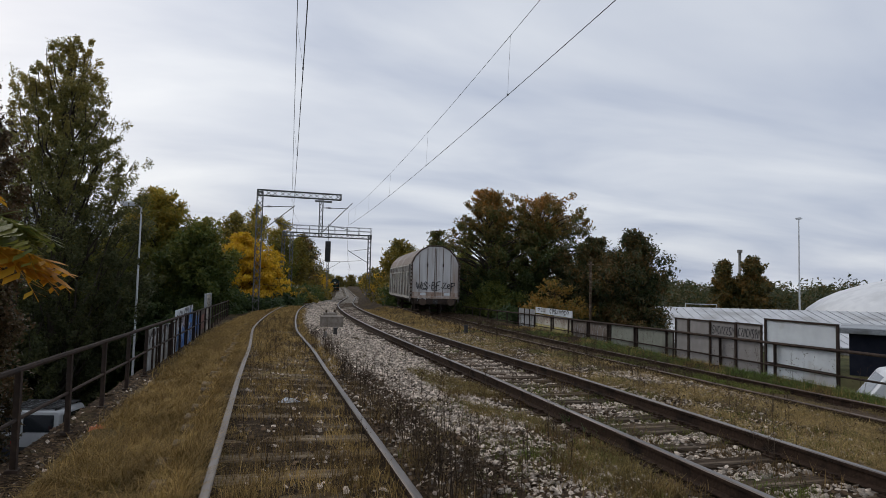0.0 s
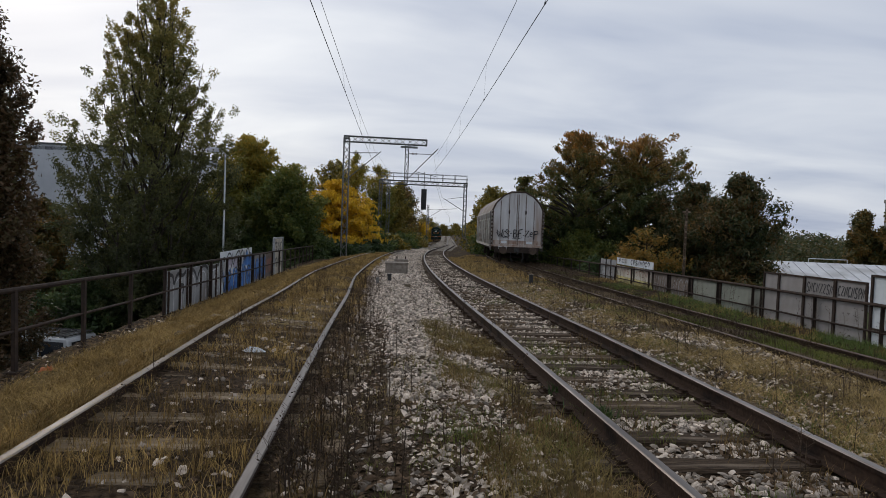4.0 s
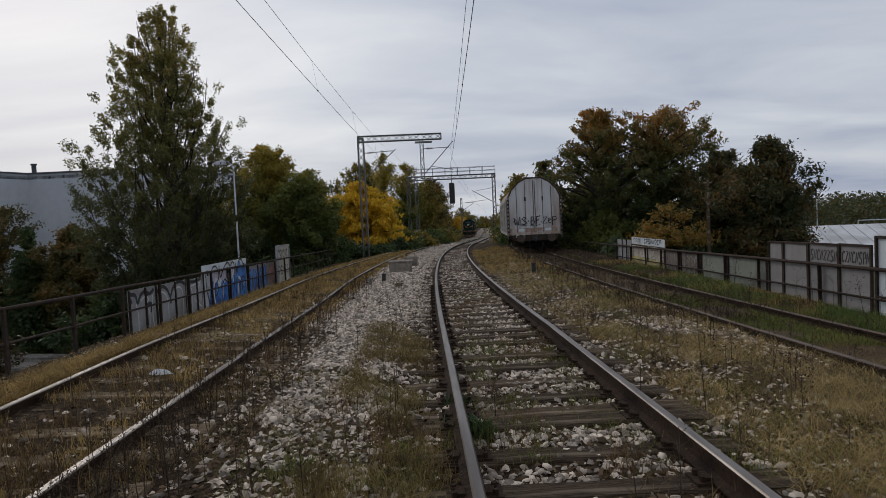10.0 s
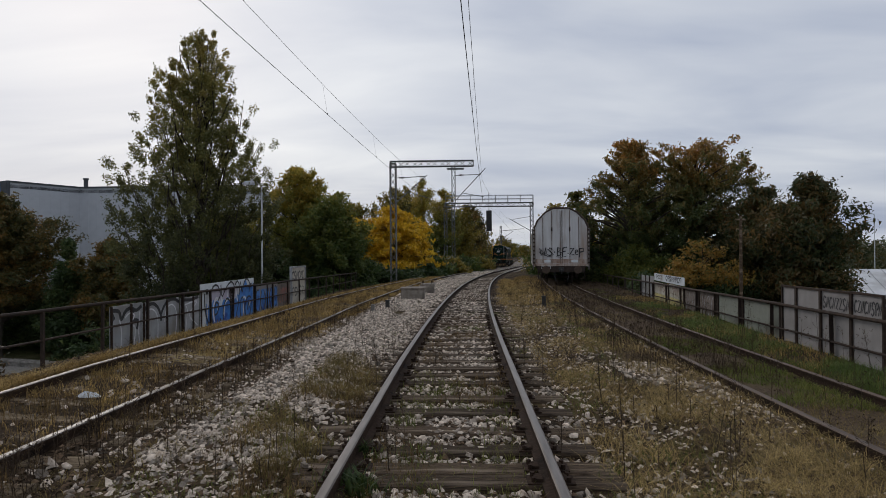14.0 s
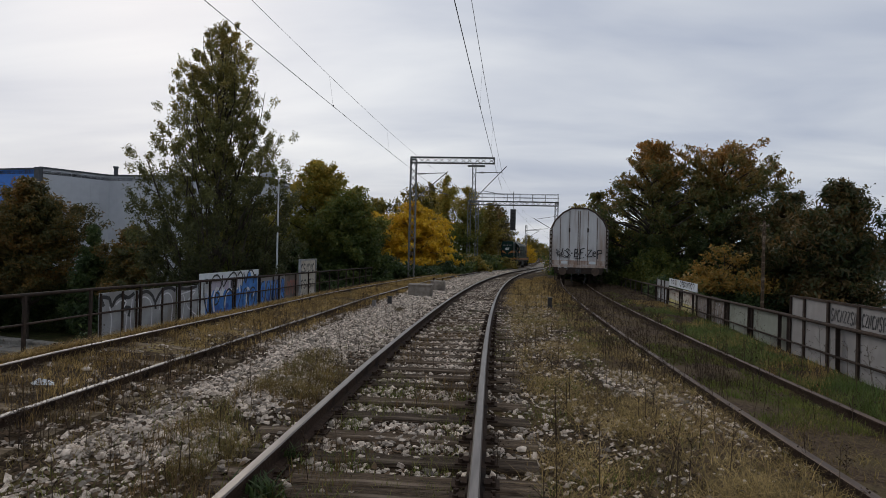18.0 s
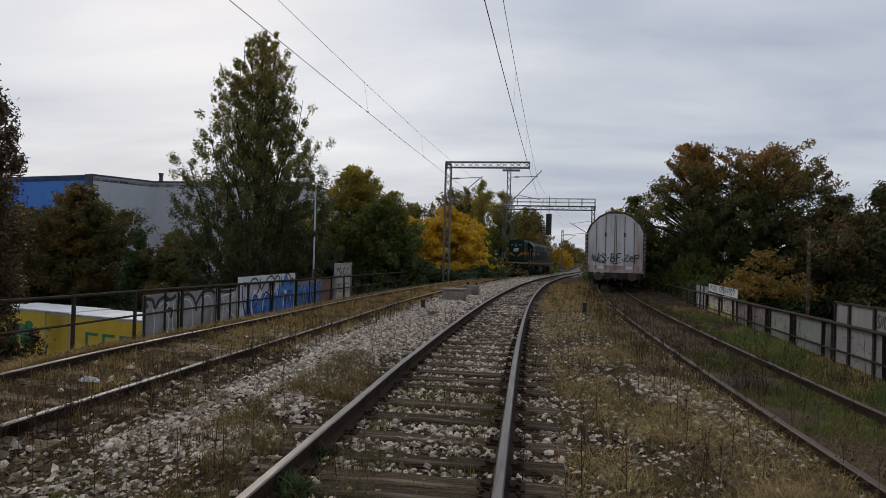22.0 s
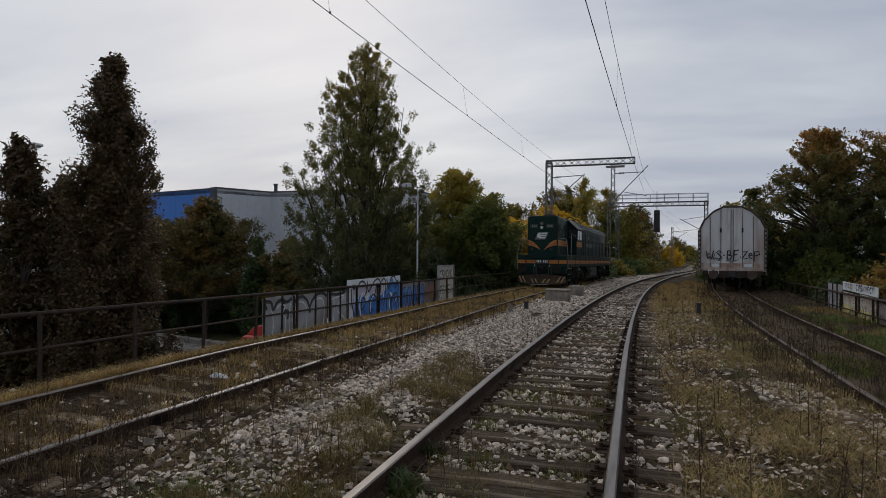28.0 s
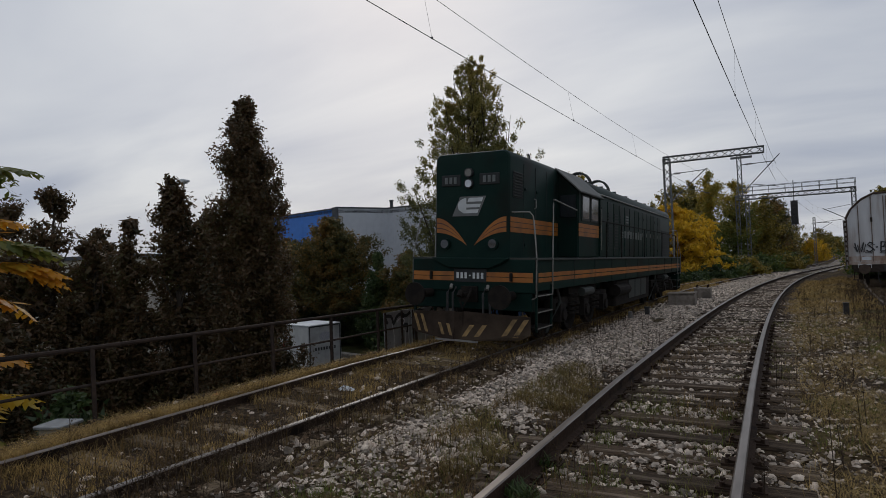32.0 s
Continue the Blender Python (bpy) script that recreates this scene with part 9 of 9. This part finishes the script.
def make_white_lorry():
    t = thing("articulated_lorry", 0, 0, 0, "articulated lorry with red cab and white tarpaulin trailer", "lorry")
    # sides and rear carry painted shade, the roof stays white
    bx = load_box(t, "trailer_body", 0.0, 13.2, 1.1, 3.9, SHADED_T, WHITE_T)
    for s in (-1, 1):
        block_letters(bx, 12.0, 1.3, 2.25, 0.85, 8, RED_L, s, kind=1)
        for i in range(7):
            Build().box((s * 1.257, 10.6 - 1.0 * i, 1.85), (0.008, 0.5, 0.14)).part("small_lettering_bar", PAINT_BLACK, bx)
    b = Build()
    pts = arc(0, 3.15, 0.45, 0.3, 0, 360, 16)
    b.add([(x, -0.012, z) for x, z in pts], [tuple(range(len(pts)))])
    b.part("round_emblem", PAINT_GREY, bx)
    for i in range(8):
        Build().box((-0.75 + 0.215 * i, -0.03, 2.35), (0.12, 0.01, 0.2)).part("rear_lettering_bar", PAINT_BLACK, bx)
    b = Build()
    b.box((0, 7.5, 0.9), (0.9, 15.0, 0.3))
    b.part("chassis", BLACK, t)
    truck_cab(t, 13.7, REDP)
    for s in (-1, 1):
        for y in (2.2, 3.5, 4.8, 13.0, 15.3):
            wheel_part(t, s * 1.05, y, 0.5, 0.3)
    return t


lorry, trailer = make_yellow_lorry()
white_lorry = make_white_lorry()
late_lorry = van("delivery_van", "yellow delivery van driving along the street", 0, 0, 0, 0, YELLOW, 4.4, 1.8, 1.8)
silver_van = van("passenger_van", "silver passenger van with dark windows and roof rack on the street", 0, 0, 0, 0, body_paint("silver_car_paint", (0.42, 0.43, 0.44)))
rack = Build()
for i in range(9):
    rack.box((0, 0.35 + 0.34 * i, 2.03), (1.62, 0.22, 0.035))
for k in (-0.8, 0.8):
    rack.tube([(k, 0.15, 2.06), (k, 3.25, 2.06)], 0.03, 6)
    for i in range(4):
        rack.box((k, 0.3 + 0.92 * i, 1.985), (0.05, 0.05, 0.11))
rack.part("roof_rack", BLACK, silver_van, "black roof rack with boards")
b = Build()
for yy in (0.6, 1.6, 2.6):
    b.box((0, yy, 2.02), (1.6, 0.05, 0.05))
for xx in (-0.75, 0.75):
    b.box((xx, 1.7, 2.02), (0.05, 2.8, 0.05))
b.part("roof_rack", GALV, silver_van)
blue_car = van("hatchback_car", "dark blue hatchback car following on the street", 0, 0, 0, 0, body_paint("dark_blue_car_paint", (0.012, 0.016, 0.030)), 4.1, 1.45, 1.7)
grey_car = van("hatchback_car", "pale grey hatchback car on the street", 0, 0, 0, 0, body_paint("pale_grey_car_paint", (0.5, 0.5, 0.5)), 4.0, 1.45, 1.7)
van("panel_van", "white panel van parked beyond the railing", 17.4, 10.2, ground_z(17.4, 10.2), 45, body_paint("white_van_paint", (0.7, 0.7, 0.71)), 4.9, 2.42, 1.95)

STREET_DIR = math.degrees(math.atan2(0.25, -1.0)) - 90


def on_street(x, lane):
    """Rear of a vehicle at x, driving west in a lane."""
    return pose(x, road_y(x) + lane, STREET + 0.04, 0, 0, STREET_DIR)


def motions():
    rows = [(0.5 * i, loco_pose(0.5 * i)) for i in range(65)]
    walk(loco, rows)
    for o, s, y in wheels_turning:
        rr = []
        for i in range(257):
            t = 0.125 * i
            a = math.degrees(LOCO_V * t / 0.51)
            rr.append((t, pose(s * 0.7525, y, 0.51, 0, 0, 0 if s < 0 else 180) @ pose(0, 0, 0, a if s < 0 else -a)))
        walk(o, rr)
    v = 4.55
    walk(lorry, [(0, on_street(-14.9 + v * 20.2, 0)), (32, on_street(-14.9 - v * 11.8, 0))])
    walk(trailer, [(0, on_street(-20.3 + v * 23, 0)), (32, on_street(-20.3 - v * 9, 0))])
    v = 5.2
    walk(white_lorry, [(0, on_street(-20.95 + v * 31.2, 0)), (32, on_street(-20.95 - v * 0.8, 0))])
    walk(late_lorry, [(0, on_street(-24.6 + 6 * 26.5, -2.4)), (32, on_street(-24.6 - 6 * 5.5, -2.4))])
    walk(silver_van, [(0, on_street(-12.4, 0.4)), (3, on_street(-13.1, 0.4)), (4, on_street(-16.5, 0.4)), (6, on_street(-30, 0.4)), (32, on_street(-212, 0.4))])
    walk(blue_car, [(0, on_street(-14.2, -2.6)), (3, on_street(-15.2, -2.6)), (4, on_street(-18.5, -2.6)), (6, on_street(-32, -2.6)), (32, on_street(-214, -2.6))])
    walk(grey_car, [(0, on_street(15.0, 0)), (32, on_street(15.0 - 32 * 4.4, 0))])


loose_stones(trackbed, 300)
motions()
